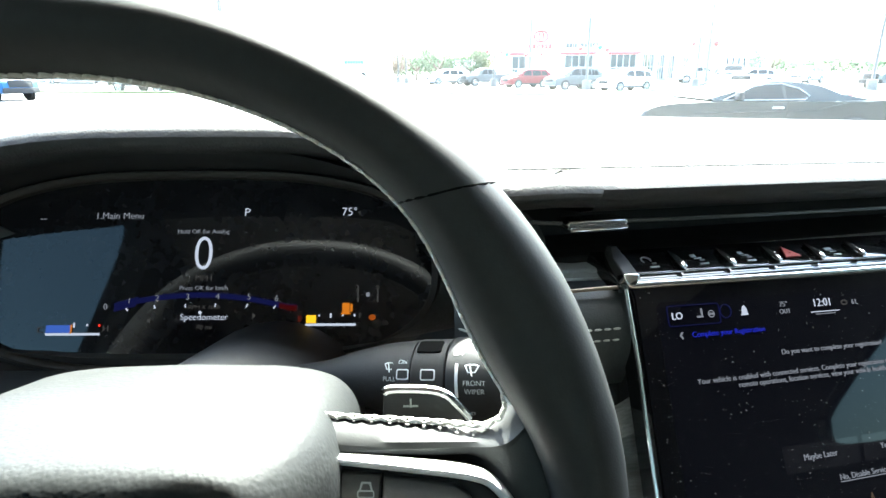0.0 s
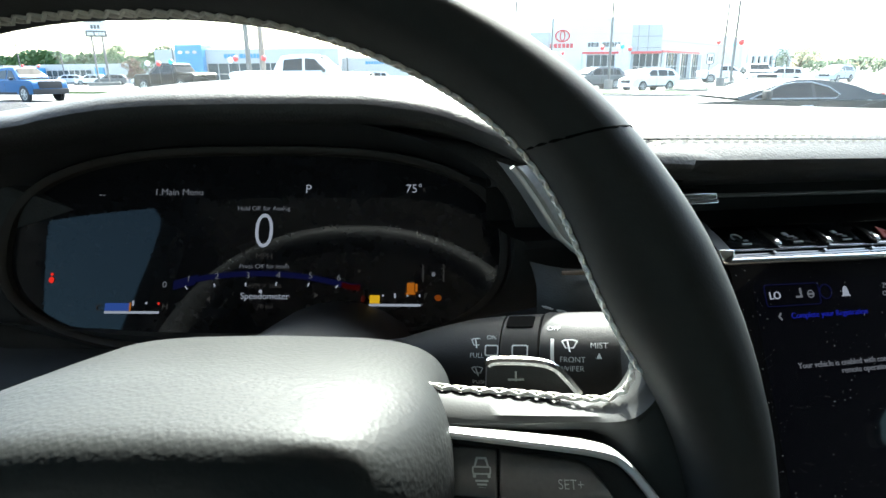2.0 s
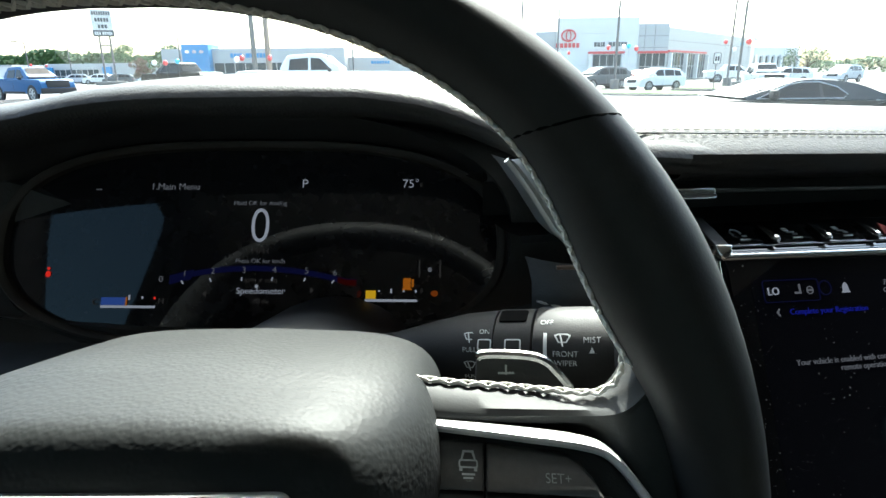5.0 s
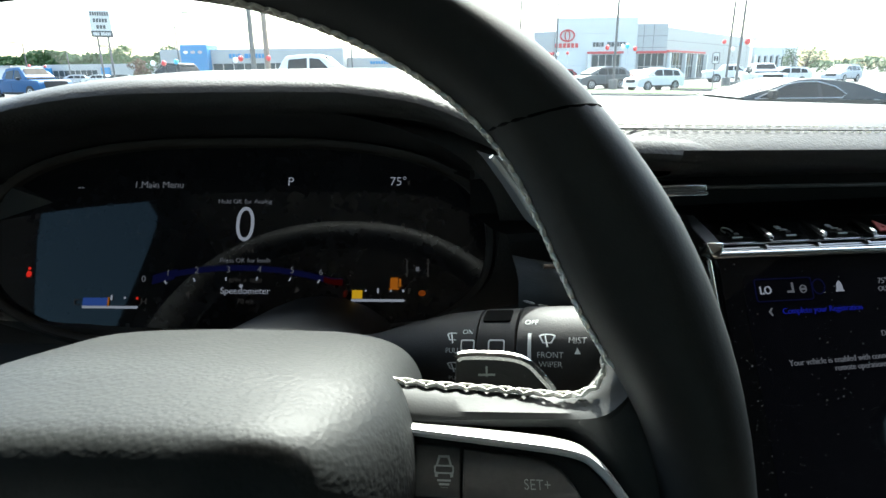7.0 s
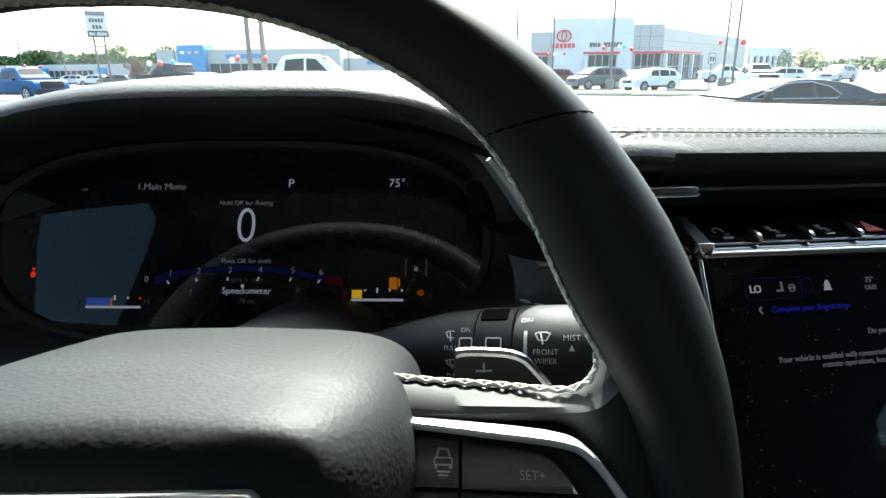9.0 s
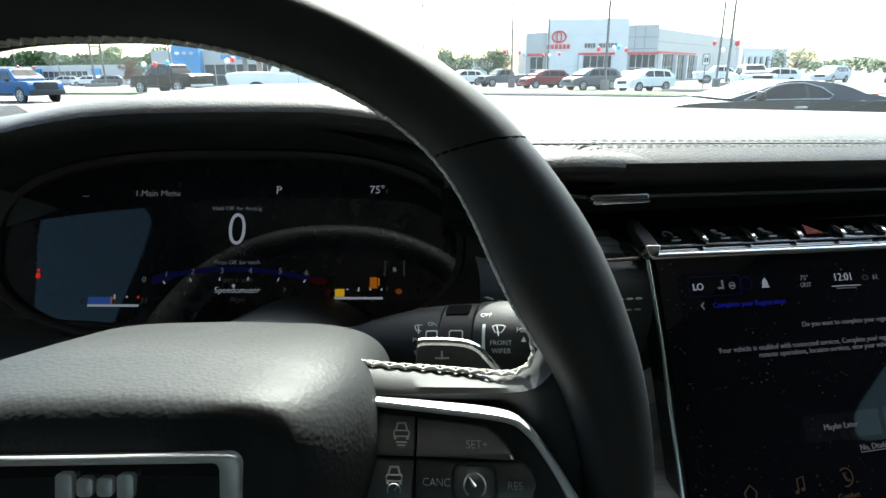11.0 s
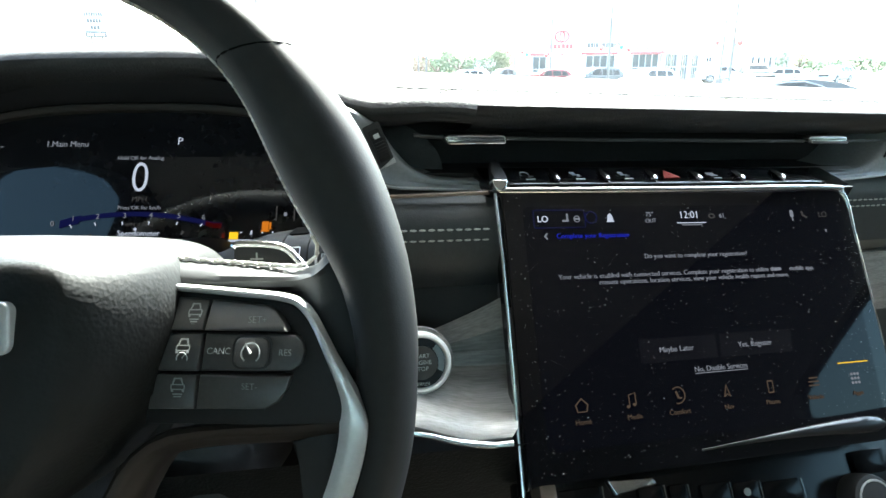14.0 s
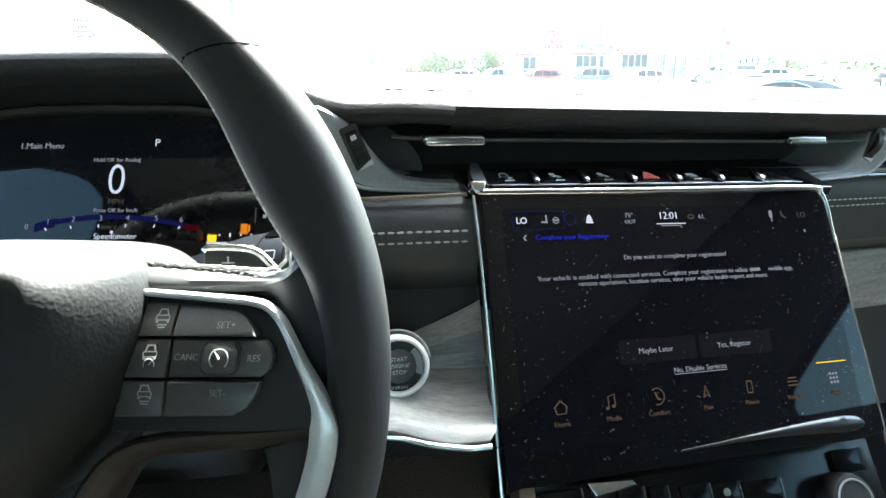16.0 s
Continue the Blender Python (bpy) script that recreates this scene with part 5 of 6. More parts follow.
    for a0, a1 in ((-25, 48), (130, 205)):
        poly = [(0.0140 * math.cos(radians(q)), 0.0140 * math.sin(radians(q))) for q in range(a0, a1 + 1, 6)] + [(0.0102 * math.cos(radians(q)), 0.0102 * math.sin(radians(q))) for q in range(a1, a0 - 1, -6)]
        part("arc_inlay", prism(poly, 0.0008, 0.0017), INLAY, b, "grey arc inlay")
    part("cap", loft([circle(0.0098, 0.0), circle(0.0098, 0.0018), circle(0.0090, 0.0024)], True, (True, True)), KEY_PLASTIC, b, "grey centre cap")
    for t, y in (("START", 0.0040), ("ENGINE", 0.0003), ("STOP", -0.0034)):
        letters("legend", t, 0.0034, (0, y), LEGEND, b, "", 0.0026)
    letters("legend", "ON/RUN", 0.0028, (-0.001, -0.0122), LEGEND, b, "", 0.0018)


driver_panel()


# ---- cabin shell, plain, to close the place ----
def wall_with_opening(opening, x, thick, lo, hi):
    """A side wall in the y-z plane at x, with a window opening through it."""
    cy = sum(p[0] for p in opening) / len(opening)
    cz = sum(p[1] for p in opening) / len(opening)
    inner = [(p.x, p.y) for p in spline(opening, 2, True)]
    outer = []
    for y, z in inner:
        dy, dz = y - cy, z - cz
        k = min(((hi[0] if dy > 0 else lo[0]) - cy) / dy if abs(dy) > 1e-6 else 1e9, ((hi[1] if dz > 0 else lo[1]) - cz) / dz if abs(dz) > 1e-6 else 1e9)
        outer.append((cy + dy * k, cz + dz * k))
    bm = ring_plate(outer, inner, -thick / 2, thick / 2)
    for v in bm.verts:
        v.co = Vector((x + v.co.z, v.co.x, v.co.y))
    return bm


def cabin():
    lining = material("grey_headliner", (0.32, 0.313, 0.30), 0.95, scale=60, bump=0.2, bump_scale=500)
    dark = material("dark_cabin_trim", (0.03, 0.03, 0.03), 0.8, scale=30, bump=0.2, bump_scale=500)
    # unseen panels take this tan to bounce warm fill onto the dash
    tan = material("tan_bounce_lining", (0.13, 0.112, 0.095), 0.9, scale=30, bump=0.3, bump_scale=400)
    c = thing("cabin_shell", "plain dark and tan cabin lining with side window openings", "car cabin", Matrix(), kind="structure")
    part("roof_lining", box(1.60, 2.10, 0.05, (0.27, -0.70, 1.645), 0.02), lining, c, "dark roof lining")
    # unseen openings, outlined to shape the bright reflections on the displays
    left = [(0.062, 1.290), (0.098, 1.340), (0.128, 1.392), (0.118, 1.430), (0.072, 1.492), (0.0, 1.552), (-0.05, 1.588), (-0.098, 1.608), (-0.125, 1.600), (-0.134, 1.55), (-0.135, 1.47), (-0.132, 1.38), (-0.12, 1.28), (-0.05, 1.245), (0.02, 1.250)]
    right = [(-0.140, 1.262), (-0.128, 1.290), (-0.100, 1.312), (0.074, 1.382), (0.26, 1.44), (0.34, 1.40), (0.36, 1.25), (0.30, 1.15), (0.1, 1.185), (-0.03, 1.222), (-0.10, 1.244)]
    part("door_wall", wall_with_opening(left, -0.48, 0.05, (-1.75, 0.90), (0.24, 1.66)), dark, c, "unseen dark left side, opening shaped for the cluster's reflection", smooth=False)
    part("door_wall", wall_with_opening(right, 1.02, 0.05, (-1.75, 0.90), (0.45, 1.66)), dark, c, "unseen dark right side, opening shaped for the screen's reflection", smooth=False)
    tint = bpy.data.materials.new("tinted_window_glass")
    tint.use_nodes = True
    nt = tint.node_tree
    clear = nt.nodes.new("ShaderNodeBsdfTransparent")
    clear.inputs[0].default_value = (0.44, 0.48, 0.465, 1)
    shine = nt.nodes.new("ShaderNodeBsdfGlossy")
    shine.inputs["Roughness"].default_value = 0.02
    mix = nt.nodes.new("ShaderNodeMixShader")
    mix.inputs[0].default_value = 0.05
    nt.links.new(clear.outputs[0], mix.inputs[1])
    nt.links.new(shine.outputs[0], mix.inputs[2])
    nt.links.new(mix.outputs[0], nt.nodes["Material Output"].inputs[0])
    for x, y, w in ((-0.48, 0.0, 0.5), (1.02, 0.1, 0.8)):
        part("side_window", box(0.005, w, 0.56, (x, y, 1.36)), tint, c, "tinted side window glass", smooth=False)
    glass = bpy.data.materials.new("clear_windscreen_glass")
    glass.use_nodes = True
    nt = glass.node_tree
    clear = nt.nodes.new("ShaderNodeBsdfTransparent")
    clear.inputs[0].default_value = (0.93, 0.97, 0.95, 1)
    shine = nt.nodes.new("ShaderNodeBsdfGlossy")
    shine.inputs["Roughness"].default_value = 0.03
    mix = nt.nodes.new("ShaderNodeMixShader")
    mix.inputs[0].default_value = 0.05
    # a thin, uneven film that scatters sunlight, standing in for the outside's veiling glare
    film = nt.nodes.new("ShaderNodeBsdfTranslucent")
    film.inputs[0].default_value = (0.85, 0.88, 0.86, 1)
    veil_noise = nt.nodes.new("ShaderNodeTexNoise")
    veil_noise.inputs["Scale"].default_value, veil_noise.inputs["Detail"].default_value = 5.0, 6.0
    amount = nt.nodes.new("ShaderNodeMapRange")
    amount.inputs["To Min"].default_value, amount.inputs["To Max"].default_value = 0.005, 0.012
    dusty = nt.nodes.new("ShaderNodeMixShader")
    nt.links.new(veil_noise.outputs["Fac"], amount.inputs["Value"])
    nt.links.new(amount.outputs[0], dusty.inputs[0])
    nt.links.new(clear.outputs[0], dusty.inputs[1])
    nt.links.new(film.outputs[0], dusty.inputs[2])
    nt.links.new(dusty.outputs[0], mix.inputs[1])
    nt.links.new(shine.outputs[0], mix.inputs[2])
    nt.links.new(mix.outputs[0], nt.nodes["Material Output"].inputs[0])
    rows = []
    for k in range(9):
        t = k / 8
        rows.append([Vector((0.27 + (0.86 - 0.10 * t) * q / 6, 1.14 - 0.78 * t - 0.12 * (q / 6) ** 2, 1.17 + 0.46 * t + 0.03 * math.sin(math.pi * t))) for q in range(-6, 7)])
    screen = part("windscreen", loft(rows, False), glass, c, "clear sloping windscreen glass")
    screen.visible_shadow = False
    for x in (-0.50, 1.04):
        part("door_panel", box(0.07, 1.70, 0.95, (x, -0.925, 0.70), 0.02), tan, c, "unseen tan side panel for warm bounce")
        part("front_door_panel", box(0.07, 1.24, 0.95, (x, 0.55, 0.70), 0.02), dark, c, "dark front side panel")
        part("rear_corner", box(0.06, 0.4, 0.8, (x, -1.58, 1.28), 0.02), dark, c, "dark rear corner")
    part("rear_wall", box(1.62, 0.06, 1.0, (0.27, -1.76, 0.65), 0.02), tan, c, "unseen tan rear wall for warm bounce")
    # unseen rear glass, left clearer than the sides to let in fill
    rear_clear = tint.copy()
    rear_clear.name = "clear_rear_glass"
    rear_clear.node_tree.nodes["Transparent BSDF"].inputs[0].default_value = (0.62, 0.65, 0.63, 1)
    part("rear_window", box(1.62, 0.005, 0.5, (0.27, -1.76, 1.39)), rear_clear, c, "unseen pale rear window glass, added for fill from behind", smooth=False)
    part("footwell", box(1.62, 3.0, 0.05, (0.27, -0.30, 0.22), 0.01), tan, c, "unseen tan floor for warm bounce")
    part("bulkhead", box(1.62, 0.06, 0.98, (0.27, 1.16, 0.70), 0.02), dark, c, "dark bulkhead under the windscreen")


cabin()


# ---- dash top beyond the hood ----
def dash_left():
    d = thing("dash_side", "black dash top beside the hood with a ribbed speaker grille", "dashboard", Matrix())
    part("top", loft([[(-0.46, y, z), (-0.36, y, z + 0.004), (-0.28, y, z), (-0.2, y, z - 0.03)] for y, z in ((0.33, 1.19), (0.34, 1.232), (0.37, 1.240), (0.55, 1.248), (0.8, 1.235), (1.1, 1.20))], False), DASH_SKIN, d, "grained black dash top")
    # black block below the ribs in place of a shaded gap
    part("grille_shade", prism([(-0.80, 0.97), (-0.46, 0.56), (-0.42, 0.60), (-0.76, 1.02)], 1.225, 1.240), GAP_SHADE, d, "black block standing in for shade under the speaker grille", smooth=False)
    bm = bmesh.new()
    for i in range(34):
        u = i / 33
        join(bm, moved(box(0.0045, 0.05, 0.012, (0, 0, 0), 0.0008, 1), Matrix.Translation((-0.77 + 0.32 * u, 0.97 - 0.38 * u, 1.246)) @ Matrix.Rotation(radians(-50), 4, 'Z')))
    part("grille", bm, BLACK_PLASTIC, d, "ribbed black speaker grille", smooth=False)


dash_left()


# ---- outside ----
GROUND = -0.28
asphalt = material("sun_bleached_asphalt", (0.066, 0.063, 0.058), 0.9, second=(0.046, 0.045, 0.041), scale=0.35, bump=0.3, bump_scale=60)
road_grey = material("pale_concrete_road", (0.105, 0.10, 0.09), 0.9, second=(0.08, 0.077, 0.07), scale=0.4, bump=0.25, bump_scale=50)
kerb_grey = material("kerb_concrete", (0.15, 0.143, 0.13), 0.9, second=(0.115, 0.11, 0.10), scale=1.5, bump=0.2, bump_scale=40)
grass_green = material("mown_grass", (0.050, 0.088, 0.012), 0.95, second=(0.034, 0.062, 0.009), scale=1.2, bump=0.8, bump_scale=30)
leaf_green = material("tree_leaves", (0.05, 0.10, 0.028), 0.75, second=(0.028, 0.06, 0.016), scale=0.9)
leaf_red = material("red_blossom_leaves", (0.16, 0.06, 0.05), 0.75, second=(0.05, 0.07, 0.02), scale=0.9)
bark = material("bark", (0.11, 0.085, 0.06), 0.9, scale=6, bump=0.5, bump_scale=40)
panel_white = material("white_metal_cladding", (0.62, 0.60, 0.56), 0.5, scale=0.6, wear=0.05)
panel_grey = material("silver_metal_cladding", (0.40, 0.39, 0.37), 0.45, scale=0.6, wear=0.06)
panel_blue = material("blue_metal_cladding", (0.05, 0.23, 0.44), 0.45, scale=0.6, wear=0.06)
panel_red = material("red_metal_band", (0.50, 0.05, 0.05), 0.45, scale=0.6, wear=0.06)
shop_glass = material("tinted_shop_glass", (0.03, 0.045, 0.05), 0.06, scale=0.8)
steel = material("painted_steel", (0.10, 0.095, 0.09), 0.5, scale=3)
timber = material("weathered_pole_timber", (0.24, 0.19, 0.15), 0.9, scale=3, stretch=(1, 1, 0.1))
tyre = material("tyre_rubber", (0.02, 0.02, 0.02), 0.8, scale=8)
alloy = material("wheel_alloy", (0.38, 0.39, 0.40), 0.35, metal=0.8, scale=6)
car_glass = material("car_window_glass", (0.012, 0.015, 0.016), 0.06, scale=2, spec=0.14)
lamp_clear = material("clear_lamp_lens", (0.65, 0.66, 0.66), 0.15, scale=4)
lamp_red = material("red_lamp_lens", (0.45, 0.02, 0.02), 0.2, scale=4)
balloon_mats = [material(n, c, 0.3, scale=3) for n, c in (("red_balloon", (0.60, 0.05, 0.05)), ("white_balloon", (0.8, 0.8, 0.8)), ("blue_balloon", (0.05, 0.40, 0.62)))]

gm = bmesh.new()
bmesh.ops.create_grid(gm, x_segments=24, y_segments=24, size=1500)
ground = part("ground", gm, asphalt)
ground.location = (0, 600, GROUND)
tagged(ground, "sun-bleached asphalt of the car lots", "ground", kind="structure")


def strip(name, pts, mat, height, label, category, kind="structure", bevel=0.0):
    ob = part(name, prism(pts, 0.0, height, bevel), mat, smooth=False)
    ob.location = (0, 0, GROUND)
    return tagged(ob, label, category, kind=kind)


strip("road", [(-160, 33.0), (160, 8.0), (160, 25.0), (-160, 52.0)], road_grey, 0.012, "pale concrete road crossing in front of the lots", "road")
strip("kerb", [(-3.0, 44.0), (13.0, 34.4), (13.8, 35.6), (14.4, 40.3), (-3.0, 51.4)], kerb_grey, 0.12, "concrete kerb round the grass strip", "kerb", bevel=0.03)
strip("grass_verge", [(-2.8, 44.3), (12.9, 34.8), (13.5, 35.8), (14.1, 40.0), (-2.8, 51.1)], grass_green, 0.16, "mown green grass verge beside the road", "grass")
strip("kerb", [(14.6, 44.5), (22.0, 40.5), (26.0, 44.5), (26.0, 50.0), (17.5, 49.0)], kerb_grey, 0.13, "concrete kerb round the grass island", "kerb", bevel=0.03)
strip("grass_island", [(15.0, 44.7), (21.9, 40.9), (25.6, 44.7), (25.6, 49.6), (17.7, 48.6)], grass_green, 0.17, "mown green grass island in the lot", "grass")
strip("grass_verge", [(-60, 60.0), (-17.0, 46.0), (-17.0, 48.0), (-60, 64.0)], grass_green, 0.14, "mown green grass verge beside the road", "grass")


# ---- vehicles ----
def vehicle(name, label, kind, paint, at, heading, scale=1.0, plate=True):
    """A parked car, facing +x in its own frame, standing on the ground at (x, y)."""
    m = Matrix.Translation((at[0], at[1], GROUND)) @ Matrix.Rotation(radians(heading), 4, 'Z') @ Matrix.Scale(scale, 4)
    car = thing(name, label, "pickup truck" if kind == "pickup" else "car", m, group="parked cars")
    if kind == "suv":
        W, H, wheels, R = 1.9, 1.73, (1.42, -1.40), 0.36
        body = [(-2.36, 0.42), (-2.42, 0.70), (-2.38, 1.02), (-2.20, 1.08), (1.05, 1.10), (1.9, 1.03), (2.25, 0.92), (2.40, 0.72), (2.38, 0.40), (2.1, 0.30), (-2.1, 0.32)]
        cab = [(-2.24, 1.06), (-2.02, 1.52), (-1.80, 1.68), (-0.4, 1.73), (0.30, 1.70), (0.62, 1.62), (1.38, 1.08)]
        panes = [[(-1.98, 1.13), (-1.82, 1.50), (-1.30, 1.58), (-1.26, 1.13)], [(-1.18, 1.13), (-1.20, 1.58), (-0.26, 1.62), (-0.22, 1.13)], [(-0.12, 1.13), (-0.15, 1.62), (0.42, 1.58), (0.98, 1.15)]]
    elif kind == "pickup":
        W, H, wheels, R = 2.0, 1.95, (1.85, -1.75), 0.43
        body = [(-2.86, 0.55), (-2.90, 0.85), (-2.88, 1.28), (-0.95, 1.28), (-0.93, 1.20), (1.15, 1.24), (2.45, 1.22), (2.72, 1.12), (2.84, 0.85), (2.80, 0.48), (2.4, 0.42), (-2.5, 0.45)]
        cab = [(-1.02, 1.18), (-0.92, 1.78), (-0.70, 1.90), (0.30, 1.94), (0.66, 1.86), (1.36, 1.20)]
        panes = [[(-0.80, 1.30), (-0.74, 1.74), (0.02, 1.80), (0.02, 1.30)], [(0.12, 1.30), (0.12, 1.80), (0.52, 1.76), (1.00, 1.30)]]
    else:
        W, H, wheels, R = 1.92, 1.42, (1.50, -1.45), 0.36
        body = [(-2.46, 0.40), (-2.52, 0.72), (-2.48, 0.98), (-2.2, 1.03), (-1.2, 1.01), (0.9, 1.02), (2.0, 0.99), (2.40, 0.86), (2.50, 0.60), (2.45, 0.34), (2.1, 0.22), (-2.1, 0.26)]
        cab = [(-1.62, 1.00), (-1.22, 1.12), (-0.75, 1.29), (-0.15, 1.365), (0.28, 1.345), (0.70, 1.21), (1.16, 1.0)]
        panes = [[(-0.56, 1.10), (-0.40, 1.21), (-0.16, 1.285), (-0.20, 1.05), (-0.50, 1.06)], [(-0.13, 1.05), (-0.09, 1.295), (0.20, 1.285), (0.40, 1.25), (0.88, 1.06)]]

    def slab(profile, half, tuck=0.0, base=1.0, bevel=0.06):
        pts = [(p.x, p.y) for p in spline(profile, 3, True)]
        bm = bmesh.new()
        rows = []
        for k, inset in ((-1.0, 0.05), (-0.97, 0.012), (-0.9, 0.0), (0.9, 0.0), (0.97, 0.012), (1.0, 0.05)):
            cx = sum(p[0] for p in pts) / len(pts)
            cz = sum(p[1] for p in pts) / len(pts)
            rows.append([Vector((cx + (x - cx) * (1 - inset * 0.4), k * (half - tuck * max(0, z - base)), cz + (z - cz) * (1 - inset))) for x, z in pts])
        return loft(rows, True, (True, True))
    shell = part("body", slab(body, W / 2), paint, car)
    part("cabin", slab(cab, W / 2 - 0.06, 0.32, 1.05), paint, car)
    side = lambda z, extra: (W / 2 - 0.06 - 0.32 * max(0, z - 1.05)) + extra
    for s in (-1, 1):
        for poly in panes:
            bm = bmesh.new()
            o = [bm.verts.new((x, s * side(z, 0.012), z)) for x, z in poly]
            i = [bm.verts.new((x, s * side(z, -0.02), z)) for x, z in poly]
            bm.faces.new(o)
            bm.faces.new(i[::-1])
            for a in range(len(poly)):
                b = (a + 1) % len(poly)
                bm.faces.new((o[a], o[b], i[b], i[a]))
            part("side_window", bm, car_glass, car, smooth=False)
        part("mirror", box(0.12, 0.20, 0.16, (cab[-1][0] - 0.42, s * (W / 2 + 0.07), body[4][1] + 0.10), 0.04), paint if kind == "suv" else tyre, car)
        part("headlamp", box(0.12, 0.34, 0.16, (body[-4][0] - 0.11, s * (W / 2 - 0.24), body[-4][1] * 0.98), 0.03), lamp_clear, car)
        part("tail_lamp", box(0.10, 0.20, 0.30, (body[1][0] + 0.05, s * (W / 2 - 0.12), body[1][1] + 0.18), 0.03), lamp_red, car)
        part("door_seam", box(0.014, 0.01, 0.62, (cab[-1][0] - 1.36, s * (W / 2 + 0.002), 0.72)), tyre, car, smooth=False)
        part("sill", box(2.3, 0.05, 0.14, (0, s * (W / 2 - 0.01), body[-1][1] + 0.03), 0.02), tyre, car)
        for x in wheels:
            ring = lambda r, y: [(x + r * math.cos(2 * math.pi * k / 28), y, R + r * math.sin(2 * math.pi * k / 28)) for k in range(28)]
            y0, y1 = s * (W / 2 - 0.20), s * (W / 2 + 0.015)
            part("wheel_arch", loft([ring(R * 1.16, s * (W / 2 - 0.1)), ring(R * 1.16, s * (W / 2 + 0.006))], True, (True, True)), tyre, car, smooth=False)
            wh = part("wheel", loft([ring(R * 0.94, y0), ring(R, y0 + s * 0.03), ring(R, y1 - s * 0.02), ring(R * 0.95, y1 + s * 0.006), ring(R * 0.72, y1 + s * 0.008), ring(R * 0.70, y1 - s * 0.02)], True, (True, True)), tyre, car)
            bm = bmesh.new()
            for k in range(6):
                a = 2 * math.pi * k / 6
                join(bm, moved(box(R * 0.62, 0.03, R * 0.17, (R * 0.34, 0, 0), 0.008), Matrix.Translation((x, y1 - s * 0.004, R)) @ Matrix.Rotation(a, 4, 'Y')))
            join(bm, loft([ring(R * 0.72, y1 - s * 0.012), ring(R * 0.72, y1 + s * 0.010), ring(R * 0.63, y1 + s * 0.010), ring(R * 0.63, y1 - s * 0.012)]))
            part("rim", bm, alloy, wh)
    # windscreen and rear window lie on the cabin's slopes
    def slope_pane(nm, p, q, inner):
        (x0, z0), (x1, z1) = p, q
        bm = bmesh.new()
        v = []
        for x, z in (p, q):
            for s in (-1, 1):
                v.append(bm.verts.new((x, s * (side(z, -0.10)), z)))
        bm.faces.new((v[0], v[1], v[3], v[2]))
        g = bmesh.ops.extrude_face_region(bm, geom=bm.faces[:])
        for e in g["geom"]:
            if isinstance(e, bmesh.types.BMVert):
                e.co += inner
        part(nm, bm, car_glass, car, smooth=False)
    f0, f1 = cab[-1], cab[-2]
    slope_pane("windscreen", (f0[0] - 0.02, f0[1] + 0.06), (f1[0] + 0.09, f1[1] - 0.03), Vector((0.02, 0, 0.025)) if kind == "coupe" else Vector((0.05, 0, 0.05)))
    r0, r1 = cab[0], cab[1]
    slope_pane("rear_window", (r0[0] + 0.02, r0[1] + 0.12), (r1[0] + 0.0, r1[1] - 0.03), Vector((-0.05, 0, 0.02)))
    fx = max(p[0] for p in body)
    tall = kind == "pickup"
    part("grille", box(0.10, W * (0.66 if tall else 0.56), 0.42 if tall else 0.26, (fx - 0.03, 0, 0.96 if tall else 0.74 if kind != "coupe" else 0.58), 0.03), tyre, car)
    part("bumper", box(0.22 if tall else 0.16, W * (1.0 if tall else 0.94), 0.32 if tall else 0.20, (fx - 0.05, 0, 0.58 if tall else 0.48), 0.05), paint if kind != "pickup" else tyre, car)
    part("rear_bumper", box(0.16, W * 0.94, 0.20, (body[1][0] + 0.04, 0, 0.52), 0.05), paint if kind != "pickup" else alloy, car)
    if kind == "pickup":
        part("bed_opening", box(1.80, W - 0.28, 0.03, (-1.93, 0, 1.275)), tyre, car, smooth=False)
        part("tailgate_seam", box(0.02, W - 0.3, 0.02, (-2.89, 0, 1.18)), tyre, car, smooth=False)
    if kind == "coupe":
        for s in (-1, 1):
            rail = [(0.98, 1.035), (0.42, 1.275), (0.20, 1.312), (-0.10, 1.318), (-0.40, 1.235), (-0.60, 1.10), (-0.52, 1.040), (0.98, 1.035)]
            part("window_trim", tube([(x, s * side(z, 0.016), z) for x, z in rail], 0.011, 6), alloy, car, "bright window surround")
            part("door_handle", box(0.22, 0.03, 0.04, (-0.02, s * (W / 2 + 0.008), 0.90), 0.012), alloy, car)
            part("fuel_cap", moved(prism(oval(0.17, 0.17, 20), 0, 0.02, 0.004), Matrix.Translation((-1.10, s * (W / 2 - 0.005), 0.93)) @ Matrix.Rotation(radians(90 * s), 4, 'X')), alloy, car, "round bright fuel cap")
            part("body_crease", tube([(2.2, s * (W / 2 - 0.02), 0.80), (0.8, s * (W / 2 + 0.004), 0.82), (-0.7, s * (W / 2 + 0.006), 0.84), (-1.3, s * (W / 2 + 0.004), 0.98), (-2.2, s * (W / 2 - 0.02), 0.98)], 0.012, 6), paint, car)
    if kind == "suv":
        for s in (-1, 1):
            part("roof_rail", tube([(-1.7, s * 0.62, 1.70), (-1.6, s * 0.62, 1.77), (0.0, s * 0.62, 1.79), (0.2, s * 0.62, 1.72)], 0.02, 6), alloy, car)
    return car


def paint(name, c, rough=0.45):
    return material(name, c, rough, scale=2, wear=0.06, coat=0.05, spec=0.16)


WHITE, SILVER, GREYP, DARK = paint("white_car_paint", (0.66, 0.645, 0.61)), paint("silver_car_paint", (0.45, 0.46, 0.47)), paint("grey_car_paint", (0.09, 0.10, 0.105)), paint("dark_car_paint", (0.006, 0.0075, 0.008), 0.22)
RED, BLUE = paint("red_car_paint", (0.16, 0.022, 0.028)), paint("blue_car_paint", (0.02, 0.075, 0.17))
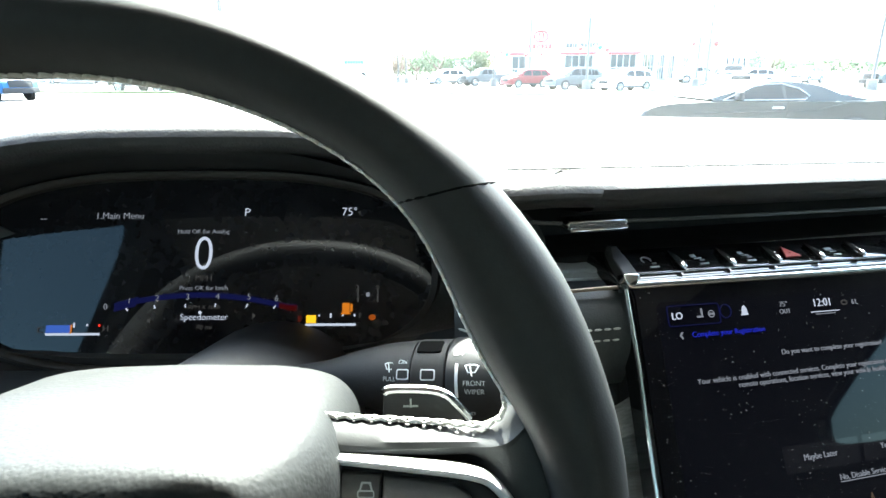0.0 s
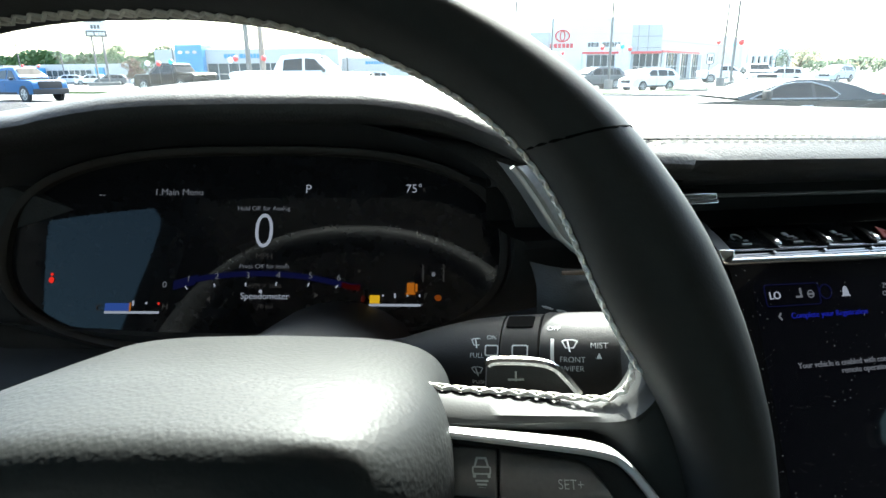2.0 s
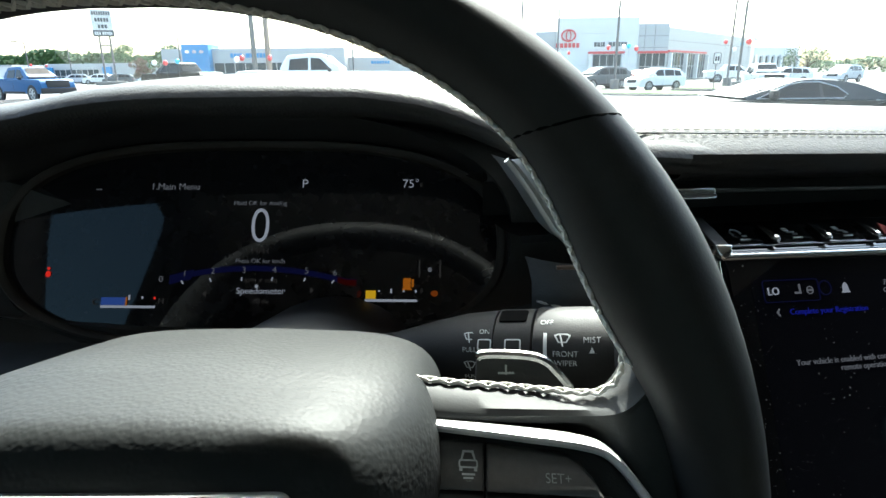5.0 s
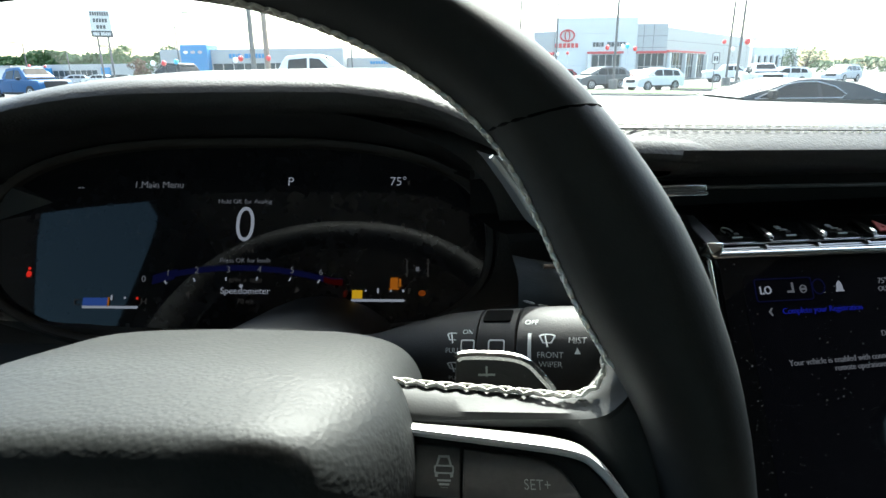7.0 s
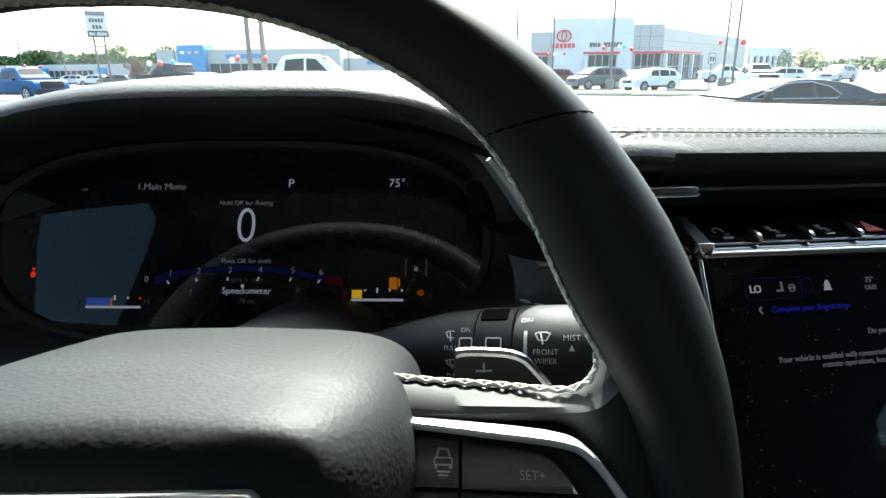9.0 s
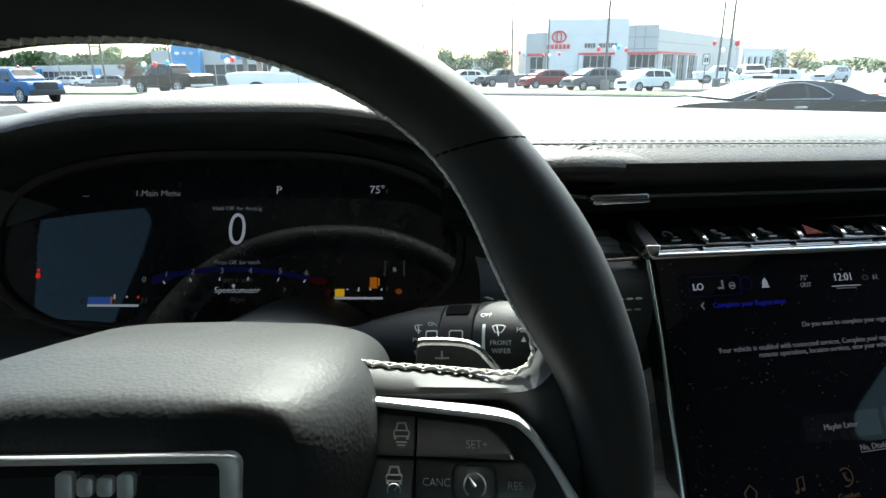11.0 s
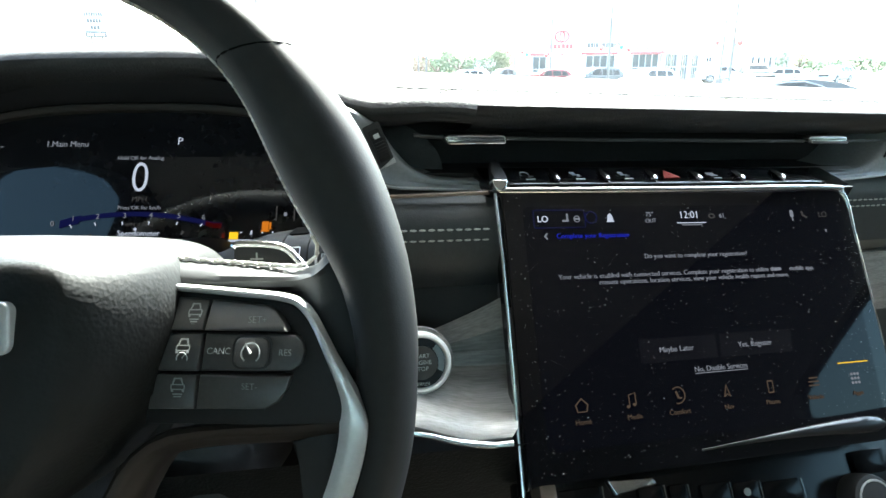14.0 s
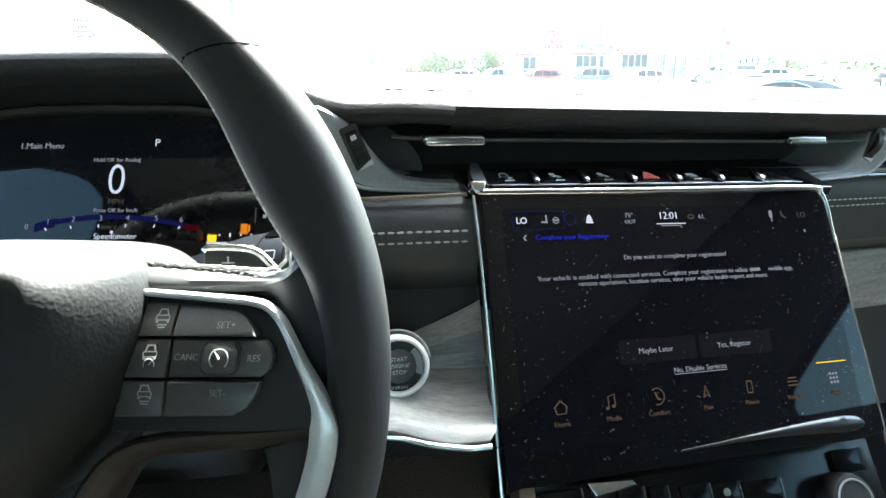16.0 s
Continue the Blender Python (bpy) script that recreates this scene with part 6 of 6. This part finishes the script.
vehicle("sedan_coupe", "dark grey two-door coupe parked close by", "coupe", material("charcoal_car_paint", (0.016, 0.020, 0.020), 0.32, scale=2, wear=0.06, coat=0.15, spec=0.3), (6.05, 11.8), 180)
vehicle("suv", "grey sport utility vehicle beside the verge", "suv", GREYP, (10.9, 51.0), 203)
vehicle("suv", "white sport utility vehicle beside the verge", "suv", WHITE, (13.9, 46.2), 206, 0.92)
vehicle("suv", "dark red crossover beside the verge", "suv", RED, (7.8, 57.5), 203, 0.95)
vehicle("pickup_truck", "dark grey pickup truck beside the verge", "pickup", GREYP, (4.4, 65.0), 205, 0.92)
vehicle("suv", "white sport utility vehicle far down the row", "suv", WHITE, (0.2, 72.0), 205)
vehicle("suv", "small red crossover between the rows", "suv", RED, (16.6, 60.0), 205, 0.85)
vehicle("pickup_truck", "white crew cab pickup truck at the showroom", "pickup", WHITE, (29.6, 70.0), -8, 0.98)
vehicle("pickup_truck", "silver pickup truck facing the road", "pickup", SILVER, (20.9, 44.5), 262, 0.95)
vehicle("suv", "silver minivan among the parked cars", "suv", SILVER, (39.5, 66.0), 215)
vehicle("pickup_truck", "grey pickup truck at the lot's edge", "pickup", GREYP, (34.5, 45.5), 190)
vehicle("suv", "white hatchback behind the silver pickup", "suv", WHITE, (30.5, 60.0), 180, 0.9)
vehicle("pickup_truck", "bright blue lifted pickup truck with black grille", "pickup", BLUE, (-28.3, 37.6), -25, 1.06)
vehicle("suv", "white sport utility vehicle behind the blue pickup", "suv", WHITE, (-35.5, 41.5), -20)
vehicle("pickup_truck", "dark green-grey crew cab pickup truck seen from behind", "pickup", DARK, (-25.4, 52.0), 156, 1.28)
vehicle("pickup_truck", "white heavy-duty pickup truck beside the dark one", "pickup", WHITE, (-8.7, 33.0), 3, 1.28)
for i, (x, y, mtl, word) in enumerate(((-60, 95, WHITE, "white"), (-55.5, 93, GREYP, "grey"), (-51, 95, WHITE, "white"), (-46.5, 92, SILVER, "silver"), (-42, 90, DARK, "dark"), (-66, 98, SILVER, "silver"), (-15.2, 72, WHITE, "white"), (-11.0, 70, SILVER, "silver"))):
    vehicle("suv", word + " car in the far row before the showroom", "suv", mtl, (x, y), 190 + 10 * (i % 3), 0.92)


# ---- trees, poles, balloons ----
def tree(at, height, spread, seed, leaves=leaf_green, label="green broad-leaved tree behind the car lot"):
    rnd = random.Random(seed)
    t = thing("tree", label, "tree", Matrix.Translation((at[0], at[1], GROUND)), group="trees")
    trunk = tube([(0, 0, 0), (0.1, 0, height * 0.25), (0.0, 0.1, height * 0.55)], [0.24, 0.17, 0.07], 8)
    for k in range(6):
        a = 2 * math.pi * k / 6 + rnd.uniform(-0.3, 0.3)
        tube([(0.05, 0, height * 0.28), (spread * 0.25 * math.cos(a), spread * 0.25 * math.sin(a), height * 0.5), (spread * 0.42 * math.cos(a), spread * 0.42 * math.sin(a), height * 0.72)], [0.1, 0.06, 0.02], 6, bm=trunk)
    part("trunk", trunk, bark, t)
    clumps = [(rnd.uniform(-0.36, 0.36) * spread, rnd.uniform(-0.36, 0.36) * spread, height * rnd.uniform(0.34, 0.86), rnd.uniform(0.12, 0.24) * spread) for _ in range(13)]
    verts, faces = [], []
    for k in range(1500):
        cx, cy, cz, r = rnd.choice(clumps)
        d = Vector((rnd.gauss(0, 1), rnd.gauss(0, 1), rnd.gauss(0, 0.8))).normalized() * r * rnd.uniform(0.5, 1.05)
        p = Vector((cx, cy, cz)) + d
        u = Vector((rnd.gauss(0, 1), rnd.gauss(0, 1), rnd.gauss(0, 1))).normalized()
        w = u.orthogonal().normalized()
        s = rnd.uniform(0.10, 0.22) * (height / 6) ** 0.5
        n = len(verts)
        verts += [p + u * s, p + w * s * 0.6, p - u * s, p - w * s * 0.6]
        faces.append((n, n + 1, n + 2, n + 3))
    me = bpy.data.meshes.new("crown")
    me.from_pydata([tuple(v) for v in verts], [], faces)
    me.materials.append(leaves)
    crown = new("crown", me)
    crown.parent = t
    return t


for i, (x, y, h, w, red) in enumerate(((-1.0, 96, 6.2, 6.0, 0), (-4.8, 100, 5.6, 5.5, 0), (4.2, 94, 5.4, 5.6, 0), (6.6, 96, 5.6, 5.0, 0), (-8.5, 90, 5.0, 5.6, 1), (57.5, 102, 6.0, 6.6, 0), (-54.0, 100, 6.8, 6.5, 0), (-72.0, 118, 8.0, 7.0, 0), (-48.0, 84, 4.0, 3.6, 1), (12.6, 99, 4.5, 4.0, 0))):
    tree((x * 0.956, y), h * 0.93, w, 20 + i, leaf_red if red else leaf_green, "tree with reddish blossom behind the cars" if red else "green broad-leaved tree behind the car lot")


def woods(name, x0, x1, y, h, n, seed, label):
    """A far belt of trees as one mass of leaf clumps."""
    rnd = random.Random(seed)
    verts, faces = [], []
    for k in range(n):
        x = rnd.uniform(x0, x1)
        top = h * (0.72 + 0.28 * noise.noise(Vector((x * 0.09, seed, 0))) + 0.1 * noise.noise(Vector((x * 0.4, seed, 3))))
        p = Vector((x, y + rnd.uniform(-4, 4), max(0.2, top * rnd.random() ** 0.45)))
        u = Vector((rnd.gauss(0, 1), rnd.gauss(0, 1), rnd.gauss(0, 1))).normalized()
        w = u.orthogonal().normalized()
        s = rnd.uniform(0.35, 0.8)
        i = len(verts)
        verts += [p + u * s, p + w * s * 0.7, p - u * s, p - w * s * 0.7]
        faces.append((i, i + 1, i + 2, i + 3))
    me = bpy.data.meshes.new(name)
    me.from_pydata([tuple(v) for v in verts], [], faces)
    me.materials.append(leaf_green)
    ob = new(name, me)
    ob.location = (0, 0, GROUND)
    return tagged(ob, label, "woods", kind="stuff")


woods("far_woods", -150, -62, 150, 8.5, 9000, 3, "belt of green trees far behind the lots")
woods("far_woods", -62, 10, 170, 6.5, 6000, 4, "belt of green trees far behind the lots")
woods("far_woods", 90, 220, 165, 4.2, 5000, 5, "low belt of green trees far behind the lots")


def lamp_pole(at, height, arms=(1,), thick=0.09, base=True):
    p = thing("light_pole", "tall dark steel parking lot light pole", "light pole", Matrix.Translation((at[0], at[1], GROUND)), group="light poles")
    if base:
        part("footing", moved(prism(oval(0.7, 0.7, 20), 0, 0.75, 0.05), Matrix()), kerb_grey, p, "round concrete footing")
    part("shaft", tube([(0, 0, 0.0), (0, 0, height)], [thick, thick * 0.75], 10), steel, p)
    for s in arms:
        part("arm", tube([(0, 0, height - 0.1), (s * 0.5, 0, height), (s * 1.1, 0, height + 0.1)], 0.04, 6), steel, p)
        part("lamp_head", box(0.9, 0.35, 0.14, (s * 1.35, 0, height + 0.1), 0.04), steel, p)


for at, h, arms, th in (((5.0, 60.7), 11.5, (-1, 1), 0.11), ((11.6, 49.2), 10.5, (1,), 0.11), ((9.6, 68.0), 12.0, (-1,), 0.10), ((22.4, 53.8), 11.5, (-1, 1), 0.10), ((16.7, 38.6), 9.5, (1,), 0.085), ((31.2, 44.0), 9.0, (-1,), 0.12),
                        ((-5.0, 80), 10.8, (-1, 1), 0.11), ((-6.2, 82), 9.8, (-1, 1), 0.10), ((-10.8, 90), 9.6, (-1, 1), 0.10), ((-15.5, 80), 10.2, (1,), 0.10), ((0.9, 110), 6.8, (-1,), 0.1), ((-33.0, 68), 8.0, (1,), 0.09), ((-44.0, 90), 8.2, (-1, 1), 0.09), ((-71, 105), 8.2, (1,), 0.1), ((-63, 84), 6.0, (-1,), 0.09)):
    lamp_pole(at, h, arms, th)
for at, mtl, r, word in (((-14.15, 39.4), kerb_grey, 0.17, "grey concrete utility pole"), ((-13.35, 39.8), timber, 0.19, "weathered timber utility pole")):
    u = thing("utility_pole", word + " by the lot", "utility pole", Matrix.Translation((*at, GROUND)))
    part("shaft", tube([(0, 0, 0), (0, 0, 11)], [r, r * 0.8], 12), mtl, u)
wire = thing("power_line", "thin dark overhead power line", "power line", Matrix.Translation((0, 0, GROUND)))
part("cable", tube([Vector((-14.15 - 60 * t, 39.4 + 6 * t, 9.8 - 5.2 * t * (1 - t) - 3.8 * t)) for t in [i / 14 for i in range(15)]], 0.025, 5), steel, wire)


def balloon(at, kind, seed):
    r = 0.17
    b = thing("balloon", ("shiny red", "shiny white", "shiny light blue")[kind] + " balloon tied to a light pole", "balloon", Matrix.Translation(at), group="balloons")
    rings = [[(r * math.sin(t) * math.cos(2 * math.pi * k / 16) * (1 - 0.12 * (t / math.pi) ** 3), r * math.sin(t) * math.sin(2 * math.pi * k / 16) * (1 - 0.12 * (t / math.pi) ** 3), r * 1.12 * math.cos(t)) for k in range(16)] for t in [0.05 + 3.04 * i / 12 for i in range(13)]]
    part("skin", loft(rings, True, (True, True)), balloon_mats[kind], b)
    part("string", tube([(0, 0, -r * 1.1), (0.03, 0, -0.6), (0.02, 0, GROUND - at[2])], 0.008, 4), steel, b)


for i, (x, y, z, k) in enumerate(((4.3, 60.5, 3.1, 0), (4.8, 60.3, 2.9, 1), (5.7, 60.5, 3.0, 0), (6.2, 60.5, 2.8, 2), (9.0, 67.5, 2.9, 0), (9.7, 67.7, 2.9, 1), (10.8, 67.8, 3.0, 0), (10.9, 49.0, 2.9, 0), (12.1, 49.0, 2.95, 1), (12.5, 49.1, 3.0, 2), (13.1, 49.1, 2.8, 0),
                                  (-5.4, 79.6, 3.3, 0), (-4.6, 79.6, 3.5, 2), (21.8, 53.6, 3.4, 0), (22.6, 53.6, 2.8, 1), (23.2, 53.6, 3.2, 2), (17.4, 38.4, 3.0, 1), (17.0, 38.4, 2.8, 0), (-15.3, 39.3, 2.1, 1), (-14.9, 39.2, 2.2, 0), (-13.2, 39.6, 2.2, 0), (-21.5, 42.0, 2.0, 0), (-20.6, 42.0, 2.1, 2), (-22.4, 42.2, 2.0, 1),
                                  (-62.5, 83.8, 2.6, 0), (-61.5, 83.8, 2.3, 1), (-60.2, 83.8, 2.5, 0), (-44.6, 89.8, 2.6, 0), (-43.4, 89.8, 2.3, 0))):
    balloon((x, y, z + GROUND + 0.28), k, i)


# ---- showrooms ----
def wall_block(b, name, x0, x1, y0, y1, z1, mat, label=""):
    return part(name, box(x1 - x0, y1 - y0, z1, ((x0 + x1) / 2, (y0 + y1) / 2, z1 / 2), 0.03, 1), mat, b, label)


def shop_front(b, x0, x1, y, z0, z1, cols, rows=2):
    """Glazed front: dark panes in a metal grid, standing just proud of the wall."""
    w = part("window", box(x1 - x0, 0.12, z1 - z0, ((x0 + x1) / 2, y - 0.05, (z0 + z1) / 2)), shop_glass, b, "tinted showroom glazing", smooth=False)
    for i in range(cols + 1):
        x = x0 + (x1 - x0) * i / cols
        part("mullion", box(0.09, 0.10, z1 - z0, (x, y - 0.13, (z0 + z1) / 2)), panel_grey, w, smooth=False)
    for j in range(rows + 1):
        part("transom", box(x1 - x0, 0.08, 0.09, ((x0 + x1) / 2, y - 0.14, z0 + (z1 - z0) * j / rows)), panel_grey, w, smooth=False)


def sign_bars(b, x0, widths, h, y, z, mat, gap=0.14, name="sign_bar"):
    x = x0
    for w in widths:
        if w > 0:
            part(name, box(w, 0.12, h, (x + w / 2, y - 0.06, z), 0.02, 1), mat, b, smooth=False)
        x += abs(w) + gap


def showroom():
    b = thing("car_showroom", "white and silver car showroom with red bands", "showroom", Matrix.Translation((0, 0, GROUND)) @ Matrix.Diagonal((0.956, 1, 0.94, 1)))
    Y = 85.0
    wall_block(b, "wall", 12.4, 23.9, Y, Y + 14, 8.8, panel_white, "tall white metal front")
    wall_block(b, "wall", 9.4, 12.4, Y + 0.6, Y + 12, 7.0, panel_grey, "low silver side block")
    wall_block(b, "wall", 23.9, 28.3, Y + 0.3, Y + 16, 7.9, panel_grey, "silver corner block")
    for z in (2.2, 4.4, 6.6):
        part("panel_joint", box(11.4, 0.02, 0.04, (18.1, Y - 0.01, z)), panel_grey, b, smooth=False)
    for x in (24.9, 26.3):
        part("panel_joint", box(0.05, 0.02, 7.6, (x, Y + 0.29, 3.9)), steel, b, smooth=False)
    for z in (4.6, 6.2):
        part("panel_joint", box(4.3, 0.02, 0.05, (26.1, Y + 0.29, z)), steel, b, smooth=False)
    shop_front(b, 17.6, 21.6, Y, 0.1, 3.7, 4)
    shop_front(b, 24.3, 28.0, Y + 0.3, 0.1, 3.8, 4)
    shop_front(b, 10.0, 11.9, Y + 0.6, 0.1, 3.6, 2)
    for x0, x1, y in ((16.9, 22.1, Y), (24.0, 28.3, Y + 0.3), (9.6, 12.3, Y + 0.6)):
        part("red_band", box(x1 - x0, 0.30, 0.34, ((x0 + x1) / 2, y - 0.16, 3.95), 0.03, 1), panel_red, b, "red metal band")
    for x in (17.2, 21.9):
        part("portal_post", box(0.5, 0.5, 3.8, (x, Y - 0.3, 1.9), 0.03, 1), panel_white, b)
    # emblem: a plain red oval ring with a stem, and a row of red bars under it
    ring = ring_plate(oval(2.15, 1.75, 40, (14.0, 6.35)), oval(1.75, 1.35, 40, (14.0, 6.35)), 0.0, 0.2)
    join(ring, ring_plate(oval(0.80, 1.50, 30, (14.0, 6.35)), oval(0.50, 1.20, 30, (14.0, 6.35)), 0.0, 0.2))
    part("emblem", moved(ring, Matrix.Translation((0, Y, 0)) @ Matrix.Rotation(radians(90), 4, 'X')), panel_red, b, "red oval emblem", smooth=False)
    sign_bars(b, 12.3, (0.42, 0.44, 0.44, 0.44, 0.42, 0.44), 0.62, Y, 5.0, panel_red)
    sign_bars(b, 17.7, (0.36, 0.36, 0.16, 0.34, -0.3, 0.5, 0.36, 0.16, 0.36, 0.36, 0.34), 0.62, Y, 5.1, steel, 0.1)
    # wing running back along the side street
    m = Matrix.Translation((27.05, Y + 0.5, GROUND)) @ Matrix.Rotation(radians(53), 4, 'Z') @ Matrix.Diagonal((1, 1, 0.94, 1))
    w = thing("showroom_wing", "long silver showroom wing with glazed bays", "showroom", m)
    wall_block(w, "wall", 0, 46, 0, 9, 7.4, panel_grey, "long silver metal wall")
    for x0 in (1.4, 7.4, 12.6):
        shop_front(w, x0, x0 + (5.2 if x0 < 5 else 4.2), 0, 0.1, 3.9, 4)
    part("red_band", box(17.0, 0.25, 0.30, (8.7, -0.13, 4.1), 0.02, 1), panel_red, w, "red metal band")
    for x in (0.5, 7.0, 12.1, 17.3):
        part("column", box(0.45, 0.5, 3.8, (x, -0.35, 1.9), 0.03, 1), panel_white, w)
    part("panel_joint", box(46, 0.02, 0.05, (23, -0.01, 5.6)), steel, w, smooth=False)
    far = thing("far_showroom", "long low white showroom with many columns", "showroom", Matrix.Translation((58, 128, GROUND)) @ Matrix.Rotation(radians(25), 4, 'Z'))
    wall_block(far, "wall", 0, 13, 0, 10, 5.6, panel_white, "white upper wall")
    shop_front(far, 0.8, 12.2, 0, 0.2, 3.8, 7)
    for i in range(8):
        part("column", box(0.7, 0.5, 4.0, (0.6 + 1.70 * i, -0.5, 2.0), 0.03, 1), panel_white, far)
    out = thing("outbuilding", "small white flat-roofed building behind trees", "building", Matrix.Translation((1.4, 104, GROUND)))
    wall_block(out, "wall", 0, 4.5, 0, 6, 3.2, panel_white, "white wall")
    part("door", box(1.0, 0.08, 2.1, (1.2, -0.05, 1.05)), panel_grey, out)
    part("roof_edge", box(4.7, 6.2, 0.2, (2.25, 3, 3.25)), panel_grey, out)


showroom()


def left_showroom():
    b = thing("blue_showroom", "grey showroom with a blue entrance cube", "showroom", Matrix.Translation((0, 80, GROUND)) @ Matrix.Diagonal((0.956, 1, 0.95, 1)))
    wall_block(b, "wall", -43.5, -17.5, 0.5, 14, 4.9, panel_grey, "long grey metal wall")
    wall_block(b, "entrance", -40.0, -36.2, -0.6, 3, 5.5, panel_blue, "bright blue entrance cube")
    wall_block(b, "wall", -17.5, -8.0, 3.0, 12, 3.6, panel_grey, "lower grey service block")
    shop_front(b, -36.0, -18.2, 0.5, 0.1, 3.0, 12)
    shop_front(b, -43.2, -40.2, 0.5, 0.1, 3.0, 3)
    for i, x in enumerate((-39.2, -38.2, -37.2)):
        part("emblem", moved(prism(oval(0.62, 0.42, 18, (x, 4.5)), 0.0, 0.1), Matrix.Translation((0, -0.6, 0)) @ Matrix.Rotation(radians(90), 4, 'X')), (balloon_mats[1], panel_grey, panel_grey)[i], b, "small pale emblem", smooth=False)
    sign_bars(b, -33.6, (0.4, 0.4, 0.2, 0.4, -0.3, 0.55, 0.4, 0.2, 0.4, 0.4, 0.4), 0.6, 0.5, 3.95, panel_blue, 0.1)
    sign_bars(b, -14.2, (0.35, 0.3, 0.3, 0.3, 0.3, 0.3, 0.3), 0.4, 3.0, 2.9, panel_blue, 0.08)
    far = thing("far_showroom", "low grey showroom with blue corner pillars", "showroom", Matrix.Translation((-78, 108, GROUND)) @ Matrix.Rotation(radians(-6), 4, 'Z'))
    wall_block(far, "wall", 0, 30, 0, 10, 3.4, panel_grey, "low grey wall")
    shop_front(far, 2.0, 11.0, 0, 0.1, 2.4, 8)
    for x in (0.2, 12.0, 27.0):
        part("pillar", box(1.6, 0.5, 2.8, (x + 0.8, -0.3, 1.4), 0.03, 1), panel_blue, far, "blue pillar")
    shed = thing("storage_shed", "pale low sheds at the lot's edge", "building", Matrix.Translation((-92, 100, GROUND)))
    wall_block(shed, "wall", 0, 14, 0, 8, 3.0, panel_white, "pale metal wall")
    part("roof", box(14.4, 8.4, 0.25, (7, 4, 3.1)), panel_grey, shed)
    # pylon sign
    s = thing("pylon_sign", "tall pylon sign on two steel posts", "sign", Matrix.Translation((-53.6, 88.0, GROUND)) @ Matrix.Rotation(radians(28), 4, 'Z'))
    for x in (-0.68, 0.68):
        part("post", box(0.26, 0.26, 7.2, (x, 0, 3.6), 0.03, 1), steel, s)
    part("crossbar", box(1.36, 0.2, 0.2, (0, 0, 5.6), 0.02, 1), steel, s)
    part("footing", box(4.2, 1.4, 0.5, (0, 0, 0.25), 0.05), kerb_grey, s)
    part("panel", box(2.7, 0.4, 3.0, (0, 0, 9.0), 0.05, 1), panel_white, s, "white sign panel with grey bars")
    part("name_band", box(2.8, 0.5, 0.9, (0, 0, 7.25), 0.04, 1), steel, s, "dark lower band with white bars")
    for z, ws in ((10.0, (0.20,) * 8), (9.1, (0.27,) * 5), (8.2, (0.32,) * 3)):
        sign_bars(s, -sum(ws) / 2 - 0.05 * (len(ws) - 1), ws, 0.5, -0.2, z, steel, 0.1)
    sign_bars(s, -1.1, (0.17, 0.17, 0.08, 0.15, -0.11, 0.22, 0.17, 0.08, 0.17, 0.17, 0.15), 0.42, -0.25, 7.25, panel_white, 0.055)
    r = thing("route_sign", "small white route sign on a steel post", "road sign", Matrix.Translation((14.4, 36.4, GROUND)))
    part("post", tube([(0, 0, 0), (0, 0, 2.3)], 0.03, 8), steel, r)
    part("plate", moved(prism(rounded(0.38, 0.60, 0.08, 5, (0, 2.10)), 0, 0.02), Matrix.Translation((0, -0.05, 0)) @ Matrix.Rotation(radians(90), 4, 'X')), panel_white, r, "white shield plate", smooth=False)
    part("plate_border", moved(ring_plate(rounded(0.42, 0.64, 0.09, 5, (0, 2.10)), rounded(0.36, 0.58, 0.07, 5, (0, 2.10)), 0.0, 0.03), Matrix.Translation((0, -0.05, 0)) @ Matrix.Rotation(radians(90), 4, 'X')), tyre, r, "black border", smooth=False)
    for x in (-0.07, 0.07):
        part("number_bar", box(0.08, 0.03, 0.26, (x, -0.08, 2.08)), tyre, r, smooth=False)


left_showroom()
